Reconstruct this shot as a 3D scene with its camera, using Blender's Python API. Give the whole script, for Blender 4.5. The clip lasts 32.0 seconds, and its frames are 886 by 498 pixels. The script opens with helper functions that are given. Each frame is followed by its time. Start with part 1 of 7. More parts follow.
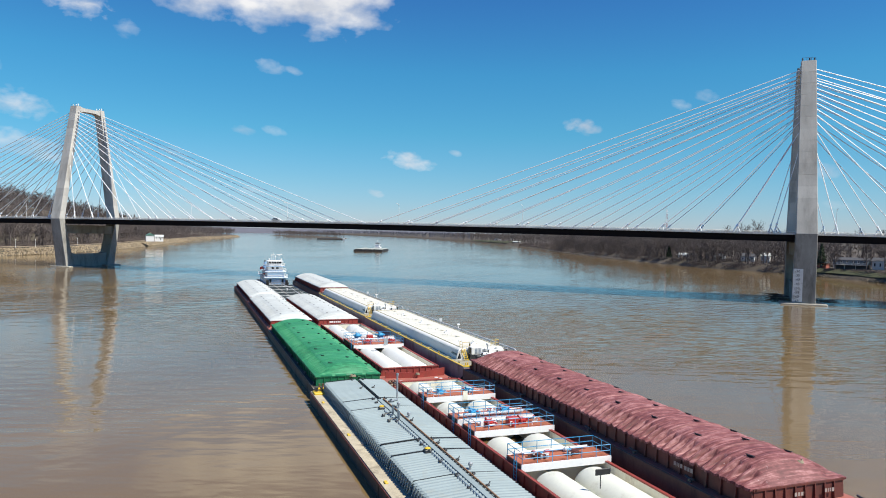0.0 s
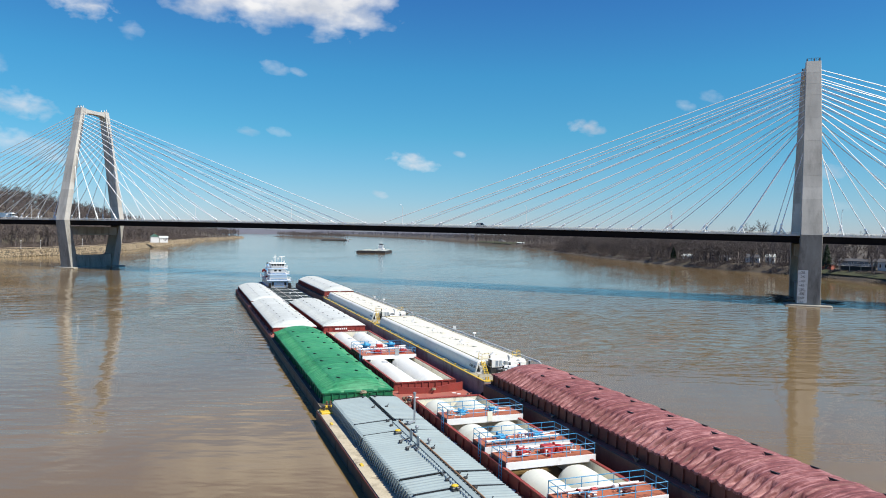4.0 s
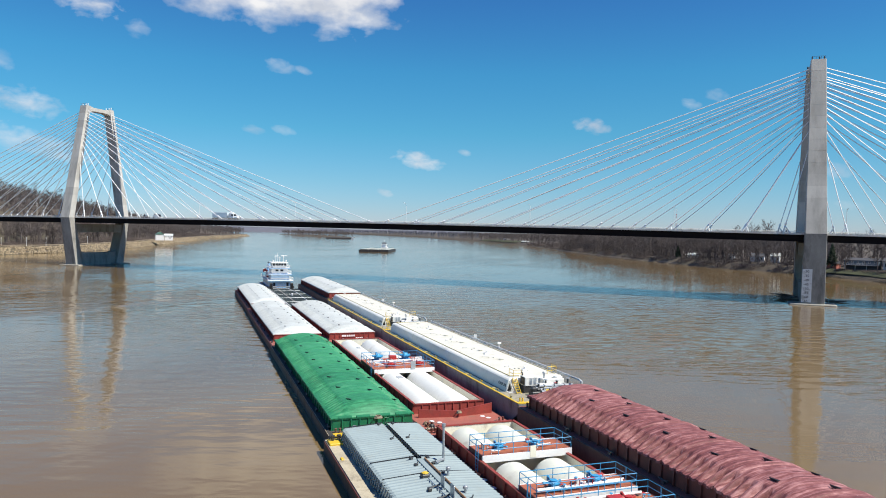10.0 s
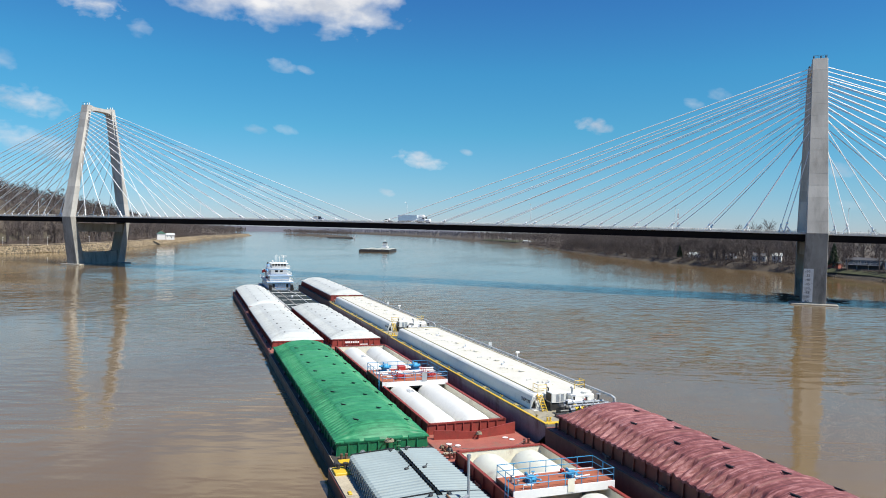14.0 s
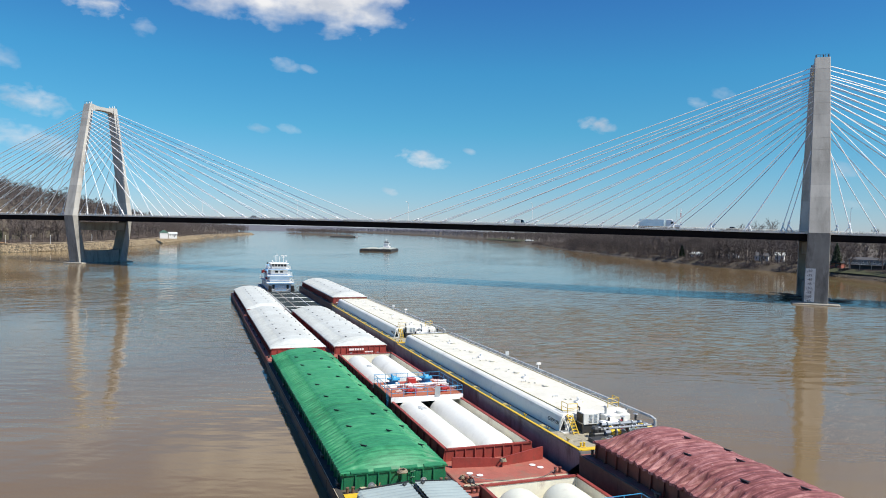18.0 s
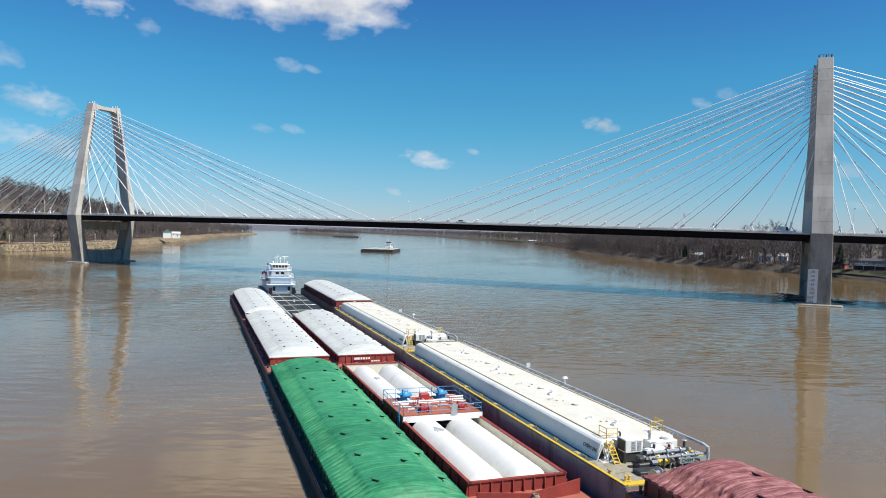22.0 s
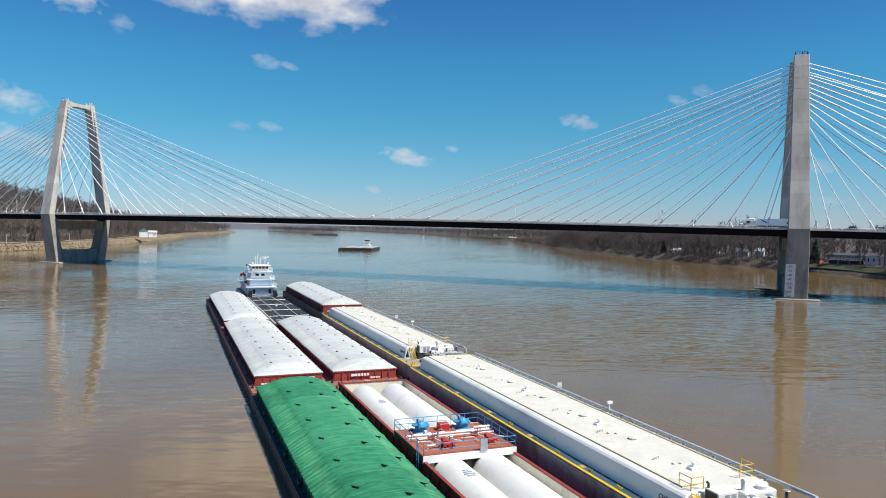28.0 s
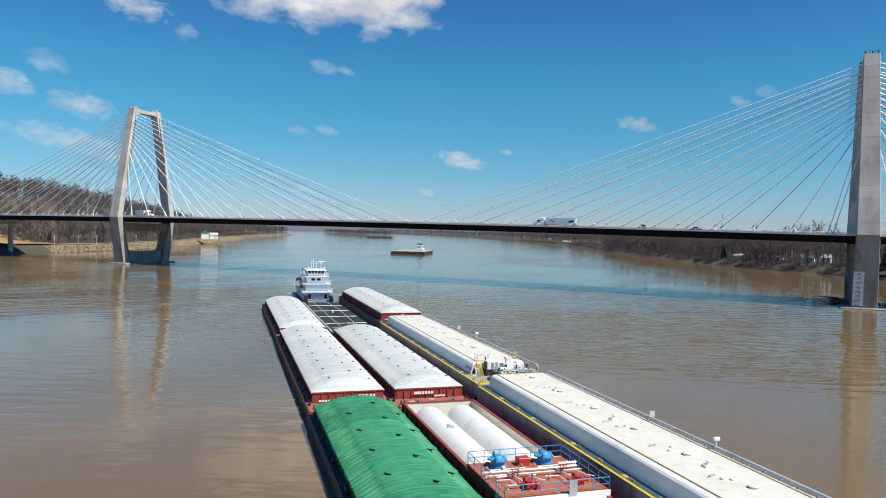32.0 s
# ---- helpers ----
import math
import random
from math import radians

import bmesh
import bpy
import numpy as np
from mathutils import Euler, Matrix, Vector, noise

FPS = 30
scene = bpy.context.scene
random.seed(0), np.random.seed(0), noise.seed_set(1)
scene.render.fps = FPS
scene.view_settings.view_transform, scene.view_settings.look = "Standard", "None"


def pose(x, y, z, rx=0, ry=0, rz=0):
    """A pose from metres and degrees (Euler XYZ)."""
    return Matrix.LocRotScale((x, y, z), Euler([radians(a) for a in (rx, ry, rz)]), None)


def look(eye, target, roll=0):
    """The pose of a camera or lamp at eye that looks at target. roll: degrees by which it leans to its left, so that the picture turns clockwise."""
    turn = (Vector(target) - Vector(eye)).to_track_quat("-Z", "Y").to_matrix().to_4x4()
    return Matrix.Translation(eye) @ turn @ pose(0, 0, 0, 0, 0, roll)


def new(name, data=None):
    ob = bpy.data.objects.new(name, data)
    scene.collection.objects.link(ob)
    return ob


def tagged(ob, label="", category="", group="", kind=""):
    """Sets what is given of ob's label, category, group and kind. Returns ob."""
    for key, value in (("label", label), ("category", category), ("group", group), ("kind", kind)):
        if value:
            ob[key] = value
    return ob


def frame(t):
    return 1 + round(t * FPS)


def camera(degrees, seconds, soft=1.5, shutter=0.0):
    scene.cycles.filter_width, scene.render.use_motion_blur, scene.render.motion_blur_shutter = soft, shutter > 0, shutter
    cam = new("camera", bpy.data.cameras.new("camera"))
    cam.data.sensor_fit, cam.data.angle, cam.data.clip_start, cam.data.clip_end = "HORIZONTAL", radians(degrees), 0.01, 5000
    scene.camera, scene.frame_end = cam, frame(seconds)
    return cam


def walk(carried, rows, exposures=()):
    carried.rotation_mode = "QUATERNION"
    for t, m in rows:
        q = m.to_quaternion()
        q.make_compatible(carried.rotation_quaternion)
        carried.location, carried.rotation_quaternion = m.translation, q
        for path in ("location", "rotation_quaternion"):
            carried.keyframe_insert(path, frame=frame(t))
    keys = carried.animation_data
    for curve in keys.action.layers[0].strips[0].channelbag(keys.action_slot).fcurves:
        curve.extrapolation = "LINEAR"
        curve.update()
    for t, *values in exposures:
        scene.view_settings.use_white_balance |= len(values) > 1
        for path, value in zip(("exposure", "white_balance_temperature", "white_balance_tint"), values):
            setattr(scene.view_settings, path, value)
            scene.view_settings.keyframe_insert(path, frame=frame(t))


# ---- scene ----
cam = camera(65.0, 32.0, soft=1.0)
PATH = [
    (0, (-28.24, -294.74, 23.13), (-102.22, -108.98, 18.44), 1.18),
    (1, (-28.21, -294.70, 23.15), (-102.55, -109.08, 18.65), 1.19),
    (2, (-28.17, -294.65, 23.18), (-102.76, -109.14, 18.73), 1.16),
    (3, (-28.13, -294.61, 23.21), (-102.94, -109.18, 18.77), 1.15),
    (3.5, (-28.11, -294.59, 23.22), (-103.07, -109.22, 18.76), 1.16),
    (5.5, (-27.95, -294.49, 23.24), (-103.40, -109.32, 18.97), 1.18),
    (6, (-27.90, -294.46, 23.24), (-103.51, -109.35, 18.97), 1.19),
    (7, (-27.80, -294.40, 23.24), (-103.63, -109.39, 18.85), 1.21),
    (8, (-27.71, -294.35, 23.24), (-103.74, -109.42, 18.68), 1.24),
    (9, (-27.62, -294.28, 23.17), (-103.82, -109.43, 18.42), 1.25),
    (10, (-27.54, -294.21, 23.11), (-103.87, -109.42, 18.21), 1.28),
    (11, (-27.46, -294.15, 23.04), (-103.91, -109.40, 18.10), 1.34),
    (12, (-27.38, -294.08, 22.97), (-103.98, -109.40, 18.06), 1.35),
    (13, (-27.27, -293.95, 23.00), (-103.99, -109.32, 18.11), 1.33),
    (14, (-27.16, -293.82, 23.04), (-103.97, -109.23, 18.02), 1.31),
    (14.5, (-27.10, -293.76, 23.05), (-103.93, -109.17, 17.95), 1.32),
    (16.5, (-26.84, -293.50, 23.08), (-104.03, -109.07, 17.76), 1.35),
    (17, (-26.75, -293.44, 23.07), (-104.07, -109.06, 17.77), 1.37),
    (18, (-26.58, -293.31, 23.04), (-104.15, -109.04, 17.76), 1.38),
    (19, (-26.40, -293.18, 23.01), (-104.22, -109.01, 17.68), 1.41),
    (20, (-26.23, -293.05, 22.98), (-104.21, -108.96, 17.63), 1.44),
    (21, (-26.13, -292.98, 22.98), (-104.34, -108.99, 17.63), 1.47),
    (22, (-26.03, -292.91, 22.99), (-104.48, -109.01, 17.74), 1.48),
    (23, (-25.94, -292.84, 22.99), (-104.58, -109.02, 17.86), 1.49),
    (24, (-25.84, -292.77, 23.00), (-104.68, -109.04, 17.88), 1.48),
    (24.5, (-26.41, -293.01, 22.98), (-105.32, -109.31, 17.79), 1.42),
    (25, (-26.98, -293.25, 22.97), (-105.58, -109.41, 17.80), 1.31),
    (25.5, (-27.55, -293.49, 22.95), (-105.67, -109.45, 17.77), 1.33),
    (27.5, (-27.20, -292.34, 23.01), (-101.46, -106.73, 17.11), 1.04),
    (28, (-27.02, -292.48, 23.04), (-100.01, -106.37, 17.12), 1.14),
    (28.5, (-26.83, -292.62, 23.07), (-98.72, -106.08, 17.18), 1.34),
    (29, (-26.64, -292.76, 23.10), (-100.40, -106.95, 17.31), 1.52),
    (29.1, (-26.62, -292.84, 23.12), (-104.06, -108.53, 17.31), 1.56),
    (29.2, (-26.59, -292.91, 23.15), (-110.61, -111.51, 17.28), 1.62),
    (29.3, (-26.56, -292.98, 23.17), (-115.22, -113.80, 17.27), 1.67),
    (29.4, (-26.54, -293.05, 23.19), (-116.32, -114.44, 17.29), 1.68),
    (29.5, (-26.51, -293.13, 23.21), (-116.20, -114.46, 17.31), 1.68),
    (30, (-26.61, -293.11, 23.22), (-115.68, -114.13, 17.56), 1.67),
    (30.5, (-26.72, -293.10, 23.24), (-115.27, -113.85, 17.73), 1.64),
    (31, (-26.71, -292.99, 23.29), (-114.78, -113.50, 17.89), 1.59),
    (31.5, (-26.70, -292.88, 23.35), (-114.30, -113.17, 17.98), 1.52),
    (32, (-26.69, -292.78, 23.40), (-113.81, -112.83, 18.06), 1.42),
]
walk(cam, [(t, look(eye, target, roll)) for t, eye, target, roll in PATH], exposures=[(0, 0.41), (22, 0.35), (32, 0.26)])

# ---- world, sun ----
SUN_AZ, SUN_EL = radians(-6.0), radians(55.0)
to_sun = Vector((math.cos(SUN_EL) * math.cos(SUN_AZ), math.cos(SUN_EL) * math.sin(SUN_AZ), math.sin(SUN_EL)))
sun = new("sun", bpy.data.lights.new("sun", "SUN"))
sun.data.energy, sun.data.angle, sun.data.color = 5.0, radians(0.53), (0.98, 0.95, 0.865)
sun.matrix_world = look(to_sun * 400, (0, 0, 0))


def nodes_of(tree):
    """Short names for making and joining nodes in a tree."""
    def add(kind, **sets):
        n = tree.nodes.new(kind)
        for key, value in sets.items():
            if key in n.inputs.keys():
                n.inputs[key].default_value = value
        return n

    def join(a, b):
        tree.links.new(a, b)
    return add, join


def calc(tree, op, a, b=None, clamp=False):
    n = tree.nodes.new("ShaderNodeMath")
    n.operation, n.use_clamp = op, clamp
    for slot, value in zip(n.inputs, (a, b)):
        if value is None:
            continue
        if isinstance(value, (int, float)):
            slot.default_value = value
        else:
            tree.links.new(value, slot)
    return n.outputs[0]


def make_world():
    world = bpy.data.worlds.new("sky")
    scene.world = world
    world.use_nodes = True
    tree = world.node_tree
    tree.nodes.clear()
    add, join = nodes_of(tree)
    out, back = add("ShaderNodeOutputWorld"), add("ShaderNodeBackground")
    sky = add("ShaderNodeTexSky")
    sky.sky_type, sky.sun_disc = "NISHITA", False
    sky.sun_elevation, sky.sun_rotation = SUN_EL, math.pi / 2 - SUN_AZ
    sky.altitude, sky.air_density, sky.dust_density, sky.ozone_density = 300, 1.0, 0.1, 3.5
    coord, split = add("ShaderNodeTexCoord"), add("ShaderNodeSeparateXYZ")
    join(coord.outputs["Generated"], split.inputs[0])
    x, y, z = split.outputs
    # bearing (to the left of +y) and height angle, in degrees
    az = calc(tree, "MULTIPLY", calc(tree, "ARCTAN2", calc(tree, "MULTIPLY", x, -1.0), y), 57.2958)
    el = calc(tree, "MULTIPLY", calc(tree, "ARCSINE", z), 57.2958)
    joint = add("ShaderNodeCombineXYZ")
    join(az, joint.inputs[0]), join(calc(tree, "MULTIPLY", el, 1.7), joint.inputs[1])
    wisp = add("ShaderNodeTexNoise", Scale=0.42, Detail=6.0, Roughness=0.48)
    join(joint.outputs[0], wisp.inputs["Vector"])
    shred = add("ShaderNodeTexNoise", Scale=0.95, Detail=5.0, Roughness=0.52, Distortion=0.3)
    join(joint.outputs[0], shred.inputs["Vector"])
    big = calc(tree, "MULTIPLY", calc(tree, "SUBTRACT", wisp.outputs[0], 0.5), 2.3)
    little = calc(tree, "MULTIPLY", calc(tree, "SUBTRACT", shred.outputs[0], 0.5), 2.6)
    total = None
    for a, e, wide, high, dense in CLOUDS:
        da = calc(tree, "DIVIDE", calc(tree, "SUBTRACT", az, a), wide)
        slope = 0.0 if wide > 4 else 0.16
        de = calc(tree, "DIVIDE", calc(tree, "SUBTRACT", calc(tree, "SUBTRACT", el, e), calc(tree, "MULTIPLY", calc(tree, "SUBTRACT", az, a), slope)), high)
        far = calc(tree, "ADD", calc(tree, "MULTIPLY", da, da), calc(tree, "MULTIPLY", de, de))
        one = calc(tree, "ADD", calc(tree, "SUBTRACT", 1.0, far), big if wide > 4 else little)
        one = calc(tree, "MULTIPLY", calc(tree, "MULTIPLY", one, 1.0 if wide > 4 else 0.56, True), dense)
        total = one if total is None else calc(tree, "MAXIMUM", total, one)
    # soft grey undersides, white crowns
    ramp = add("ShaderNodeValToRGB")
    ramp.color_ramp.elements[0].position, ramp.color_ramp.elements[0].color = 0.35, (5.6, 6.0, 6.8, 1)
    ramp.color_ramp.elements[1].position, ramp.color_ramp.elements[1].color = 0.65, (8.8, 8.8, 8.9, 1)
    shade = add("ShaderNodeTexNoise", Scale=0.25, Detail=4.0)
    join(joint.outputs[0], shade.inputs["Vector"]), join(shade.outputs[0], ramp.inputs[0])
    mix = add("ShaderNodeMix")
    mix.data_type = "RGBA"
    clear = add("ShaderNodeMix")
    clear.data_type, clear.blend_type = "RGBA", "MULTIPLY"
    clear.inputs[0].default_value = 1.0
    air = add("ShaderNodeValToRGB")
    air.color_ramp.elements[0].position, air.color_ramp.elements[0].color = 0.0, (0.66, 0.76, 1.11, 1)
    air.color_ramp.elements[1].position, air.color_ramp.elements[1].color = 0.40, (0.26, 0.62, 1.17, 1)
    for at, tint in ((0.07, (0.52, 0.86, 1.06, 1)), (0.14, (0.37, 0.94, 1.08, 1)), (0.22, (0.31, 0.96, 1.16, 1))):
        air.color_ramp.elements.new(at).color = tint
    join(z, air.inputs[0]), join(air.outputs[0], clear.inputs[7])
    join(sky.outputs[0], clear.inputs[6])
    join(total, mix.inputs[0]), join(clear.outputs[2], mix.inputs[6]), join(ramp.outputs[0], mix.inputs[7])
    join(mix.outputs[2], back.inputs[0])
    back.inputs[1].default_value = 0.078
    join(back.outputs[0], out.inputs[0])


# bearing, height, half width, half height (degrees), density
CLOUDS = [
    (37.2, 18.4, 8.6, 2.9, 1.0), (31.2, 17.9, 5.4, 2.7, 1.0), (50.0, 15.9, 2.6, 1.1, 0.9), (46.3, 14.4, 0.9, 0.7, 0.35), (35.9, 12.7, 1.3, 0.6, 0.45), (34.0, 12.5, 0.8, 0.35, 0.45),
    (53.4, 8.4, 2.4, 1.0, 0.75), (54.5, 5.9, 3.9, 1.0, 0.6), (51.6, 5.2, 2.4, 0.8, 0.6), (24.5, 5.8, 2.1, 0.75, 0.95),
    (10.6, 8.7, 1.5, 0.65, 0.9), (20.8, 6.5, 0.6, 0.3, 0.45), (27.4, 3.1, 0.7, 0.35, 0.6), (37.8, 7.7, 0.9, 0.4, 0.4),
    (35.5, 7.8, 0.9, 0.4, 0.35), (1.3, 10.8, 0.9, 0.5, 0.45), (3.1, 10.2, 0.8, 0.45, 0.4), (-7.0, 5.0, 1.0, 0.6, 0.5),
    (42.9, 5.8, 1.3, 0.4, 0.35), (37.1, 3.0, 1.2, 0.4, 0.25), (-7.8, 2.5, 0.9, 0.4, 0.3), (55.6, 11.2, 1.5, 0.9, 0.4),
    (57.8, 9.5, 1.6, 1.0, 0.7), (-60.0, 22.0, 9.0, 3.0, 0.9), (100.0, 25.0, 10.0, 3.0, 0.9), (170.0, 30.0, 12.0, 4.0, 0.9),
]
make_world()


# ---- materials ----
def material(name, colour, rough=0.6, metal=0.0, vary=0.25, scale=1.0, grain=8.0, bump=0.1, dirt=None, dirt_amount=0.0,
             dirt_scale=0.4, streak=1.0, spec=0.5, random_tone=0.0, island=False, bump_distance=0.02):
    """A painted or raw surface: a base colour varied at two scales, stains, and fine relief."""
    m = bpy.data.materials.new(name)
    m.use_nodes = True
    tree = m.node_tree
    add, join = nodes_of(tree)
    b = tree.nodes["Principled BSDF"]
    b.inputs["Roughness"].default_value, b.inputs["Metallic"].default_value = rough, metal
    b.inputs["Specular IOR Level"].default_value = spec
    coord = add("ShaderNodeTexCoord")
    stretch = add("ShaderNodeMapping")
    stretch.inputs["Scale"].default_value = (1, 1, streak)
    join(coord.outputs["Object"], stretch.inputs[0])
    big = add("ShaderNodeTexNoise", Scale=scale, Detail=6.0, Roughness=0.6)
    fine = add("ShaderNodeTexNoise", Scale=scale * grain, Detail=4.0, Roughness=0.6)
    join(stretch.outputs[0], big.inputs["Vector"]), join(coord.outputs["Object"], fine.inputs["Vector"])
    total = calc(tree, "ADD", calc(tree, "MULTIPLY", big.outputs[0], 0.65), calc(tree, "MULTIPLY", fine.outputs[0], 0.35))
    if random_tone:
        if island:
            geo = add("ShaderNodeNewGeometry")
            tone = geo.outputs["Random Per Island"]
        else:
            info = add("ShaderNodeObjectInfo")
            tone = info.outputs["Random"]
        total = calc(tree, "ADD", total, calc(tree, "MULTIPLY", calc(tree, "SUBTRACT", tone, 0.5), random_tone))
    ramp = add("ShaderNodeValToRGB")
    lo, hi = ramp.color_ramp.elements
    lo.position, hi.position = 0.3, 0.7
    lo.color = tuple(c * (1 - vary) for c in colour) + (1,)
    hi.color = tuple(min(1, c * (1 + vary)) for c in colour) + (1,)
    join(total, ramp.inputs[0])
    last = ramp.outputs[0]
    if dirt:
        spot = add("ShaderNodeTexNoise", Scale=dirt_scale, Detail=8.0, Roughness=0.7)
        join(stretch.outputs[0], spot.inputs["Vector"])
        mask = add("ShaderNodeValToRGB")
        mask.color_ramp.elements[0].position, mask.color_ramp.elements[1].position = 0.62 - 0.25 * dirt_amount, 0.74 - 0.15 * dirt_amount
        join(spot.outputs[0], mask.inputs[0])
        mix = add("ShaderNodeMix")
        mix.data_type = "RGBA"
        join(calc(tree, "MULTIPLY", mask.outputs[0], min(1.0, 0.4 + dirt_amount)), mix.inputs[0])
        join(last, mix.inputs[6])
        mix.inputs[7].default_value = (*dirt, 1)
        last = mix.outputs[2]
    join(last, b.inputs["Base Color"])
    if bump:
        relief = add("ShaderNodeBump", Strength=bump, Distance=bump_distance)
        join(fine.outputs[0], relief.inputs["Height"]), join(relief.outputs[0], b.inputs["Normal"])
    return m


def cover_material(name, dark, mid, pale, specks, rough=0.55):
    """Weathered fibreglass: chalky and grimy streaks that run across the cover, scuffs and specks."""
    m = bpy.data.materials.new(name)
    m.use_nodes = True
    tree = m.node_tree
    add, join = nodes_of(tree)
    b = tree.nodes["Principled BSDF"]
    b.inputs["Roughness"].default_value = rough
    coord, info, shift = add("ShaderNodeTexCoord"), add("ShaderNodeObjectInfo"), add("ShaderNodeVectorMath")
    shift.operation = "ADD"
    join(coord.outputs["Object"], shift.inputs[0])
    far = add("ShaderNodeCombineXYZ")
    join(calc(tree, "MULTIPLY", info.outputs["Random"], 97.0), far.inputs[0]), join(calc(tree, "MULTIPLY", info.outputs["Random"], 41.0), far.inputs[1])
    join(far.outputs[0], shift.inputs[1])
    stretch = add("ShaderNodeMapping")
    stretch.inputs["Scale"].default_value = (0.22, 3.2, 0.5)
    join(shift.outputs[0], stretch.inputs[0])
    streak = add("ShaderNodeTexNoise", Scale=1.5, Detail=9.0, Roughness=0.74, Distortion=0.3)
    cloud = add("ShaderNodeTexNoise", Scale=1.2, Detail=8.0, Roughness=0.7)
    speck = add("ShaderNodeTexNoise", Scale=2.6, Detail=5.0, Roughness=0.7)
    join(stretch.outputs[0], streak.inputs["Vector"])
    for n in (cloud, speck):
        join(shift.outputs[0], n.inputs["Vector"])
    total = calc(tree, "ADD", calc(tree, "MULTIPLY", streak.outputs[0], 0.7), calc(tree, "MULTIPLY", cloud.outputs[0], 0.3))
    total = calc(tree, "ADD", total, calc(tree, "MULTIPLY", calc(tree, "SUBTRACT", info.outputs["Random"], 0.5), 0.07))
    ramp = add("ShaderNodeValToRGB")
    ramp.color_ramp.elements[0].position, ramp.color_ramp.elements[0].color = 0.41, (*dark, 1)
    ramp.color_ramp.elements[1].position, ramp.color_ramp.elements[1].color = 0.60, (*pale, 1)
    ramp.color_ramp.elements.new(0.5).color = (*mid, 1)
    join(total, ramp.inputs[0])
    mask = add("ShaderNodeValToRGB")
    mask.color_ramp.elements[0].position, mask.color_ramp.elements[1].position = 0.66, 0.71
    join(speck.outputs[0], mask.inputs[0])
    mix = add("ShaderNodeMix")
    mix.data_type = "RGBA"
    join(calc(tree, "MULTIPLY", mask.outputs[0], 0.75), mix.inputs[0]), join(ramp.outputs[0], mix.inputs[6])
    mix.inputs[7].default_value = (*specks, 1)
    join(mix.outputs[2], b.inputs["Base Color"])
    relief = add("ShaderNodeBump", Strength=0.22, Distance=0.05)
    join(streak.outputs[0], relief.inputs["Height"]), join(relief.outputs[0], b.inputs["Normal"])
    return m


def make_water():
    m = bpy.data.materials.new("muddy_river_water")
    m.use_nodes = True
    tree = m.node_tree
    add, join = nodes_of(tree)
    b = tree.nodes["Principled BSDF"]
    b.inputs["Roughness"].default_value, b.inputs["IOR"].default_value = 0.07, 1.46
    coord = add("ShaderNodeTexCoord")
    silt = add("ShaderNodeTexNoise", Scale=0.012, Detail=6.0, Roughness=0.6, Distortion=1.2)
    turn = add("ShaderNodeMapping")
    turn.inputs["Rotation"].default_value, turn.inputs["Scale"].default_value = (0, 0, radians(-42)), (1.0, 0.35, 1)
    join(coord.outputs["Object"], turn.inputs[0]), join(turn.outputs[0], silt.inputs["Vector"])
    ramp = add("ShaderNodeValToRGB")
    lo, hi = ramp.color_ramp.elements
    lo.position, hi.position = 0.35, 0.7
    lo.color, hi.color = (0.155, 0.100, 0.041, 1), (0.211, 0.142, 0.062, 1)
    join(silt.outputs[0], ramp.inputs[0]), join(ramp.outputs[0], b.inputs["Base Color"])
    # ripples across the wind, and broad calm and ruffled stretches
    wind = add("ShaderNodeMapping")
    wind.vector_type = "TEXTURE"
    wind.inputs["Rotation"].default_value, wind.inputs["Scale"].default_value = (0, 0, radians(24)), (1.9, 0.72, 1)
    join(coord.outputs["Object"], wind.inputs[0])
    small = add("ShaderNodeTexNoise", Scale=0.75, Detail=3.0, Roughness=0.5)
    wave = add("ShaderNodeTexNoise", Scale=0.23, Detail=2.0, Roughness=0.45)
    patch = add("ShaderNodeTexNoise", Scale=0.016, Detail=4.0, Roughness=0.6, Distortion=0.8)
    join(wind.outputs[0], small.inputs["Vector"]), join(wind.outputs[0], wave.inputs["Vector"]), join(turn.outputs[0], patch.inputs["Vector"])
    ruffle = add("ShaderNodeMapRange")
    for slot, value in zip(ruffle.inputs[1:5], (0.42, 0.62, 0.32, 1.0)):
        slot.default_value = value
    join(patch.outputs[0], ruffle.inputs[0])
    height = calc(tree, "ADD", calc(tree, "MULTIPLY", small.outputs[0], 0.13), calc(tree, "MULTIPLY", wave.outputs[0], 0.86))
    relief = add("ShaderNodeBump", Strength=0.6, Distance=1.0)
    # the water round the tow lies calmer than the open reach before the bridge
    split, reach = add("ShaderNodeSeparateXYZ"), add("ShaderNodeMapRange")
    join(coord.outputs["Object"], split.inputs[0]), join(split.outputs[1], reach.inputs[0])
    for slot, value in zip(reach.inputs[1:5], (-190.0, -120.0, 0.36, 1.1)):
        slot.default_value = value
    upriver = add("ShaderNodeMapRange")
    join(split.outputs[1], upriver.inputs[0])
    for slot, value in zip(upriver.inputs[1:5], (-110.0, 40.0, 1.0, 0.3)):
        slot.default_value = value
    swell = calc(tree, "MULTIPLY", calc(tree, "MULTIPLY", reach.outputs[0], upriver.outputs[0]), ruffle.outputs[0])
    join(calc(tree, "MULTIPLY", height, swell), relief.inputs["Height"])
    join(relief.outputs[0], b.inputs["Normal"])
    return m


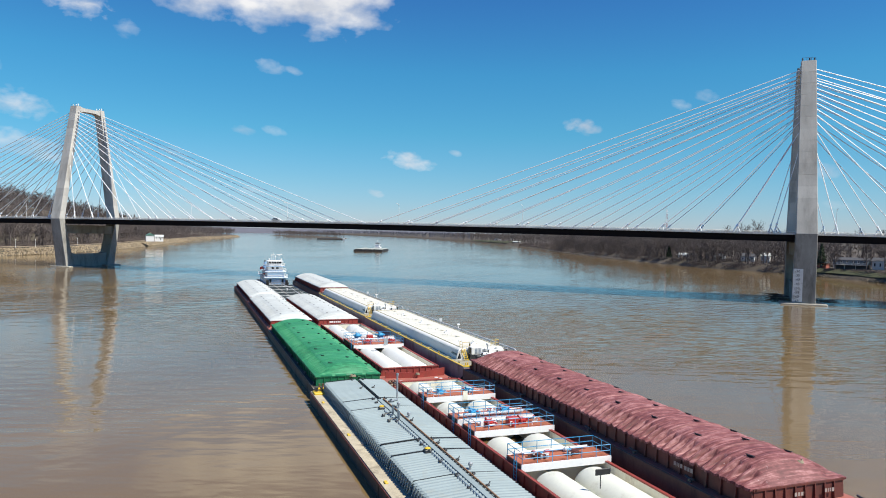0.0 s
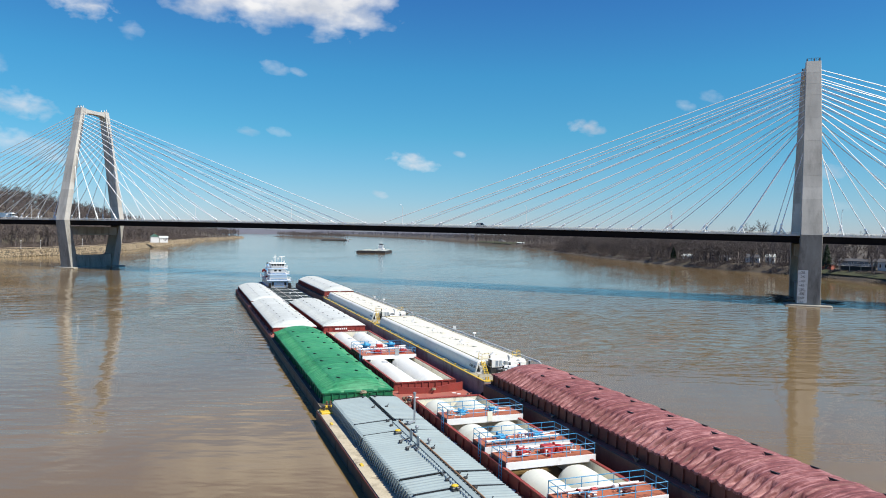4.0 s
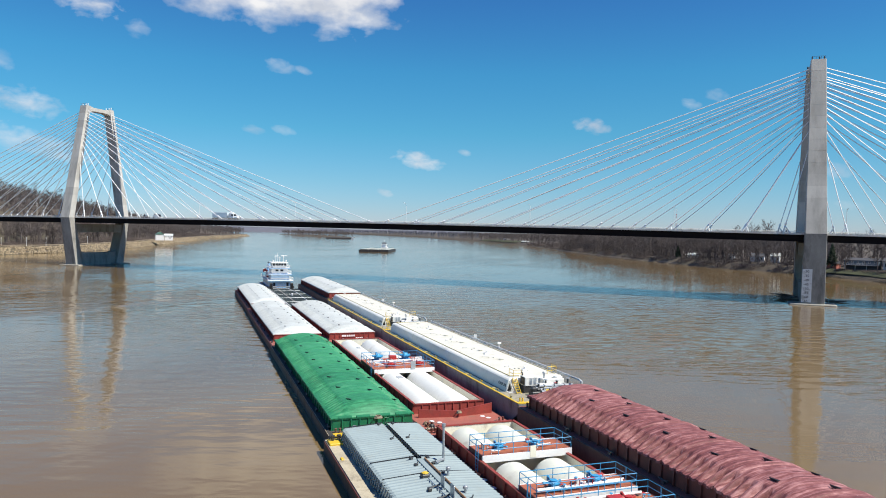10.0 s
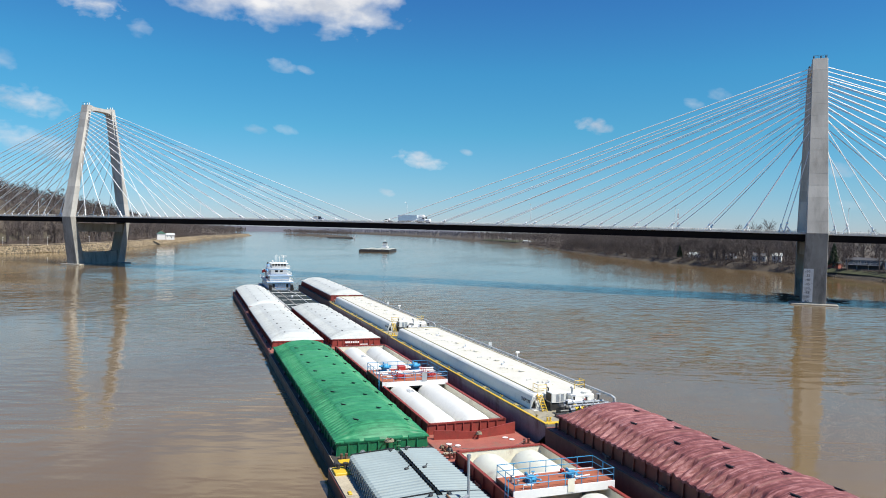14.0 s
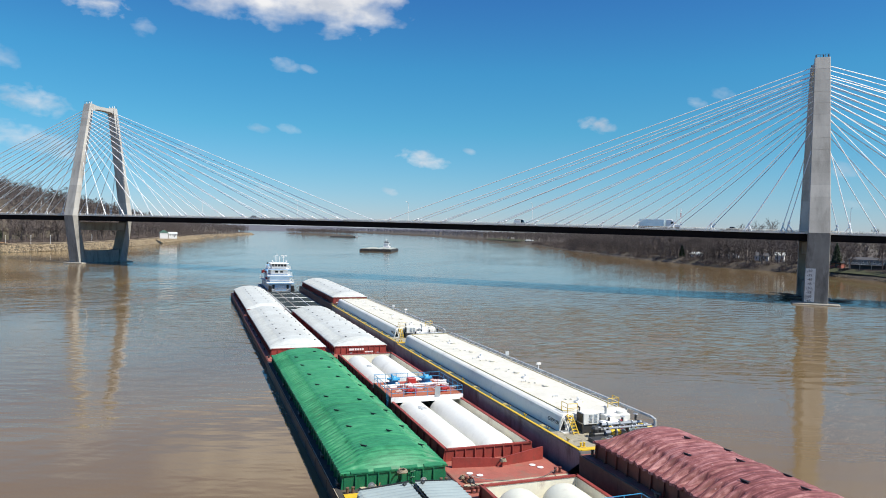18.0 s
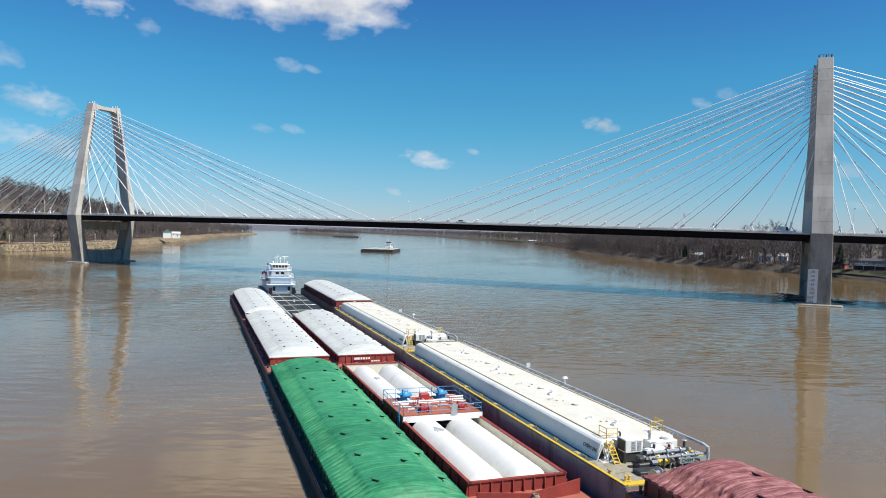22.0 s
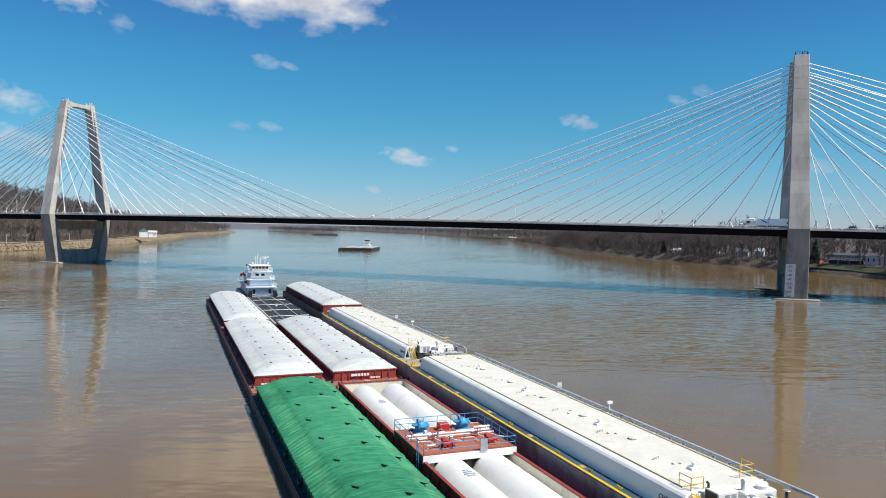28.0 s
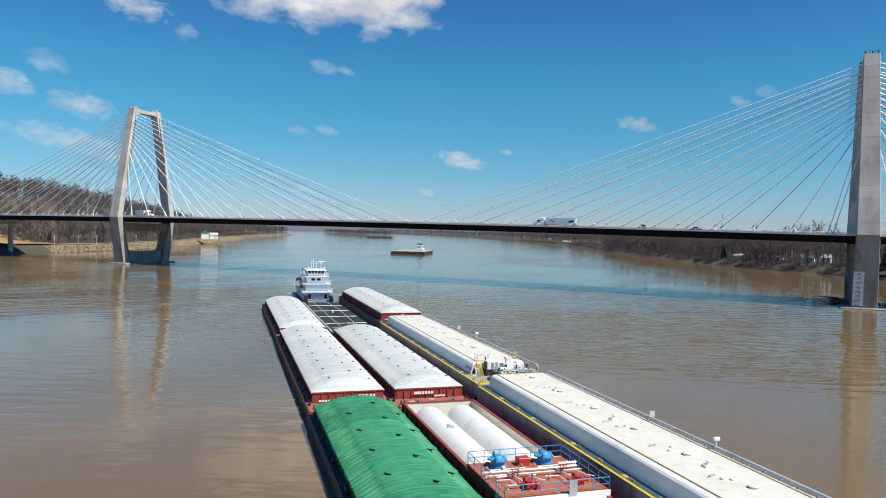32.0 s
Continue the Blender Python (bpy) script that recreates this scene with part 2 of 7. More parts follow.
WATER = make_water()
CONCRETE = material("tower_concrete", (0.50, 0.475, 0.425), 0.85, vary=0.2, scale=0.35, grain=14, bump=0.3, dirt=(0.26, 0.235, 0.20), dirt_amount=0.3, dirt_scale=0.12, streak=0.25, random_tone=0.25)
# concrete below the deck: the deck's shade put into the colour, plus stains
CONCRETE_SHADED_STAINED = material("river_stained_concrete", (0.34, 0.325, 0.29), 0.9, vary=0.3, scale=0.3, grain=12, bump=0.35, dirt=(0.15, 0.14, 0.125), dirt_amount=0.45, dirt_scale=0.22, streak=0.3)
CONCRETE_DARK = material("weathered_footing_concrete", (0.36, 0.33, 0.27), 0.9, vary=0.2, scale=0.5, bump=0.3, dirt=(0.16, 0.12, 0.08), dirt_amount=0.3)
GIRDER = material("dark_weathering_steel_girder", (0.014, 0.011, 0.010), 0.95, vary=0.3, scale=0.3, bump=0.1, spec=0.1)
BARRIER = material("pale_barrier_concrete", (0.66, 0.64, 0.59), 0.85, vary=0.15, scale=0.4, bump=0.2, dirt=(0.40, 0.38, 0.34), dirt_amount=0.3, dirt_scale=0.3, random_tone=0.3)
ASPHALT = material("bridge_asphalt", (0.09, 0.09, 0.09), 0.9, vary=0.15, scale=0.5)
CABLE_WHITE = material("white_cable_sheath", (0.92, 0.92, 0.90), 0.5, metal=0.2, vary=0.05, scale=0.5, bump=0)
GALV = material("galvanised_steel", (0.42, 0.44, 0.45), 0.45, metal=0.6, vary=0.15, scale=2.0, bump=0.1)
GREEN = cover_material("green_fibreglass_cover", (0.017, 0.145, 0.058), (0.032, 0.235, 0.098), (0.066, 0.300, 0.135), (0.21, 0.25, 0.09))
GREEN_STEEL = material("green_painted_steel", (0.012, 0.155, 0.065), 0.5, vary=0.25, scale=0.8, bump=0.2, dirt=(0.05, 0.06, 0.03), dirt_amount=0.3, dirt_scale=0.7)
WHITE_COVER = cover_material("dusty_white_fibreglass_cover", (0.42, 0.43, 0.40), (0.51, 0.53, 0.50), (0.575, 0.595, 0.565), (0.27, 0.265, 0.23), 0.65)
RED_COVER = cover_material("faded_red_fibreglass_cover", (0.115, 0.032, 0.030), (0.205, 0.062, 0.058), (0.40, 0.185, 0.175), (0.58, 0.45, 0.45), 0.68)
BROWN_HULL = material("scraped_brown_hull_steel", (0.115, 0.070, 0.048), 0.75, vary=0.35, scale=0.5, bump=0.25, dirt=(0.045, 0.032, 0.028), dirt_amount=0.5, dirt_scale=0.5, streak=0.3)
RED_HULL = material("dark_red_hull_steel", (0.130, 0.037, 0.027), 0.6, vary=0.3, scale=0.6, bump=0.25, dirt=(0.045, 0.03, 0.025), dirt_amount=0.4, dirt_scale=0.5, streak=0.4)
RED_PAINT = material("red_oxide_paint", (0.27, 0.044, 0.032), 0.6, vary=0.25, scale=0.8, bump=0.2, dirt=(0.16, 0.06, 0.04), dirt_amount=0.35, dirt_scale=0.7)
RED_DECK = material("worn_red_oxide_deck", (0.34, 0.105, 0.075), 0.7, vary=0.25, scale=0.7, bump=0.3, dirt=(0.22, 0.13, 0.09), dirt_amount=0.45, dirt_scale=0.5)
HULL_BLACK = material("black_hull_steel", (0.028, 0.026, 0.025), 0.55, vary=0.35, scale=0.5, bump=0.25, dirt=(0.10, 0.06, 0.04), dirt_amount=0.35, dirt_scale=0.5, streak=0.4)
HULL_GREY = material("grey_brown_hull_steel", (0.22, 0.21, 0.205), 0.6, vary=0.3, scale=0.5, bump=0.25, dirt=(0.07, 0.045, 0.035), dirt_amount=0.4, dirt_scale=0.4, streak=0.3)
GREY_ROOF = material("pale_grey_corrugated_steel", (0.255, 0.31, 0.312), 0.65, vary=0.10, scale=0.4, grain=12, bump=0.1, dirt=(0.25, 0.28, 0.26), dirt_amount=0.3, dirt_scale=0.5, random_tone=0.12)
DECK_TAN = material("dusty_tan_deck", (0.44, 0.38, 0.27), 0.85, vary=0.25, scale=0.7, bump=0.3, dirt=(0.14, 0.11, 0.08), dirt_amount=0.4, dirt_scale=0.6)
DECK_DARK = material("grimy_dark_deck", (0.05, 0.045, 0.038), 0.75, vary=0.4, scale=0.7, bump=0.3, dirt=(0.16, 0.11, 0.06), dirt_amount=0.35, dirt_scale=0.8)
MARKING = material("faded_painted_marking", (0.36, 0.31, 0.27), 0.7, vary=0.2, scale=2.0, bump=0)
YELLOW = material("safety_yellow_paint", (0.68, 0.45, 0.03), 0.5, vary=0.2, scale=1.0, bump=0.1, dirt=(0.25, 0.17, 0.05), dirt_amount=0.3, dirt_scale=1.0)
WHITE = material("white_marine_paint", (0.78, 0.78, 0.76), 0.4, vary=0.06, scale=0.5, bump=0.05, dirt=(0.5, 0.45, 0.38), dirt_amount=0.2, dirt_scale=0.5)
WHITE_TANK = material("chalky_white_tank_paint", (0.77, 0.76, 0.695), 0.5, vary=0.06, scale=0.4, bump=0.05, dirt=(0.55, 0.52, 0.46), dirt_amount=0.25, dirt_scale=0.3)
TANK_CREAM = material("cream_white_tank_paint", (0.72, 0.71, 0.59), 0.5, vary=0.06, scale=0.4, bump=0.05, dirt=(0.5, 0.45, 0.36), dirt_amount=0.3, dirt_scale=0.4)
CREAM = material("cream_hopper_paint", (0.74, 0.71, 0.58), 0.6, vary=0.12, scale=0.5, bump=0.1, dirt=(0.35, 0.25, 0.17), dirt_amount=0.3, dirt_scale=0.5, streak=0.4)
TANK_TOP = material("pale_cream_tank_roof", (0.645, 0.62, 0.53), 0.6, vary=0.12, scale=0.4, bump=0.1, dirt=(0.52, 0.46, 0.32), dirt_amount=0.3, dirt_scale=0.5)
BLUE = material("bright_blue_paint", (0.045, 0.28, 0.50), 0.45, vary=0.2, scale=1.5, bump=0.05)
RED_BRIGHT = material("bright_red_paint", (0.42, 0.035, 0.030), 0.45, vary=0.2, scale=1.5, bump=0.05)
BLACK = material("black_fittings", (0.02, 0.02, 0.021), 0.5, vary=0.3, scale=2.0, bump=0.1)
STEEL_DARK = material("dark_oiled_steel", (0.06, 0.06, 0.06), 0.5, metal=0.3, vary=0.3, scale=2.0, bump=0.1)
ROPE = material("frayed_mooring_rope", (0.26, 0.22, 0.15), 0.95, vary=0.3, scale=6.0, bump=0.3)
TARP = material("dark_green_grating", (0.018, 0.028, 0.028), 0.9, vary=0.25, scale=0.8, grain=16, bump=0.25)
BOAT_BLUE = material("pale_blue_boat_paint", (0.24, 0.43, 0.66), 0.4, vary=0.08, scale=0.5, bump=0.05)
GLASS = material("dark_window_glass", (0.015, 0.02, 0.025), 0.05, vary=0.1, scale=1.0, bump=0)
BARK = material("grey_brown_bark", (0.125, 0.101, 0.091), 0.9, vary=0.3, scale=0.05, grain=30, bump=0, random_tone=0.5, island=True)
TWIG = material("bare_brown_twigs", (0.135, 0.106, 0.090), 0.95, vary=0.35, scale=0.02, grain=40, bump=0, random_tone=0.3, island=True)
EVERGREEN = material("dark_evergreen_needles", (0.030, 0.048, 0.022), 0.8, vary=0.4, scale=0.5, bump=0, random_tone=0.6, island=True)
SOIL = material("leaf_littered_ground", (0.080, 0.062, 0.043), 0.95, vary=0.35, scale=0.02, grain=20, bump=0.4, dirt=(0.075, 0.07, 0.035), dirt_amount=0.35, dirt_scale=0.012)
RIPRAP = material("pale_riprap_stone", (0.265, 0.205, 0.128), 0.9, vary=0.3, scale=0.05, grain=12, bump=0.6, random_tone=0.5, island=True)
CLAY = material("tan_clay_slope", (0.37, 0.225, 0.105), 0.95, vary=0.25, scale=0.03, grain=12, bump=0.5, dirt=(0.22, 0.18, 0.09), dirt_amount=0.3, dirt_scale=0.05)
MUD = material("wet_grey_brown_mud", (0.125, 0.10, 0.068), 0.8, vary=0.25, scale=0.05, grain=14, bump=0.3)
LAWN = material("dull_winter_grass", (0.060, 0.064, 0.026), 0.95, vary=0.3, scale=0.05, grain=20, bump=0.3)
ROOF_DARK = material("dark_roof_shingles", (0.07, 0.07, 0.075), 0.9, vary=0.2, scale=0.5, bump=0.3)
ROOF_GREEN = material("green_metal_roof", (0.10, 0.20, 0.15), 0.5, vary=0.15, scale=0.5, bump=0.1)
SIDING = material("white_house_siding", (0.72, 0.71, 0.68), 0.7, vary=0.06, scale=0.5, bump=0.1)
TYRE = material("black_tyre_rubber", (0.02, 0.02, 0.02), 0.9, vary=0.2, scale=3.0)


# ---- building helpers ----
class Shape:
    """Collects vertices and faces of one mesh."""

    def __init__(self):
        self.v, self.f = [], []

    def add(self, verts, faces):
        n = len(self.v)
        self.v += [tuple(p) for p in verts]
        self.f += [tuple(i + n for i in face) for face in faces]
        return self

    def box(self, x0, x1, y0, y1, z0, z1, bevel=0.0):
        if bevel:
            return self.hull_box(x0, x1, y0, y1, z0, z1, bevel)
        return self.frustum((x0, x1, y0, y1), z0, (x0, x1, y0, y1), z1)

    def hull_box(self, x0, x1, y0, y1, z0, z1, b):
        """A box with chamfered upright edges and top rim."""
        def ring(i, z):
            return [(x0 + i + b, y0 + i, z), (x1 - i - b, y0 + i, z), (x1 - i, y0 + i + b, z), (x1 - i, y1 - i - b, z),
                    (x1 - i - b, y1 - i, z), (x0 + i + b, y1 - i, z), (x0 + i, y1 - i - b, z), (x0 + i, y0 + i + b, z)]
        return self.loft([ring(0, z0), ring(0, z1 - b), ring(b * 0.8, z1)], True)

    def frustum(self, lo, z0, hi, z1):
        pts = [(x, y, z) for (xa, xb, ya, yb), z in ((lo, z0), (hi, z1)) for x, y in ((xa, ya), (xb, ya), (xb, yb), (xa, yb))]
        return self.add(pts, [(3, 2, 1, 0), (4, 5, 6, 7), (0, 1, 5, 4), (1, 2, 6, 5), (2, 3, 7, 6), (3, 0, 4, 7)])

    def loft(self, rings, caps=False, closed=True):
        n, faces = len(rings[0]), []
        for r in range(len(rings) - 1):
            for i in range(n if closed else n - 1):
                j = (i + 1) % n
                faces.append((r * n + i, r * n + j, (r + 1) * n + j, (r + 1) * n + i))
        if caps:
            faces += [tuple(reversed(range(n))), tuple(range((len(rings) - 1) * n, len(rings) * n))]
        return self.add([p for ring in rings for p in ring], faces)

    def tube(self, points, radius, sides=6, taper=1.0, caps=True):
        """A round bar along points."""
        pts, rings = [Vector(p) for p in points], []
        for i, p in enumerate(pts):
            way = (pts[min(i + 1, len(pts) - 1)] - pts[max(i - 1, 0)]).normalized()
            side = way.cross(Vector((0, 0, 1)) if abs(way.z) < 0.95 else Vector((1, 0, 0))).normalized()
            up = side.cross(way)
            r = radius * (1 + (taper - 1) * i / max(1, len(pts) - 1))
            rings.append([p + (side * math.cos(a) + up * math.sin(a)) * r for a in (math.tau * k / sides for k in range(sides))])
        return self.loft(rings, caps)

    def lathe(self, x, y, profile, sides=12, axis="z"):
        """A turned form: profile of (radius, height)."""
        rings = [[(x + r * math.cos(a), y + r * math.sin(a), z) for a in (math.tau * k / sides for k in range(sides))] for r, z in profile]
        return self.loft(rings, True)

    def mesh(self, name, smooth=False):
        me = bpy.data.meshes.new(name)
        me.from_pydata(self.v, [], self.f)
        if smooth:
            me.polygons.foreach_set("use_smooth", [True] * len(me.polygons))
        me.update()
        return me


def part(name, shape, mat, parent, label="", smooth=False, at=None):
    """One mesh object under a thing or part. shape: a Shape or a mesh that is shared."""
    me = shape.mesh(name, smooth) if isinstance(shape, Shape) else shape
    if not me.materials:
        me.materials.append(mat)
    ob = new(name, me)
    ob.parent = parent
    if at is not None:
        ob.matrix_basis = at
    if label:
        ob["label"] = label
    return ob


def thing(name, label, category, group="", kind="", at=None):
    ob = new(name)
    ob.empty_display_size = 0.5
    if at is not None:
        ob.matrix_basis = at
    return tagged(ob, label, category, group, kind)


def solid(name, shape, mat, label, category, group="", kind="", smooth=False, at=None):
    me = shape.mesh(name, smooth) if isinstance(shape, Shape) else shape
    if not me.materials:
        me.materials.append(mat)
    ob = new(name, me)
    if at is not None:
        ob.matrix_basis = at
    return tagged(ob, label, category, group, kind)


# ---- the river and its banks ----
def shore(points, y):
    """x of a bank's waterline at y, by straight steps between points (x, y)."""
    for (xa, ya), (xb, yb) in zip(points, points[1:]):
        if ya <= y <= yb:
            return xa + (xb - xa) * (y - ya) / (yb - ya)
    return points[0][0] if y < points[0][1] else points[-1][0]


LEFT = [(-540, -5000), (-520, -600), (-505, -100), (-505, 50), (-520, 120), (-590, 245), (-735, 454), (-945, 750), (-1235, 1251), (-1330, 1330), (-1700, 1500), (-2600, 2400), (-3300, 5000)]
RIGHT = [(420, -5000), (330, -600), (160, -100), (85, 80), (57, 155), (31, 206), (14, 229), (-37, 277), (-70, 331), (-118, 411), (-216, 607), (-442, 1118), (-590, 1347), (-760, 1600), (-1150, 2200), (-1700, 2800), (-2600, 3600), (-3300, 5000)]


def hill_at(y):
    """How high the wooded hill of the left bank stands along the river."""
    marks = ((-5000, 0.8), (-100, 1.06), (200, 1.06), (330, 0.92), (454, 0.68), (750, 0.38), (1300, 0.25), (5000, 0.25))
    for (ya, ka), (yb, kb) in zip(marks, marks[1:]):
        if ya <= y <= yb:
            return ka + (kb - ka) * (y - ya) / (yb - ya)
    return 0.3


def bank(name, line, side, rise, label, mat):
    """Land that climbs from the waterline: side -1 to the left of the river, 1 to the right."""
    s = Shape()
    ys = sorted(set([p[1] for p in line] + list(range(-5000, 5001, 250)) + list(range(-200, 700, 20)) + list(range(700, 1700, 50))))
    rows = []
    for y in ys:
        x = shore(line, y) + 2.5 * noise.noise((y * 0.03, side * 3.0, 0)) + 1.2 * noise.noise((y * 0.11, side, 5))
        row = []
        hill = 1.0 if side > 0 else hill_at(y)
        for d, z in rise:
            z = z if d < 61 else 7 + (z - 7) * hill
            zz = z + (0 if d < 8 else min(d * 0.03, 3.0) * noise.noise(((x + d) * 0.012, y * 0.012, 2.0)))
            row.append((x + side * d, y, zz))
        rows.append(row if side > 0 else row[::-1])
    s.loft(rows, closed=False)
    s.f = [f[::-1] for f in s.f]
    return solid(name, s, mat, label, "river bank", kind="structure", smooth=True)


def land_height(rise, d):
    for (da, za), (db, zb) in zip(rise, rise[1:]):
        if da <= d <= db:
            return za + (zb - za) * (d - da) / (db - da)
    return rise[-1][1]


LEFT_RISE = [(-6, -2.0), (0, 0.0), (8, 3.5), (14, 5.0), (30, 5.6), (60, 7), (110, 34), (140, 40), (180, 44), (260, 47), (500, 42), (1500, 40), (4000, 60)]
RIGHT_RISE = [(-6, -2.0), (0, 0.0), (5, 2.2), (12, 4.5), (30, 5.5), (80, 6), (250, 7), (600, 12), (1500, 20), (4000, 60)]

water = Shape()
water.add([(-9000, -9000, 0), (9000, -9000, 0), (9000, 9000, 0), (-9000, 9000, 0)], [(0, 1, 2, 3)])
solid("water", water, WATER, "wide muddy brown river with small ripples", "river", kind="structure")
bank("ground_left", LEFT, -1, LEFT_RISE, "wooded river bank with leaf-littered slope", SOIL)
bank("ground_right", RIGHT, 1, RIGHT_RISE, "low wooded river bank with winter grass", SOIL)


# ---- the bridge ----
SPAN = 365.7
LEG_TOP, LEG_DECK, LEG_BASE = 9.26, 20.5, 16.3      # outer half widths across the bridge
WIDE_TOP, WIDE_DECK, WIDE_BASE = 2.46, 3.4, 3.85    # half widths along the bridge
DECK_HALF = 16.9


def deck_z(x):
    """Top of the edge girders along the bridge."""
    u = (x + SPAN / 2) / (SPAN / 2)
    return 26.3 - 0.75 * u - 0.55 * u * u if abs(u) < 2.5 else 26.3 - 0.75 * u - 3.4


def text(words, size, mat, parent, at):
    """Raised letters as a mesh part."""
    curve = bpy.data.curves.new("lettering", "FONT")
    curve.body, curve.size, curve.extrude = words, size, 0.01
    tmp = bpy.data.objects.new("lettering", curve)
    me = bpy.data.meshes.new_from_object(tmp)
    bpy.data.objects.remove(tmp)
    return part("lettering", me, mat, parent, at=at)


GAUGE_WHITE = material("white_gauge_paint", (0.80, 0.81, 0.80), 0.6, vary=0.1, scale=0.6, bump=0.1, dirt=(0.35, 0.33, 0.28), dirt_amount=0.3, dirt_scale=0.5)
GAUGE_INK = material("dark_gauge_figures", (0.06, 0.06, 0.06), 0.7, vary=0.2, scale=1.0, bump=0)


def block(z0, z1, side, at_z, groove=0.07):
    """One cast lift of a leg, with a recessed joint at its top."""
    s = Shape()
    rings = []
    for z, inset in ((z0, 0), (z1 - groove, 0), (z1 - groove, 0.05), (z1, 0.05)):
        out, w, t = at_z(z)
        y0, y1 = sorted((side * (out - inset), side * (out - t + inset)))
        c = 0.12
        rings.append([(-w + inset + c, y0, z), (w - inset - c, y0, z), (w - inset, y0 + c, z), (w - inset, y1 - c, z),
                      (w - inset - c, y1, z), (-w + inset + c, y1, z), (-w + inset, y1 - c, z), (-w + inset, y0 + c, z)])
    return s.loft(rings, True)


def make_tower(x, base, label):
    tower = thing("bridge_tower", label, "bridge tower", "towers of the bridge", at=pose(x, 0, 0))
    top, deck = base + 88.6, base + 25.4

    def upper(z):
        k = (z - deck) / (top - deck)
        return LEG_DECK + (LEG_TOP - LEG_DECK) * k, WIDE_DECK + (WIDE_TOP - WIDE_DECK) * k, 3.4 - 0.6 * k

    def lower(z):
        k = z / deck
        return LEG_BASE + (LEG_DECK - LEG_BASE) * k, WIDE_BASE + (WIDE_DECK - WIDE_BASE) * k, 5.2 - 1.8 * k

    for side in (-1, 1):
        leg = part("leg", block(deck - 3.2, deck, side, lower, 0.0), CONCRETE_SHADED_STAINED, tower)
        n = 15
        for i in range(n):
            z0, z1 = deck + (top - deck) * i / n, deck + (top - deck) * (i + 1) / n
            part("concrete_lift", block(z0, z1, side, upper), CONCRETE, leg)
        # under the deck the lifts take the concrete with shade in its colour
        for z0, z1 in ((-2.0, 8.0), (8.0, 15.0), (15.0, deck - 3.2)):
            part("concrete_lift", block(z0, z1, side, lower), CONCRETE_SHADED_STAINED, leg)
    # top strut with a haunched soffit
    s, rows = Shape(), []
    half = LEG_TOP - 2.6
    for k in range(-8, 9):
        y = half * k / 8
        drop = 2.6 + 0.9 * (abs(k) / 8) ** 6
        lift = 0.7 * (abs(k) / 8) ** 5
        rows.append([(-WIDE_TOP + 0.2, y, top - drop), (WIDE_TOP - 0.2, y, top - drop), (WIDE_TOP - 0.2, y, top - 0.7 + lift), (-WIDE_TOP + 0.2, y, top - 0.7 + lift)])
    part("top_strut", s.loft(rows, True), CONCRETE, tower)
    s = Shape()
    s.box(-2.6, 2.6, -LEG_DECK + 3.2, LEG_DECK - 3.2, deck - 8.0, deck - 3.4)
    part("deck_strut", s, CONCRETE_SHADED_STAINED, tower)
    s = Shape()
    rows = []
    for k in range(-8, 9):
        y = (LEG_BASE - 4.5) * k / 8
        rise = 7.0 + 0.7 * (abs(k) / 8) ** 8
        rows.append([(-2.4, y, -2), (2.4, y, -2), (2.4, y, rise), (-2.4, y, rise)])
    part("base_wall", s.loft(rows, True), CONCRETE_SHADED_STAINED, tower)
    for side in (-1, 1):
        y0, y1 = sorted((side * (LEG_BASE + 1.5), side * (LEG_BASE - 8)))
        s = Shape().box(-7.6, 7.6, y0, y1, -2, 0.55, 0.3)
        part("footing", s, CONCRETE_DARK, tower, "pale concrete footing edge just above the water")
    if base == 0.0:
        board, rows = Shape(), []
        for z in (1.0, 12.9):
            y = -lower(z)[0] - 0.02
            rows.append([(-3.7, y - 0.05, z), (-0.55, y - 0.05, z), (-0.55, y, z), (-3.7, y, z)])
        gauge = part("gauge_board", board.loft(rows, True), GAUGE_WHITE, tower, "white clearance gauge board with black figures")
        for k in range(8):
            z = 11.6 - 1.52 * k
            text(("-%d" % (30 + 5 * k)), 1.25, GAUGE_INK, gauge, pose(-3.2, -lower(z)[0] - 0.09, z, 99.4))
    for side in (-1, 1):
        for dx in (-2.0, 0.3, 1.9):
            part("aviation_light", Shape().lathe(dx, side * (LEG_TOP - 1.4), [(0.18, top), (0.18, top + 0.5), (0.3, top + 0.55), (0.25, top + 1.1), (0.05, top + 1.25)], 8), WHITE if base else STEEL_DARK, tower)
        s = Shape()
        for dx in (-2.2, -0.7, 0.8, 2.2):
            s.tube([(dx, side * (LEG_TOP - 0.3), top), (dx, side * (LEG_TOP - 0.3), top + 1.1)], 0.05, 4)
        s.tube([(-2.2, side * (LEG_TOP - 0.3), top + 1.1), (2.2, side * (LEG_TOP - 0.3), top + 1.1)], 0.05, 4)
        part("top_railing", s, STEEL_DARK, tower)
    return tower


HEIGHTS = [57.8, 63.1, 66.5, 68.8, 70.9, 73.0, 74.9, 76.6, 78.4, 80.3, 82.2, 83.9, 85.5]


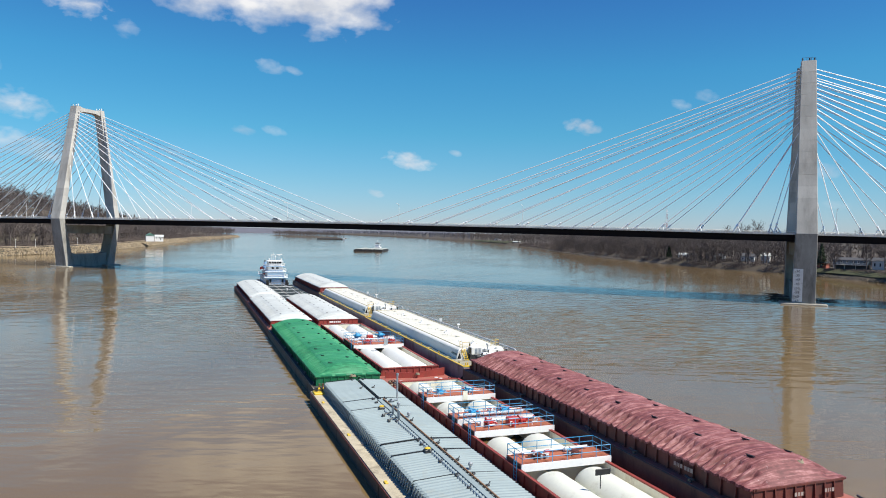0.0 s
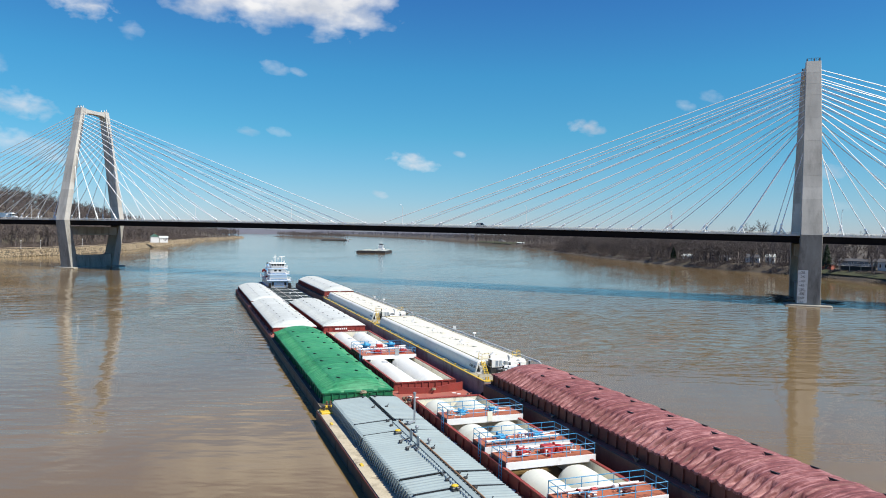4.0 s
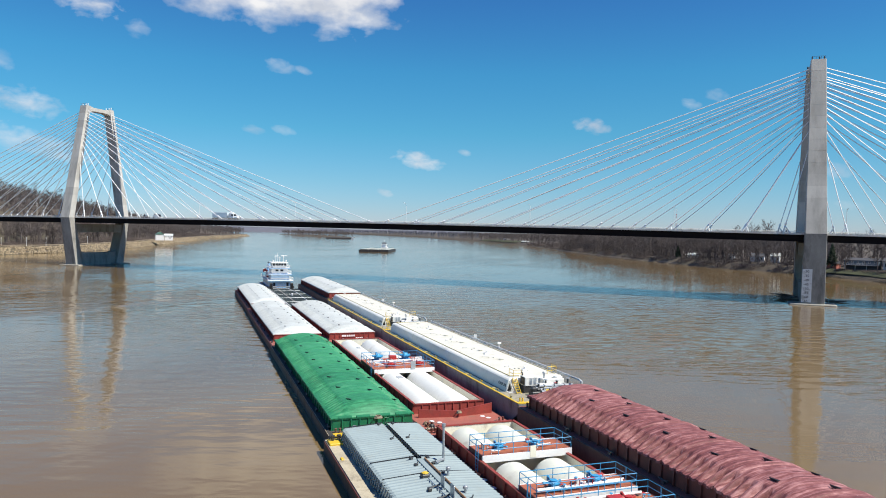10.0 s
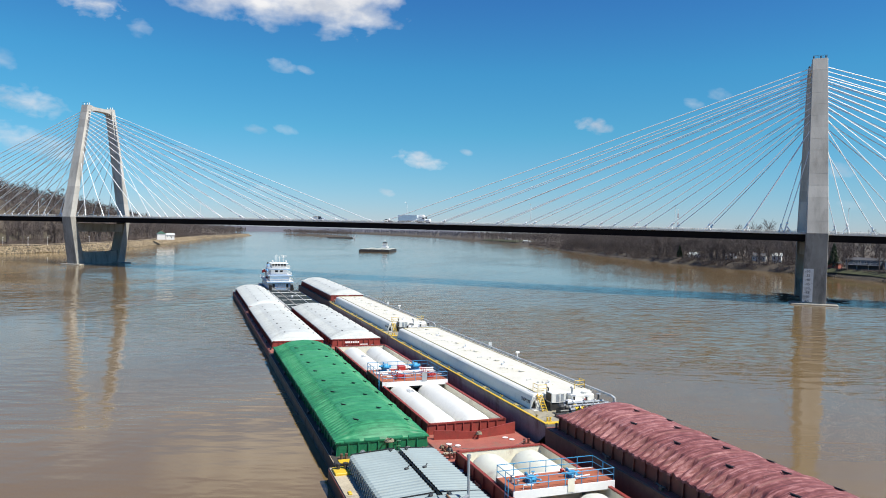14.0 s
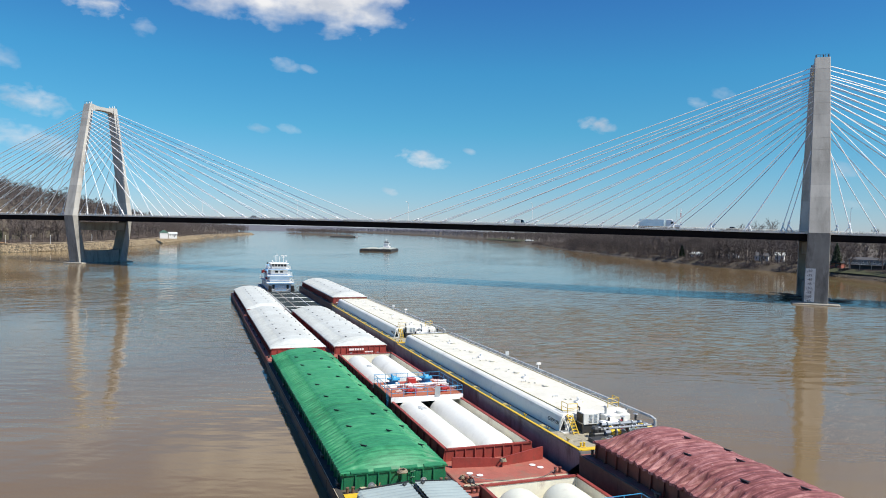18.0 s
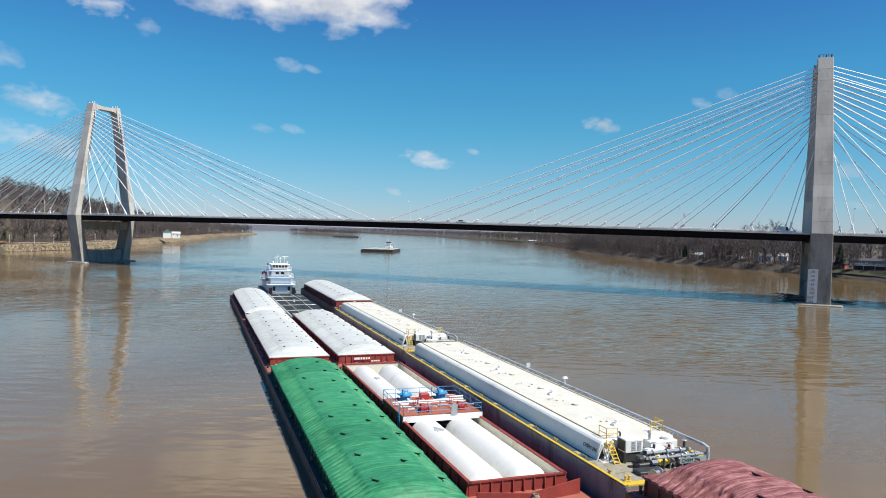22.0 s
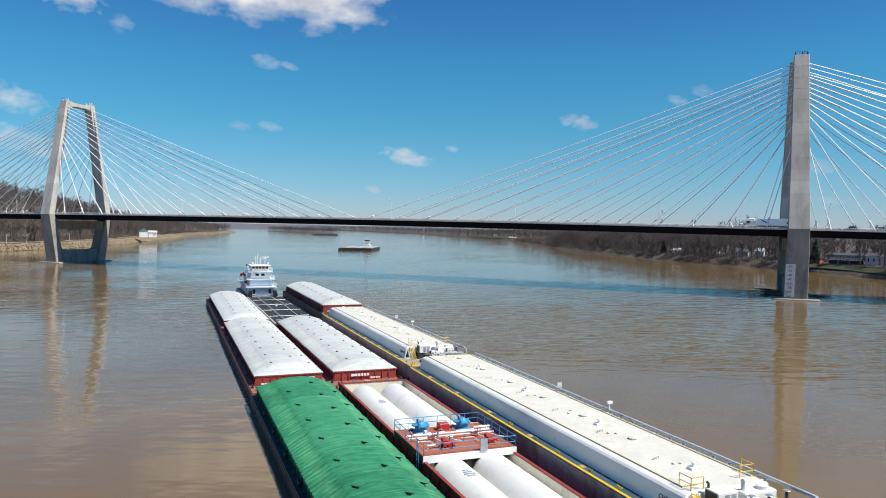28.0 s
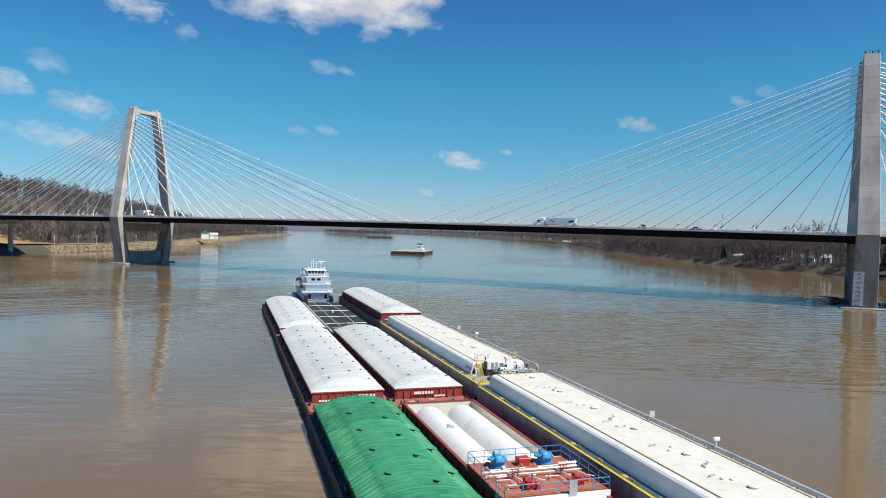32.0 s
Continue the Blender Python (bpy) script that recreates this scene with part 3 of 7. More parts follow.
def make_bridge():
    bridge = thing("bridge", "long cable-stayed road bridge with dark steel girders and white stays", "bridge")
    xs = [-760 + 13.5 * i for i in range(119)]
    for side in (-1, 1):
        y0, y1 = sorted((side * (DECK_HALF - 0.8), side * (DECK_HALF - 0.2)))
        for a, b in ((0, 22), (22, 45), (45, 67), (67, 118)):
            rows = [[(x, y0, deck_z(x) - 2.5), (x, y1, deck_z(x) - 2.5), (x, y1, deck_z(x)), (x, y0, deck_z(x))] for x in xs[a:b + 1]]
            g = part("edge_girder", Shape().loft(rows, True), GIRDER, bridge)
            f = Shape()
            for zz in (-2.55, -0.15):
                f.loft([[(x, y0 - 0.35, deck_z(x) + zz), (x, y1 + 0.35, deck_z(x) + zz), (x, y1 + 0.35, deck_z(x) + zz + 0.08), (x, y0 - 0.35, deck_z(x) + zz + 0.08)] for x in xs[a:b + 1]], True)
            part("flange", f, GIRDER, g)
    for a, b in ((0, 44), (44, 118)):
        rows = [[(x, -DECK_HALF, deck_z(x) - 0.02), (x, DECK_HALF, deck_z(x) - 0.02), (x, DECK_HALF, deck_z(x) + 0.3), (x, -DECK_HALF, deck_z(x) + 0.3)] for x in xs[a:b + 1]]
        part("deck_slab", Shape().loft(rows, True), ASPHALT, bridge)
    # edge beam and barrier in cast lengths, with a metal rail on posts
    for side in (-1, 1):
        for x0, x1 in zip(xs, xs[1:]):
            rows = []
            for x in (x0 + 0.04, x1 - 0.04):
                z = deck_z(x)
                ya, yb, yc = side * (DECK_HALF + 0.15), side * (DECK_HALF - 0.35), side * (DECK_HALF - 0.15)
                rows.append([(x, ya, z - 0.12), (x, yb, z + 0.3), (x, yc, z + 0.48), (x, ya, z + 0.52)][::side])
            part("barrier_segment", Shape().loft(rows, True), BARRIER, bridge)
        s = Shape()
        for h in (0.8, 1.1):
            s.tube([(x, side * (DECK_HALF - 0.1), deck_z(x) + h) for x in xs], 0.06, 4)
        for i in range(118 * 5):
            x = xs[0] + i * 2.7
            s.box(x - 0.06, x + 0.06, side * (DECK_HALF - 0.1) - 0.06, side * (DECK_HALF - 0.1) + 0.06, deck_z(x) + 0.48, deck_z(x) + 1.12)
        part("guard_rail", s, BARRIER, bridge)
    # cross beams under the deck
    beam = Shape().box(-0.25, 0.25, -DECK_HALF + 0.8, DECK_HALF - 0.8, -2.0, -0.03).mesh("cross_beam")
    for i in range(16, 84):
        part("cross_beam", beam, GIRDER, bridge, at=pose(xs[i], 0, deck_z(xs[i])))
    # stays
    for tx, base in ((0, 0.0), (-SPAN, 1.15)):
        for side in (-1, 1):
            for ahead in (-1, 1):
                for i, h in enumerate(HEIGHTS):
                    x = tx + ahead * (10.2 + 13.5 * i)
                    h = h + base
                    k = (h - base - 25.4) / 63.2
                    hi = Vector((tx + ahead * 2.2, side * (LEG_DECK + (LEG_TOP - LEG_DECK) * k - 1.5), h))
                    lo = Vector((x, side * (DECK_HALF - 0.4), deck_z(x) + 0.45))
                    way = (hi - lo).normalized()
                    sag = [lo + way * 2.5, lo.lerp(hi, 0.25) - Vector((0, 0, 0.25)), lo.lerp(hi, 0.5) - Vector((0, 0, 0.35)), lo.lerp(hi, 0.75) - Vector((0, 0, 0.25)), hi]
                    cable = part("stay_cable", Shape().tube(sag, 0.17, 6), CABLE_WHITE, bridge)
                    part("anchor_sleeve", Shape().tube([lo, lo + way * 3.4], 0.26, 8), CABLE_WHITE, cable)
                    foot = Shape().tube([lo + way * 2.6, lo + Vector((ahead * -2.3, 0, -0.2))], 0.19, 5)
                    part("anchor_strut", foot, CABLE_WHITE, cable)
                    part("anchor_collar", Shape().tube([lo + way * 3.1, lo + way * 3.7], 0.42, 8), CABLE_WHITE, cable)
    return bridge


make_bridge()
make_tower(0, 0.0, "tall pale concrete tower with splayed legs and a depth gauge")
make_tower(-SPAN, 1.15, "tall pale concrete tower with splayed legs standing in the river")


# ---- the tow: placed in its own plan, x to the right and y towards the towboat ----
def tow_pose(t):
    """Where the tow's origin is and how it is turned at t seconds."""
    k = t / 32.0
    return pose(-108.39 + 41.015 * k + 0.918 * k * k, -160.40 - 59.966 * k + 3.641 * k * k, 0, 0, 0, math.degrees(0.733 + 0.0212 * k - 0.0012 * k * k))


TOW = []        # (thing, its place in the tow)
MOVERS = []     # (thing, rows)


def afloat(name, label, category, x, y, group="", yaw=0.0):
    ob = thing(name, label, category, group)
    TOW.append((ob, pose(x, y, 0, 0, 0, yaw)))
    return ob


def kevel(parent, x, y, z, mat=STEEL_DARK, along=True, name="kevel", size=1.0):
    """A mooring cleat: two horns on a post."""
    s = Shape().box(-0.12, 0.12, -0.2, 0.2, 0, 0.3, 0.04)
    s.tube([(0, -0.55, 0.36), (0, -0.2, 0.3), (0, 0.2, 0.3), (0, 0.55, 0.36)], 0.09, 6)
    return part(name, s, mat, parent, at=pose(x, y, z, 0, 0, 0 if along else 90) @ Matrix.Scale(size, 4))


BITT = Shape().lathe(-0.32, 0, [(0.19, 0), (0.17, 0.1), (0.17, 0.62), (0.23, 0.66), (0.22, 0.74), (0.1, 0.78)], 10)
BITT.lathe(0.32, 0, [(0.19, 0), (0.17, 0.1), (0.17, 0.62), (0.23, 0.66), (0.22, 0.74), (0.1, 0.78)], 10).box(-0.62, 0.62, -0.26, 0.26, 0, 0.05)
HATCH = Shape().lathe(0, 0, [(0.36, 0), (0.36, 0.04), (0.42, 0.05), (0.42, 0.08), (0.3, 0.1)], 14)
WINCH = Shape().box(-0.8, 0.8, -0.45, 0.45, 0, 0.12, 0.03)
for wx in (-0.5, 0.42):
    WINCH.add(*[(lambda v, f: (v, f))([(wx + dx, 0.42 * math.cos(a), 0.5 + 0.42 * math.sin(a)) for dx in (0, 0.08) for a in [math.tau * k / 12 for k in range(12)]],
              [tuple(range(12))[::-1], tuple(range(12, 24))] + [(k, (k + 1) % 12, 12 + (k + 1) % 12, 12 + k) for k in range(12)])][0])
WINCH.tube([(-0.5, 0, 0.5), (0.5, 0, 0.5)], 0.2, 10).box(0.52, 0.8, -0.25, 0.25, 0.12, 0.7, 0.04)
MESHES = {}


def shared(name, shape, mat, smooth=False):
    """One mesh for many alike parts of one material."""
    key = (name, mat.name)
    if key not in MESHES:
        MESHES[key] = shape.mesh(name, smooth)
        MESHES[key].materials.append(mat)
    return MESHES[key]


def coil(parent, x, y, z, r=0.45, mat=ROPE):
    s, pts = Shape(), []
    for k in range(60):
        a = k * 0.55
        pts.append((x + r * (1 - k * 0.006) * math.cos(a), y + r * (1 - k * 0.006) * math.sin(a), z + 0.05 + 0.004 * k + 0.03 * math.sin(k * 1.7)))
    return part("mooring_rope", s.tube(pts, 0.05, 5), mat, parent)


def wire(parent, points, mat=STEEL_DARK, r=0.03, name="lashing_wire"):
    """A slack lashing between points."""
    pts = []
    for a, b in zip(points, points[1:]):
        for k in range(6):
            p = Vector(a).lerp(Vector(b), k / 6)
            pts.append(p - Vector((0, 0, 0.12 * math.sin(math.pi * k / 6))))
    pts.append(Vector(points[-1]))
    return part(name, Shape().tube(pts, r, 4), mat, parent)


def make_hull(ob, w, l, z, hull, deck, strake=None, rake=4.0):
    """A barge hull from the waterline up, raked under its near end, with a deck and a rubbing strake."""
    s = Shape()
    rings = []
    for y, low in ((0.0, z - 1.0), (rake, -1.2), (l - 0.6, -1.2), (l, -0.6)):
        rings.append([(0.0, y, low), (w, y, low), (w, y, z - 0.08), (w - 0.08, y, z), (0.08, y, z), (0.0, y, z - 0.08)])
    part("hull", s.loft(rings, True), hull, ob)
    part("deck", Shape().box(0.1, w - 0.1, 0.1, l - 0.1, z - 0.02, z + 0.012), deck, ob)
    for x in (-0.05, w - 0.07):
        part("rubbing_strake", Shape().box(x, x + 0.12, 0.2, l - 0.3, z - 0.3, z - 0.06), strake or hull, ob)
    plate = shared("hull_seam", Shape().box(-0.022, 0.022, 0, 0.05, 0, z + 0.9), hull)
    for k in range(1, 10):
        part("hull_seam", plate, hull, ob, at=pose(0, l * k / 10, -1.0))


def make_coaming(ob, x0, x1, y0, y1, z0, z1, mat, rib=1.55, rib_depth=0.22):
    """The raised wall round a hopper, stiffened by upright brackets outside."""
    t = 0.1
    for name, b in (("coaming_side", (x0, x0 + t, y0, y1)), ("coaming_side", (x1 - t, x1, y0, y1)),
                    ("coaming_end", (x0 + t, x1 - t, y0, y0 + t)), ("coaming_end", (x0 + t, x1 - t, y1 - t, y1))):
        s = Shape().box(*b, z0, z1)
        p = part(name, s, mat, ob)
        lip = Shape().box(b[0] - 0.1, b[1] + 0.1, b[2] - 0.1, b[3] + 0.1, z1 - 0.12, z1 + 0.02)
        part("rim", lip, mat, p)
    h = z1 - z0 - 0.12
    side = shared("bracket_%.1f" % h, Shape().add([(0, -0.05, 0), (0, 0.05, 0), (0, 0.05, h), (0, -0.05, h), (-rib_depth, -0.05, 0), (-rib_depth, 0.05, 0), (-rib_depth * 0.5, 0.05, h), (-rib_depth * 0.5, -0.05, h)],
                  [(0, 1, 2, 3), (7, 6, 5, 4), (0, 3, 7, 4), (1, 5, 6, 2), (3, 2, 6, 7), (0, 4, 5, 1)]), mat)
    n = int((y1 - y0) / rib)
    for k in range(n + 1):
        y = y0 + 0.1 + (y1 - y0 - 0.2) * k / n
        part("bracket", side, mat, ob, at=pose(x0, y, z0))
        part("bracket", side, mat, ob, at=pose(x1, y, z0, 0, 0, 180))
    m = int((x1 - x0) / 0.95)
    for k in range(1, m):
        x = x0 + (x1 - x0) * k / m
        part("bracket", side, mat, ob, at=pose(x, y0, z0, 0, 0, 90))


def cover_shape(w, l, rise, rib, end=0, seed=0, fold=0.4):
    """One arched, ribbed hatch cover, w wide and l long; end: -1 or 1 where it slopes down to a flat edge, 0 in the middle."""
    s, rows = Shape(), []
    nx, steps = (40, int(l / rib * 12)) if fold > 0.5 else (24, int(l / rib * 7))
    swell = [random.Random(seed * 31 + q).uniform(0.75, 1.12) for q in range(int(l / rib) + 3)]
    for j in range(steps + 1):
        y = l * j / steps
        k = 1.0
        if end:
            d = (y if end < 0 else l - y)
            k = min(1.0, d / 2.4)
            k = math.sin(k * math.pi / 2)
        row = []
        for i in range(nx + 1):
            u = -1 + 2 * i / nx
            side_on = math.sin(math.pi * y / l)
            arch = (1 - abs(u) ** 2.5) * rise * k
            yy = y + 0.02 * side_on * noise.noise((u * 1.7 + seed * 3.3, y * 0.4, 4.0))
            broad = abs(math.sin(math.pi * yy / rib)) ** 0.6
            seam = abs((yy / rib + 0.5) % 1.0 - 0.5)
            au = abs(u)
            # between the ribs the panels drop at the shoulder and run out flat to the eave
            fall = max(0.0, min(1.0, (au - 0.60 - 0.05 * (swell[int(yy / rib)] - 0.9)) / 0.10))
            fall = fall * fall * (3 - 2 * fall) * max(0.0, min(1.0, (0.995 - au) / 0.05))
            panel = max(0.0, min(1.0, (seam - 0.15) / 0.16))
            flute = fold * swell[int(yy / rib)] * arch * fall * panel + 0.05 * fold * panel * k * (1 - fall)
            step = 0.15 * fold * min(1.0, max(0.0, (yy - l + 0.55) / 0.10)) if end < 1 else 0.0
            dent = 0.07 * fold * side_on * noise.noise((u * 2.6 + seed * 7.1, y * 0.8, seed)) + 0.05 * fold * side_on * noise.noise((u * 7.0, y * 2.3 + seed, seed))
            x = u * w / 2 + math.copysign(0.36 * fold * (broad - 0.5), u) * abs(u) ** 6
            row.append((x, y, arch + 0.02 * broad - flute + step + (0.02 + 0.11 * fold) * side_on * (1 - u * u) + dent * k))
        rows.append(row)
    s.loft(rows, closed=False)
    # turned-down skirt along both eaves
    for i, sgn in ((0, -1), (nx, 1)):
        skirt = [[r[i], (r[i][0] + sgn * 0.02, r[i][1], r[i][2] - 0.2)] for r in rows]
        s.loft(skirt if sgn > 0 else [q[::-1] for q in skirt], closed=False)
    if end < 1:
        s.loft([[p, (p[0], p[1], p[2] - 0.16)] for p in rows[-1]], closed=False)
    if end:
        r = rows[0] if end < 0 else rows[-1]
        lip = [[p, (p[0], p[1], -0.12)] for p in r]
        s.loft(lip, closed=False)
    return s


# a lifting lug: a tapered web under a flat bar
LUG = Shape().add([(-0.03, -0.12, -0.05), (0.03, -0.12, -0.05), (0.03, 0.30, -0.05), (-0.03, 0.30, -0.05), (-0.03, -0.50, 0.22), (0.03, -0.50, 0.22), (0.03, 0.45, 0.22), (-0.03, 0.45, 0.22)],
                  [(0, 3, 2, 1), (0, 1, 5, 4), (1, 2, 6, 5), (2, 3, 7, 6), (3, 0, 4, 7)])
LUG.add([(-0.10, -0.55, 0.22), (0.10, -0.55, 0.22), (0.04, 0.5, 0.22), (-0.04, 0.5, 0.22), (-0.10, -0.55, 0.25), (0.10, -0.55, 0.25), (0.04, 0.5, 0.25), (-0.04, 0.5, 0.25)],
        [(0, 3, 2, 1), (4, 5, 6, 7), (0, 1, 5, 4), (1, 2, 6, 5), (2, 3, 7, 6), (3, 0, 4, 7)])


RUST_BITT = material("rusted_mooring_bitts", (0.12, 0.075, 0.05), 0.8, vary=0.35, scale=2.0, bump=0.2)


def make_covered_barge(name, label, x, y, w, l, z, rim, cover, steel, hull, deck, sections=9, rise=1.25, front=4.6, rear=1.6, rib=0.64, group="covered hopper barges",
                        lugs=(-0.45, 0.25, 0.7), lug_mat=BLACK, lug_size=1.0, fold=0.45, side=0.95, yaw=0.0, lug_turn=40):
    """A hopper barge under arched covers."""
    ob = afloat(name, label, "barge", x, y, group, yaw)
    make_hull(ob, w, l, z, hull, deck, hull)
    x0, x1, y0, y1 = side, w - side, front, l - rear
    make_coaming(ob, x0, x1, y0, y1, z, rim - 0.05, steel)
    cw, cl = x1 - x0 + 0.42, (y1 - y0) / sections
    for k in range(sections):
        end = -1 if k == 0 else 1 if k == sections - 1 else 0
        rib = cl / round(cl / rib)
        key = ("cover", cover.name, k % 3, end, round(cl, 2), round(cw, 2), round(rise, 2))
        if key not in MESHES:
            MESHES[key] = cover_shape(cw, cl, rise, rib, end, k % 3 + len(cover.name), fold).mesh("hatch_cover", True)
            MESHES[key].materials.append(cover)
        cy = y0 + cl * k
        c = part("hatch_cover", MESHES[key], cover, ob, at=pose(w / 2, cy, rim))
        lug = shared("lifting_lug", LUG, lug_mat)
        for u in lugs:
            dy = cl * (0.05 if u == lugs[1] else 0.5)
            if end and (dy < cl * 0.4) == (end < 0):
                continue
            m = pose(u * cw / 2, dy, (1 - abs(u) ** 2.5) * rise + 0.06, 0, 22 * u, lug_turn)
            part("lifting_lug", lug, lug_mat, c, at=m @ Matrix.Diagonal((lug_size, lug_size, lug_size * 0.75, 1.0)))
    for yy in [3.2 + 7.6 * k for k in range(7)]:
        for xx in (0.42, w - 0.42):
            kevel(ob, xx, yy, z + 0.01)
    bitt, hatch = shared("bitt", BITT, RUST_BITT), shared("deck_hatch", HATCH, DECK_TAN)
    for xx in (1.1, w - 1.1):
        part("bitt", bitt, RUST_BITT, ob, at=pose(xx, 1.3, z + 0.01) @ Matrix.Scale(0.7, 4))
        part("bitt", bitt, RUST_BITT, ob, at=pose(xx, l - 0.7, z + 0.01) @ Matrix.Scale(0.7, 4))
    for xx, yy in ((2.5, 2.2), (w - 2.6, 2.4), (w / 2, 3.0)):
        part("deck_hatch", hatch, DECK_TAN, ob, at=pose(xx, yy, z + 0.01))
    for xx in (w * 0.28, w * 0.72):
        part("hand_winch", shared("hand_winch", WINCH, GALV), GALV, ob, at=pose(xx, 1.2, z + 0.01, 0, 0, 80) @ Matrix.Scale(0.72, 4))
    return ob, (x0, x1, y0, y1)


def bars(parent, spans, x, y, z, size, mat, name="marking", face="front"):
    """A row of plain painted bars where letters cannot be told."""
    cx = x
    for wide in spans:
        if face == "front":
            s = Shape().box(cx, cx + wide, y - 0.012, y, z, z + size)
        else:
            s = Shape().box(x - 0.012, x, y + (cx - x), y + (cx - x) + wide, z, z + size)
        part(name, s, mat, parent)
        cx += wide + size * 0.35


# -- green covered barge
green, box = make_covered_barge("covered_barge", "loaded hopper barge under green arched covers, green steel sides", -13.72, -59.4, 10.3, 59.4, 1.4, 2.75, GREEN, GREEN_STEEL, HULL_BLACK, DECK_DARK, rise=1.3, front=2.2, rear=1.5, rib=0.78, fold=0.55, lug_size=0.72, side=0.75, yaw=-0.2)
part("bow_plate", Shape().box(0.5, 9.9, 0.15, 1.1, 1.42, 1.47), YELLOW, green, "worn yellow deck edge")
for gx in (1.3, 3.3, 5.6, 7.7):
    part("end_pocket", Shape().add([(gx, 2.06, 2.7), (gx + 1.5, 2.06, 2.7), (gx + 1.5, 2.4, 2.7), (gx, 2.4, 2.7), (gx, 2.08, 2.80), (gx + 1.5, 2.08, 2.80), (gx + 1.5, 2.36, 2.93), (gx, 2.36, 2.93)],
                                   [(0, 3, 2, 1), (4, 5, 6, 7), (0, 1, 5, 4), (1, 2, 6, 5), (2, 3, 7, 6), (3, 0, 4, 7)]), GREEN_STEEL, green, "short green flap on the cover's end")
coil(green, 5.6, 1.6, 2.6), coil(green, 2.9, 1.0, 1.5)
part("ladder", Shape().tube([(6.4, 2.0, 1.4), (6.4, 2.0, 2.75)], 0.04, 5).tube([(6.9, 2.0, 1.4), (6.9, 2.0, 2.75)], 0.04, 5).tube([(6.4, 2.0, 2.0), (6.9, 2.0, 2.0)], 0.03, 4).tube([(6.4, 2.0, 2.5), (6.9, 2.0, 2.5)], 0.03, 4), GREEN_STEEL, green)
part("edge_stripe", Shape().box(-0.02, 0.04, 0.6, 58.6, 1.40, 1.43), DECK_TAN, green, "scuffed tan line along the gunwale")
# -- white covered barges
for wx, wy, zz, rim, tint in ((-13.3, 0.3, 1.4, 2.8, 1), (-13.1, 60.0, 1.4, 2.8, 0), (-2.6, 0.3, 1.4, 2.8, 2), (8.9, 62.4, 3.3, 5.0, 3)):
    if wy > 1 and zz < 3:
        lab = "loaded hopper barge under dusty white arched covers beside the towboat"
    elif zz > 3:
        lab = "high-riding empty hopper barge under dusty white arched covers"
    else:
        lab = "loaded hopper barge under dusty white arched covers, red steel coaming"
    wb, box = make_covered_barge("covered_barge", lab, wx, wy, 10.67, 59.3, zz, rim, WHITE_COVER, RED_PAINT, RED_HULL, RED_DECK if zz < 2 else DECK_DARK, rise=1.2, front=1.3 if tint == 0 else 4.0, rear=0.9 if tint == 1 else 1.4, lug_mat=STEEL_DARK, lug_size=0.5, fold=0.3)
    bars(wb, [0.9, 0.3, 0.3, 0.3, 0.3] if tint == 2 else [0.3, 0.3, 0.35, 0.0, 0.3, 0.3], 3.2 if tint != 1 else 6.6, box[2] - 0.26, zz + 0.62, 0.34, WHITE)
    bars(wb, [0.35, 0.28, 0.28, 0.28], 6.0 if tint == 2 else 1.6, box[2] - 0.26, zz + 0.22, 0.22, WHITE)
# -- red covered barge, empty and riding high
red, box = make_covered_barge("covered_barge", "high-riding empty hopper barge under faded red arched covers", 7.85, -118.8, 10.67, 59.2, 3.3, 4.85, RED_COVER, RED_HULL, BROWN_HULL, RED_DECK, rise=1.35, front=4.6, rear=1.2, rib=0.88, fold=0.92, lugs=(-0.42, 0.15, 0.42), lug_size=0.82, lug_turn=6)
bars(red, [0.28, 0.24, 0.28, 0.0, 0.26, 0.1, 0.1, 0.26], 0.68, box[2] + 6.2, 3.95, 0.34, MARKING, face="side")
bars(red, [0.22, 0.2, 0.22, 0.0], 4.6, box[2] - 0.26, 4.0, 0.28, MARKING)
bars(red, [0.22, 0.1, 0.1, 0.22], 7.6, box[2] - 0.26, 4.0, 0.28, MARKING)
coil(red, 6.2, 7.2, 5.9, 0.55), coil(red, 7.6, 2.2, 3.32), coil(red, 6.9, 6.2, 5.7, 0.4)
for gx, gy in ((0.7, 1.2), (9.6, 2.0), (4.4, 1.4)):
    part("deck_hatch", shared("deck_hatch", HATCH, YELLOW), YELLOW, red, "yellow-painted hatch", at=pose(gx, gy, 3.32))


DECK_GREY = material("grey_side_deck_paint", (0.16, 0.155, 0.14), 0.7, vary=0.2, scale=0.6, bump=0.2, dirt=(0.10, 0.085, 0.06), dirt_amount=0.35, dirt_scale=0.6)
YELLOW_DULL = material("dull_yellow_edging", (0.40, 0.33, 0.13), 0.6, vary=0.2, scale=1.0, bump=0.1)
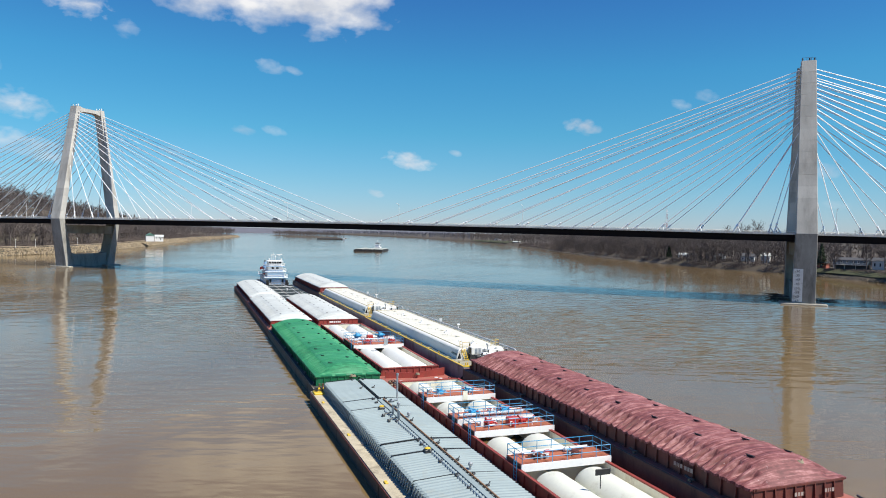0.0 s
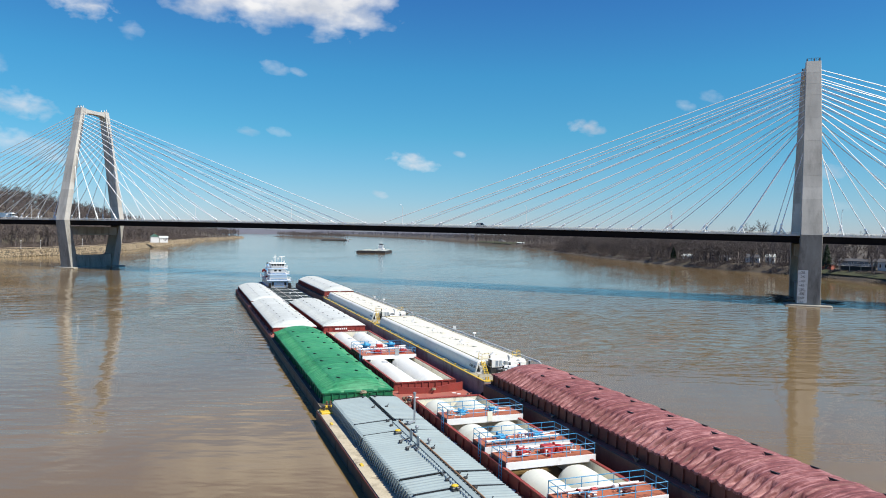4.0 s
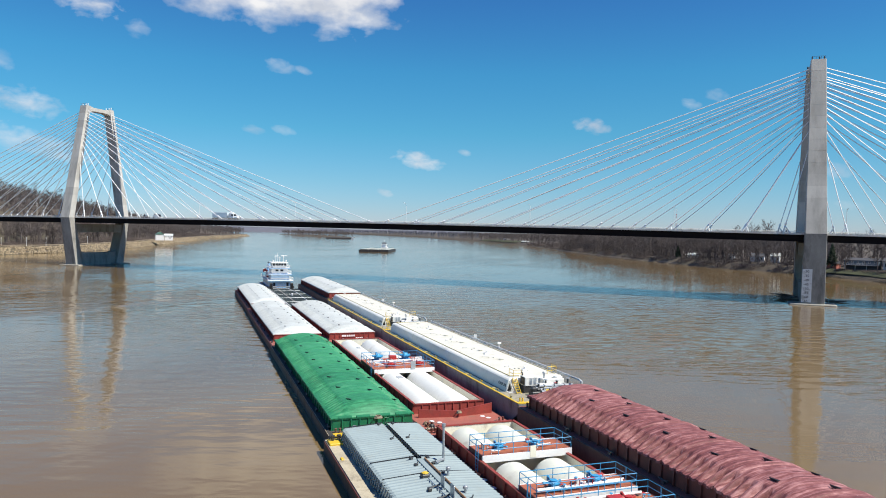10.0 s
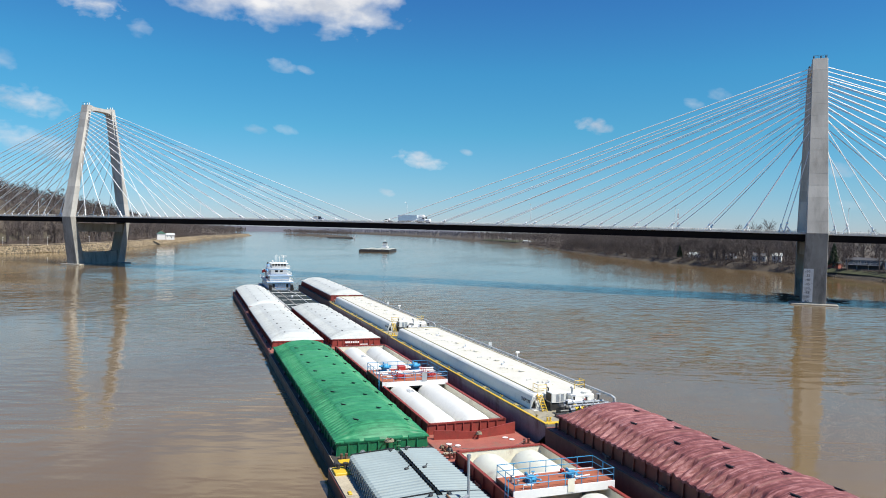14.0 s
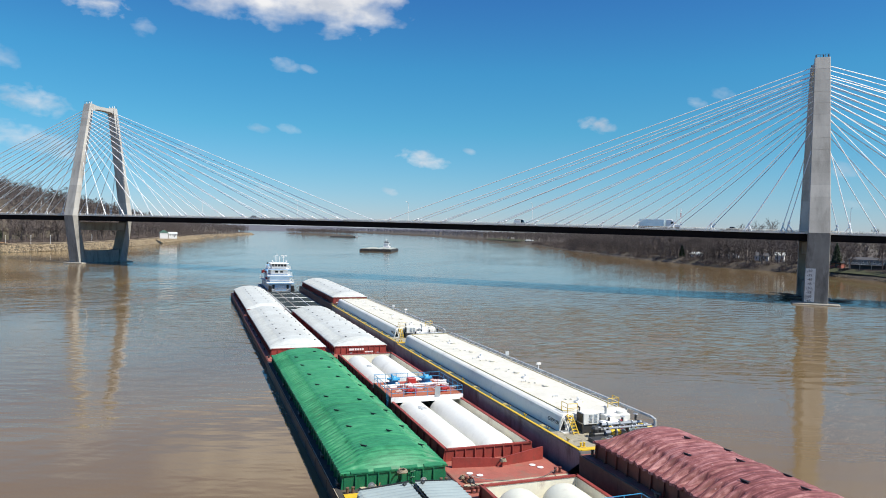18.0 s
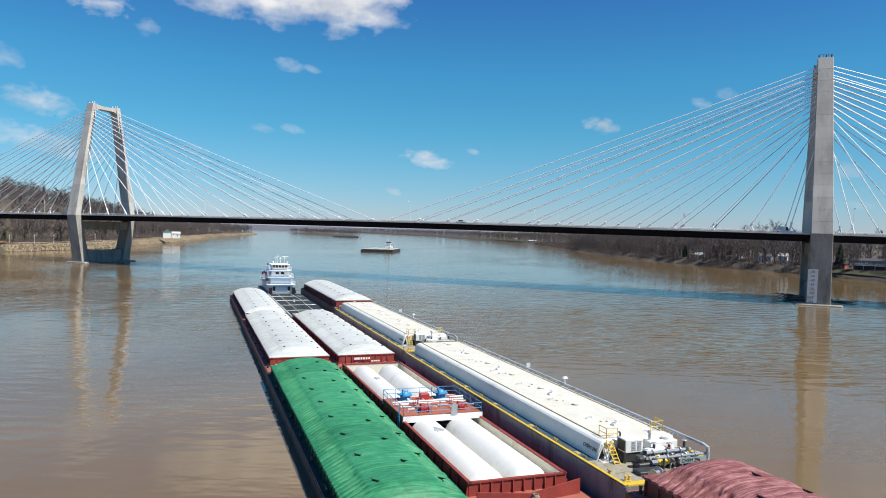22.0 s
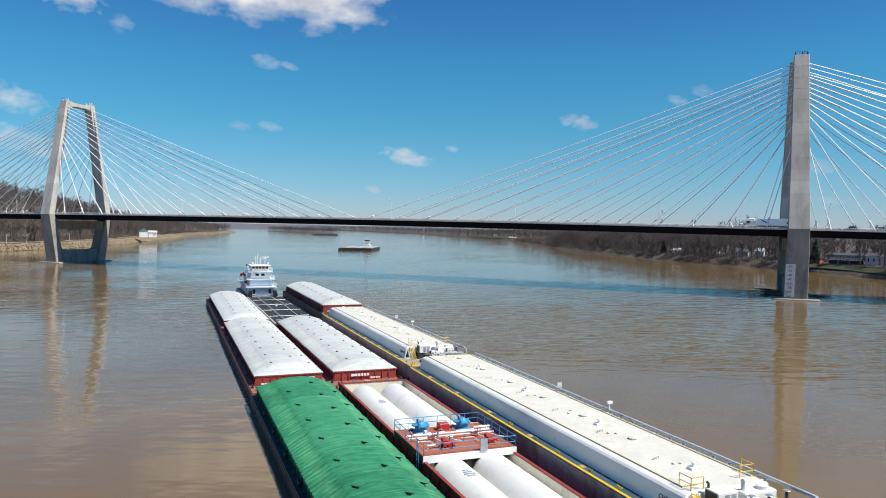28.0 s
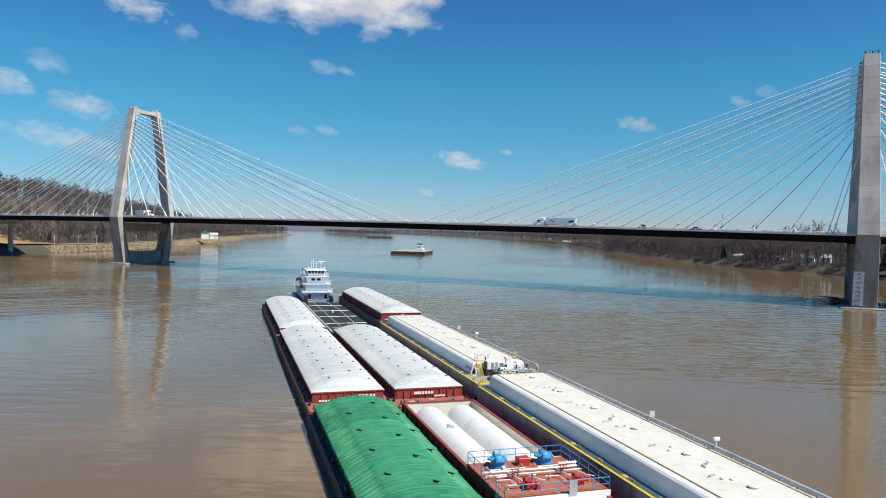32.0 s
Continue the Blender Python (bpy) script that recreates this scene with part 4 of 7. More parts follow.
# -- grey roofed barge
def make_roofed_barge():
    ob = afloat("roofed_barge", "hopper barge under flat grey corrugated rolling covers, tan side deck", "barge", -14.45, -119.4)
    w, l, z, top = 10.67, 59.4, 1.4, 2.65
    make_hull(ob, w, l, z, HULL_BLACK, DECK_TAN, RED_HULL)
    x0, x1 = 1.85, w - 0.9
    ridge = 6.2
    cuts = [1.6, 9.4, 13.1, 19.7, 26.4, 30.0, 43.0, 47.2, 58.5]
    rib = 0.58
    for a, b in zip(cuts, cuts[1:]):
        for side in (-1, 1):
            s, rows = Shape(), []
            xs = [ridge + side * 0.25, (x0 + ridge) / 2 if side < 0 else (x1 + ridge) / 2, x0 if side < 0 else x1]
            n = int((b - a) / rib * 6)
            for j in range(n + 1):
                y = a + 0.07 + (b - a - 0.14) * j / n
                crest = max(-0.7, min(0.7, 1.3 * math.cos(math.tau * y / rib))) / 0.7
                wave = crest * 0.055
                zt = lambda x: top + 0.28 * (1 - abs(x - ridge) / 4.7)
                row = [(xs[0], y, zt(xs[0]) + wave * 0.6), (xs[1], y, zt(xs[1]) + wave), (xs[2] - side * 0.12, y, zt(xs[2]) + wave), (xs[2] + side * (0.1 + 0.1 * crest), y, zt(xs[2]) - 0.1)]
                rows.append(row if side > 0 else row[::-1])
            s.loft(rows, closed=False)
            s.f = [f[::-1] for f in s.f]
            # ribs run down the side as tapering teeth before a wall coloured black as shade
            low, teeth = z + (0.12 if side < 0 else 0.5), []
            for q in range(int((b - a) / rib)):
                yq, xe = a + 0.2 + rib * q, xs[2] + side * 0.16
                tooth = Shape().add([(xe, yq - 0.18, top - 0.08), (xe, yq + 0.18, top - 0.08), (xe - side * 0.42, yq + 0.18, top - 0.08), (xe - side * 0.42, yq - 0.18, top - 0.08), (xe + side * 0.26, yq - 0.02, low), (xe + side * 0.26, yq + 0.02, low)],
                      [(0, 1, 5, 4), (1, 2, 5), (2, 3, 4, 5), (3, 0, 4), (3, 2, 1, 0)])
                teeth.append(tooth)
            c = part("roof_cover", s, GREY_ROOF, ob)
            for tooth in teeth:
                part("side_rib", tooth, GREY_ROOF, c)
            part("seam_strip", Shape().add([(xs[0], b - 0.045, top + 0.27), (xs[0], b + 0.045, top + 0.27), (xs[2], b + 0.045, top + 0.02), (xs[2], b - 0.045, top + 0.02),
                                            (xs[0], b - 0.045, top + 0.36), (xs[0], b + 0.045, top + 0.36), (xs[2], b + 0.045, top + 0.1), (xs[2], b - 0.045, top + 0.1)],
                                           [(0, 1, 2, 3), (7, 6, 5, 4), (0, 4, 5, 1), (1, 5, 6, 2), (2, 6, 7, 3), (3, 7, 4, 0)]), BLACK, c, "black rubber seam between covers")
            lug = shared("cover_clamp", Shape().box(-0.18, 0.18, -0.12, 0.12, 0, 0.16, 0.03).tube([(-0.1, 0, 0.1), (-0.28, 0, 0.34)], 0.05, 5), STEEL_DARK)
            part("cover_clamp", lug, STEEL_DARK, c, at=pose(ridge + side * 0.75, b - 0.5, top + 0.24, 0, 0, 40))
            part("cover_clamp", lug, STEEL_DARK, c, at=pose(ridge + side * 0.8, (a + b) / 2, top + 0.24, 0, 0, 200))
    for nm, (ya, yb) in (("gable_end", (58.4, 58.5)), ("gable_end", (1.5, 1.6))):
        part(nm, Shape().box(x0 + 0.1, x1 - 0.1, ya, yb, z, top + 0.05), GREY_ROOF, ob)
    # wall behind the ribs: the overhang's shadow is put into its black colour
    for xx in (x0 + 0.36, x1 - 0.46):
        part("coaming_side", Shape().box(xx, xx + 0.1, 1.6, 58.4, z, top - 0.1), BLACK, ob, "black hopper side under the covers")
    # ridge strip with a pipe and its clips
    part("ridge_strip", Shape().box(ridge - 0.32, ridge + 0.3, 1.6, 46.4, top + 0.26, top + 0.36), GREY_ROOF, ob)
    part("ridge_pipe", Shape().tube([(ridge + 0.36, 1.8, top + 0.46), (ridge + 0.36, 22.0, top + 0.46), (ridge + 0.3, 46.0, top + 0.46)], 0.085, 6), RUSTY, ob, "rust-brown pipe along the roof ridge")
    part("ridge_bar", Shape().tube([(ridge - 0.05, 46.4, top + 0.36), (ridge - 0.05, 58.5, top + 0.34)], 0.045, 6), BLACK, ob)
    clip = shared("pipe_clip", Shape().box(-0.1, 0.14, -0.05, 0.05, 0, 0.12), BLACK)
    for k in range(60):
        part("pipe_clip", clip, BLACK, ob, at=pose(ridge + 0.3, 2.0 + 0.7 * k, top + 0.33))
    tooth = shared("ridge_tooth", Shape().box(-0.16, 0.0, -0.05, 0.05, 0, 0.05), BLACK)
    for k in range(14):
        part("ridge_tooth", tooth, BLACK, ob, at=pose(ridge - 0.05, 46.8 + 0.8 * k, top + 0.3))
    # signal pole, vent posts, control boxes, yellow valves
    part("signal_pole", Shape().tube([(ridge + 1.9, 45.6, top + 0.2), (ridge + 1.9, 45.7, top + 3.3)], 0.11, 8).tube([(ridge + 1.9, 45.7, top + 3.25), (ridge + 1.9, 45.7, top + 3.5)], 0.17, 8).tube([(ridge + 0.9, 44.8, top + 0.4), (ridge + 1.9, 45.6, top + 0.4)], 0.12, 8), GALV, ob, "grey signal pole with a capped lamp")
    for yy, hh in ((42.0, 0.9), (38.1, 0.7), (20.5, 0.8), (6.0, 0.8)):
        part("vent_post", Shape().lathe(ridge + 1.0, yy, [(0.1, top + 0.2), (0.1, top + hh - 0.25), (0.2, top + hh - 0.2), (0.2, top + hh), (0.08, top + hh + 0.08)], 10), GALV, ob)
    for yy in (39.3, 37.1):
        part("control_box", Shape().box(ridge - 0.5, ridge - 0.42, yy - 0.4, yy + 0.4, top + 0.35, top + 1.35, 0.03), GALV, ob, "grey upright sheet-metal box")
        part("clamp_set", Shape().box(ridge - 1.7, ridge - 1.4, yy - 0.25, yy + 0.15, top + 0.2, top + 0.45, 0.05).tube([(ridge - 1.6, yy, top + 0.4), (ridge - 0.6, yy + 0.2, top + 0.5)], 0.07, 6), STEEL_DARK, ob)
    for yy in (42.2, 26.1, 9.0):
        v = part("valve", Shape().box(ridge - 1.3, ridge - 0.6, yy - 0.3, yy + 0.3, top + 0.2, top + 0.5, 0.06), STEEL_DARK, ob)
        part("valve_cover", Shape().lathe(ridge - 0.95, yy, [(0.27, top + 0.5), (0.3, top + 0.58), (0.15, top + 0.66)], 10), YELLOW, v, "yellow valve cover")
    part("conduit", Shape().tube([(ridge - 0.9, 41.5, top + 0.34), (ridge - 0.7, 30, top + 0.34), (ridge - 0.75, 12, top + 0.34), (ridge - 0.7, 3, top + 0.34)], 0.05, 5), GALV, ob)
    for yy in [8.6, 23.4, 38.1, 52.7]:
        part("cleat_pad", Shape().box(0.4, 0.7, yy - 0.3, yy + 0.3, z + 0.012, z + 0.14, 0.04), YELLOW, ob)
    for yy in [2.0 + 5.4 * k for k in range(11)]:
        kevel(ob, w - 0.4, yy, z + 0.01)
    part("bow_step", Shape().box(0.2, 1.6, 57.0, 58.8, z, z + 0.22, 0.05), YELLOW, ob, "yellow painted step")
    part("bitt", shared("bitt", BITT, STEEL_DARK), STEEL_DARK, ob, at=pose(1.0, 58.2, z))
    coil(ob, 3.2, 57.0, z), coil(ob, 8.0, 57.4, z)
    return ob


RUSTY = material("rusty_brown_steel", (0.26, 0.14, 0.07), 0.75, vary=0.3, scale=1.5, bump=0.2)
make_roofed_barge()


# -- open barges with cargo tanks
def railing(parent, pts, z, mat, h=1.05, name="railing", step=1.6):
    """A two-bar rail with posts along a run of points."""
    s = Shape()
    for k in (0.5, 1.0):
        s.tube([(x, y, z + h * k) for x, y in pts], 0.035, 5)
    for (xa, ya), (xb, yb) in zip(pts, pts[1:]):
        n = max(1, round(math.hypot(xb - xa, yb - ya) / step))
        for k in range(n + 1):
            x, y = xa + (xb - xa) * k / n, ya + (yb - ya) * k / n
            s.tube([(x, y, z), (x, y, z + h)], 0.035, 5)
    return part(name, s, mat, parent)


def cargo_tank(parent, x, y0, y1, r, z, mat):
    """A long lying cylinder with dished ends."""
    s, rings = Shape(), []
    prof = [(0.0, 0.02), (0.08, 0.35), (0.3, 0.65), (0.7, 0.88), (1.3, 1.0)]
    ys = [(y0 + a, k) for a, k in prof] + [(y0 + (y1 - y0) * q, 1.0) for q in (0.3, 0.5, 0.7)] + [(y1 - a, k) for a, k in reversed(prof)]
    for y, k in ys:
        rings.append([(x - r * k * math.cos(a), y, z + r * k * math.sin(a)) for a in (math.tau * i / 36 for i in range(36))])
    s.loft(rings, True)
    t = part("cargo_tank", s, mat, parent, smooth=True)
    for q in (0.33, 0.66):
        y = y0 + (y1 - y0) * q
        ring = [[(x - (r + d) * math.cos(a), y + e, z + (r + d) * math.sin(a)) for a in (math.tau * i / 36 for i in range(36))] for d, e in ((0.0, -0.03), (0.006, -0.02), (0.006, 0.02), (0.0, 0.03))]
        part("weld_seam", Shape().loft(ring), mat, t)
    return t


def blower(parent, x, y, z, mat, tall=1.0, r=0.72):
    """A pump or valve body: flanged base, ribbed drum and an inclined arm."""
    b = part("pump", Shape().lathe(x, y, [(0.62 * r, z), (0.62 * r, z + 0.12), (0.45 * r, z + 0.14), (0.5 * r, z + 0.5 * tall), (0.66 * r, z + 0.52 * tall), (0.66 * r, z + 0.62 * tall), (0.35 * r, z + 0.72 * tall), (0.3, z + 0.9 * tall)], 14), mat, parent)
    s = Shape()
    for k in range(10):
        a = math.tau * k / 10
        s.box(x + 0.4 * math.cos(a) - 0.05, x + 0.4 * math.cos(a) + 0.05, y + 0.4 * math.sin(a) - 0.05, y + 0.4 * math.sin(a) + 0.05, z + 0.1, z + 0.5 * tall)
    part("flange_bolts", s, mat, b)
    s = Shape()
    for k in range(5):
        a = math.tau * k / 5 + 0.4
        s.tube([(x + 0.3 * math.cos(a), y + 0.3 * math.sin(a), z + 0.6 * tall), (x + 0.8 * math.cos(a), y + 0.8 * math.sin(a), z + (0.95 if k % 2 else 0.6) * tall)], 0.07, 5)
        s.box(x + 0.8 * math.cos(a) - 0.1, x + 0.8 * math.cos(a) + 0.1, y + 0.8 * math.sin(a) - 0.1, y + 0.8 * math.sin(a) + 0.1, z + 0.5 * tall, z + (0.95 if k % 2 else 0.7) * tall, 0.03)
    part("valve_arm", s, mat, b)
    return b


def platform(parent, x0, x1, y0, y1, z, rail):
    """A cross-over platform: white box beams, a plate deck and rails."""
    p = part("platform", Shape().box(x0 + 0.1, x1 - 0.1, y0 + 0.1, y1 - 0.1, z - 0.06, z), ORANGE_DECK, parent, "rust-red plate platform")
    for ya in (y0, y1 - 0.12):
        part("fascia_beam", Shape().box(x0, x1, ya, ya + 0.12, z - 0.62, z + 0.03), WHITE, p, "white fascia beam")
    for xa in (x0, x1 - 0.1):
        part("side_beam", Shape().box(xa, xa + 0.1, y0 + 0.12, y1 - 0.12, z - 0.35, z + 0.02), RED_HULL, p)
    e = 0.08
    railing(p, [(x0 + e, y1 - e), (x0 + e, y0 + e), (x1 - e, y0 + e), (x1 - e, y1 - e), (x0 + e, y1 - e)], z, rail)
    s = Shape()
    xa = x0 - 0.28
    for dy in (0.4, 0.95):
        s.tube([(xa, y0 + dy, z - 2.0), (xa, y0 + dy, z + 1.0)], 0.035, 5)
    for k in range(8):
        s.tube([(xa, y0 + 0.4, z - 1.9 + 0.3 * k), (xa, y0 + 0.95, z - 1.9 + 0.3 * k)], 0.025, 4)
    part("ladder", s, rail, p)
    return p


def pipe(parent, pts, r, mat, name="pipe"):
    return part(name, Shape().tube(pts, r, 8), mat, parent)


ORANGE_DECK = material("rust_orange_plate_deck", (0.38, 0.115, 0.055), 0.75, vary=0.3, scale=1.0, bump=0.3, dirt=(0.20, 0.07, 0.04), dirt_amount=0.4, dirt_scale=1.0)


def make_tank_hopper(x, y, spans, label, rim=2.6, near=6.6, rear=2.2, cream=CREAM, tank=WHITE_TANK, bulwark=True):
    ob = afloat("cement_barge", label, "barge", x, y, "open barges with cargo tanks")
    w, l, z = 10.67, 59.3, 1.4
    s = Shape()
    x0, x1, y0, y1 = 1.0, w - 1.0, near, l - rear
    # hull with an open hopper
    ring = [(0, 0), (w, 0), (w, l), (0, l)]
    hole = [(x0, y0), (x1, y0), (x1, y1), (x0, y1)]
    s.add([(*p, -1.2) for p in ring] + [(*p, z) for p in ring] + [(*p, z) for p in hole] + [(*p, -0.9) for p in hole],
          [(0, 3, 2, 1), (0, 1, 5, 4), (1, 2, 6, 5), (2, 3, 7, 6), (3, 0, 4, 7), (4, 5, 9, 8), (5, 6, 10, 9), (6, 7, 11, 10), (7, 4, 8, 11), (8, 9, 13, 12), (9, 10, 14, 13), (10, 11, 15, 14), (11, 8, 12, 15), (12, 13, 14, 15)])
    part("hull", s, RED_HULL, ob)
    part("deck", Shape().box(0.1, w - 0.1, 0.1, y0 - 0.05, z, z + 0.015), RED_DECK, ob, "worn red bow deck")
    part("deck", Shape().box(0.1, w - 0.1, y1 + 0.05, l - 0.1, z, z + 0.015), RED_DECK, ob)
    make_coaming(ob, x0 - 0.1, x1 + 0.1, y0 - 0.1, y1 + 0.1, z, rim, RED_PAINT, 2.1)
    for nm, b in (("lining", (x0, x0 + 0.05, y0, y1)), ("lining", (x1 - 0.05, x1, y0, y1)), ("lining", (x0 + 0.05, x1 - 0.05, y0, y0 + 0.05)), ("lining", (x0 + 0.05, x1 - 0.05, y1 - 0.05, y1))):
        part(nm, Shape().box(*b, -0.9, rim - 0.03), cream, ob, "cream-painted hopper wall")
    part("hopper_floor", Shape().box(x0, x1, y0, y1, -0.92, -0.86), cream, ob)
    for a, b in spans:
        for xx in (w / 2 - 2.03, w / 2 + 2.03):
            cargo_tank(ob, xx, a, b, 1.92, 0.85, tank)
    if bulwark:
        b = part("bulwark", Shape().add([(0.9, near - 1.9, z), (w / 2, near - 2.6, z), (w - 0.5, near - 1.9, z), (w - 0.5, near - 1.75, z), (w / 2, near - 2.45, z), (0.9, near - 1.75, z),
                                         (0.9, near - 1.9, z + 1.0), (w / 2, near - 2.6, z + 0.75), (w - 0.5, near - 1.9, z + 1.25), (w - 0.5, near - 1.75, z + 1.25), (w / 2, near - 2.45, z + 0.75), (0.9, near - 1.75, z + 1.0)],
                                        [(0, 1, 7, 6), (1, 2, 8, 7), (2, 3, 9, 8), (3, 4, 10, 9), (4, 5, 11, 10), (5, 0, 6, 11), (6, 7, 10, 11), (7, 8, 9, 10)]), RED_PAINT, ob, "red bow breakwater plate")
        coil(ob, w / 2 + 0.2, near - 2.9, z + 0.5, 0.3)
    for xx, yy in ((1.9, 2.9), (2.6, 2.2), (8.4, 3.4), (8.8, 2.6)):
        part("deck_hatch", shared("deck_hatch", HATCH, WHITE), WHITE, ob, "white hatch lid", at=pose(xx, yy, z + 0.015) @ Matrix.Scale(0.72, 4))
    for xx in (1.0, 9.7):
        part("bitt", shared("bitt", BITT, RED_HULL), RED_HULL, ob, at=pose(xx, 1.0, z) @ Matrix.Scale(0.7, 4))
        part("bitt", shared("bitt", BITT, RED_HULL), RED_HULL, ob, at=pose(xx, l - 0.8, z) @ Matrix.Scale(0.7, 4))
    part("bow_edge", Shape().box(0.3, w - 0.3, 0.0, 0.35, z + 0.012, z + 0.09), DECK_TAN, ob, "pale worn bow edge")
    for yy in [7.5 + 6.2 * k for k in range(8)]:
        kevel(ob, 0.45, yy, z, RED_HULL), kevel(ob, w - 0.45, yy, z, RED_HULL)
    for yy in (10.1, 12.1, 25.9, 27.9, 41.7, 43.7, 55.0):
        part("deck_hatch", shared("deck_hatch", HATCH, WHITE), WHITE, ob, at=pose(0.42, yy, z + 0.01))
    wire(ob, [(1.0, 1.0, z + 0.6), (4.0, 0.2, z + 0.15), (7.0, -0.3, z + 0.2), (9.5, 0.8, z + 0.5)])
    return ob


def clutter(parent, x0, x1, y0, y1, z, seed, n=9):
    """Small pipes, valves and boxes on a platform."""
    rnd = random.Random(seed)
    for q in range(n):
        x, y = rnd.uniform(x0 + 0.5, x1 - 1.2), rnd.uniform(y0 + 0.4, y1 - 0.5)
        if q % 3 == 0:
            part("service_box", Shape().box(x, x + rnd.uniform(0.25, 0.6), y, y + 0.3, z, z + rnd.uniform(0.25, 0.6), 0.03), (WHITE, GALV, RED_BRIGHT)[q // 3 % 3], parent)
        elif q % 3 == 1:
            pipe(parent, [(x, y, z), (x, y, z + 0.3), (x + rnd.uniform(0.5, 1.6), y + rnd.uniform(-0.2, 0.3), z + 0.3)], 0.06, WHITE, "branch_pipe")
        else:
            v = part("valve", Shape().lathe(x, y, [(0.09, z), (0.09, z + 0.3), (0.15, z + 0.33), (0.05, z + 0.4), (0.04, z + 0.62)], 8), GALV, parent)
            part("valve_wheel", Shape().lathe(x, y, [(0.12, z + 0.6), (0.15, z + 0.62), (0.12, z + 0.64)], 10), RED_BRIGHT if q % 2 else BLUE, v)


ctr = make_tank_hopper(-3.35, -59.4, [(7.5, 26.2), (33.6, 55.6)], "open red barge with white cargo tanks and a pump platform")
for q, (xa, wide) in enumerate(((2.95, 0.7), (2.85, 0.95), (2.95, 0.75), (3.0, 0.5))):
    part("stencil_mark", Shape().box(xa, xa + wide, 20.2 + 0.42 * q, 20.42 + 0.42 * q, 2.735, 2.775), GALV, ctr, "faded stencil lines on the tank")
    part("stencil_mark", Shape().box(xa, xa + wide * 0.8, 45.2 + 0.42 * q, 45.42 + 0.42 * q, 2.735, 2.775), GALV, ctr)
p = platform(ctr, 0.75, 9.9, 25.0, 33.6, 3.05, BLUE)
for bx in (3.1, 7.5):
    blower(p, bx, 32.2, 3.06, BLUE, 1.15, 1.25)
    blower(p, bx + 0.5, 26.8, 3.06, RED_BRIGHT, 0.75)
part("control_cabinet", Shape().box(4.9, 6.0, 31.8, 32.6, 3.06, 3.75, 0.05), RED_BRIGHT, p, "red control cabinet")
for q, yy in enumerate((30.2, 29.4)):
    pipe(p, [(0.9, yy, 3.35), (9.6, yy - 0.1, 3.35)], 0.10 - 0.03 * q, WHITE)
for bx in (3.1, 7.5):
    pipe(p, [(bx - 1.2, 31.8, 3.25), (bx - 1.2, 30.9, 3.25), (bx + 2.0, 30.9, 3.25), (bx + 2.0, 31.9, 3.25)], 0.06, WHITE)
    pipe(p, [(bx, 30.2, 3.3), (bx + 0.4, 28.2, 3.3), (bx + 0.4, 27.2, 3.3)], 0.06, WHITE)
    pipe(p, [(bx + 1.4, 29.4, 3.3), (bx + 1.9, 28.0, 3.3), (bx + 2.4, 27.6, 3.3)], 0.055, WHITE)
    pipe(p, [(bx - 1.6, 28.6, 3.25), (bx - 0.4, 28.5, 3.25), (bx - 0.4, 27.4, 3.25)], 0.05, WHITE)
    for k in range(3):
        part("valve_wheel", Shape().tube([(bx + 0.25 * k, 29.0, 3.1), (bx + 0.25 * k, 29.0, 3.9)], 0.03, 5).lathe(bx + 0.25 * k, 29.0, [(0.14, 3.88), (0.16, 3.9), (0.14, 3.92)], 10), RED_BRIGHT, p)
clutter(p, 0.75, 9.9, 25.4, 31.4, 3.05, 8, 9)
for k in range(7):
    part("valve", Shape().lathe(8.0 + 0.24 * k, 30.2, [(0.12, 3.3), (0.12, 3.62), (0.2, 3.66), (0.1, 3.74)], 8), WHITE, p)
part("notice_board", Shape().box(6.2, 6.9, 24.92, 24.98, 3.0, 4.15), GALV, p, "grey notice board on the rail")
open2 = make_tank_hopper(-3.75, -119.3, [(8.6, 19.5), (21.2, 30.1), (36.4, 45.1), (47.6, 56.4)], "open red barge with cream hopper, tanks and blue-railed platforms", near=8.2, bulwark=False, rear=2.4, tank=TANK_CREAM)
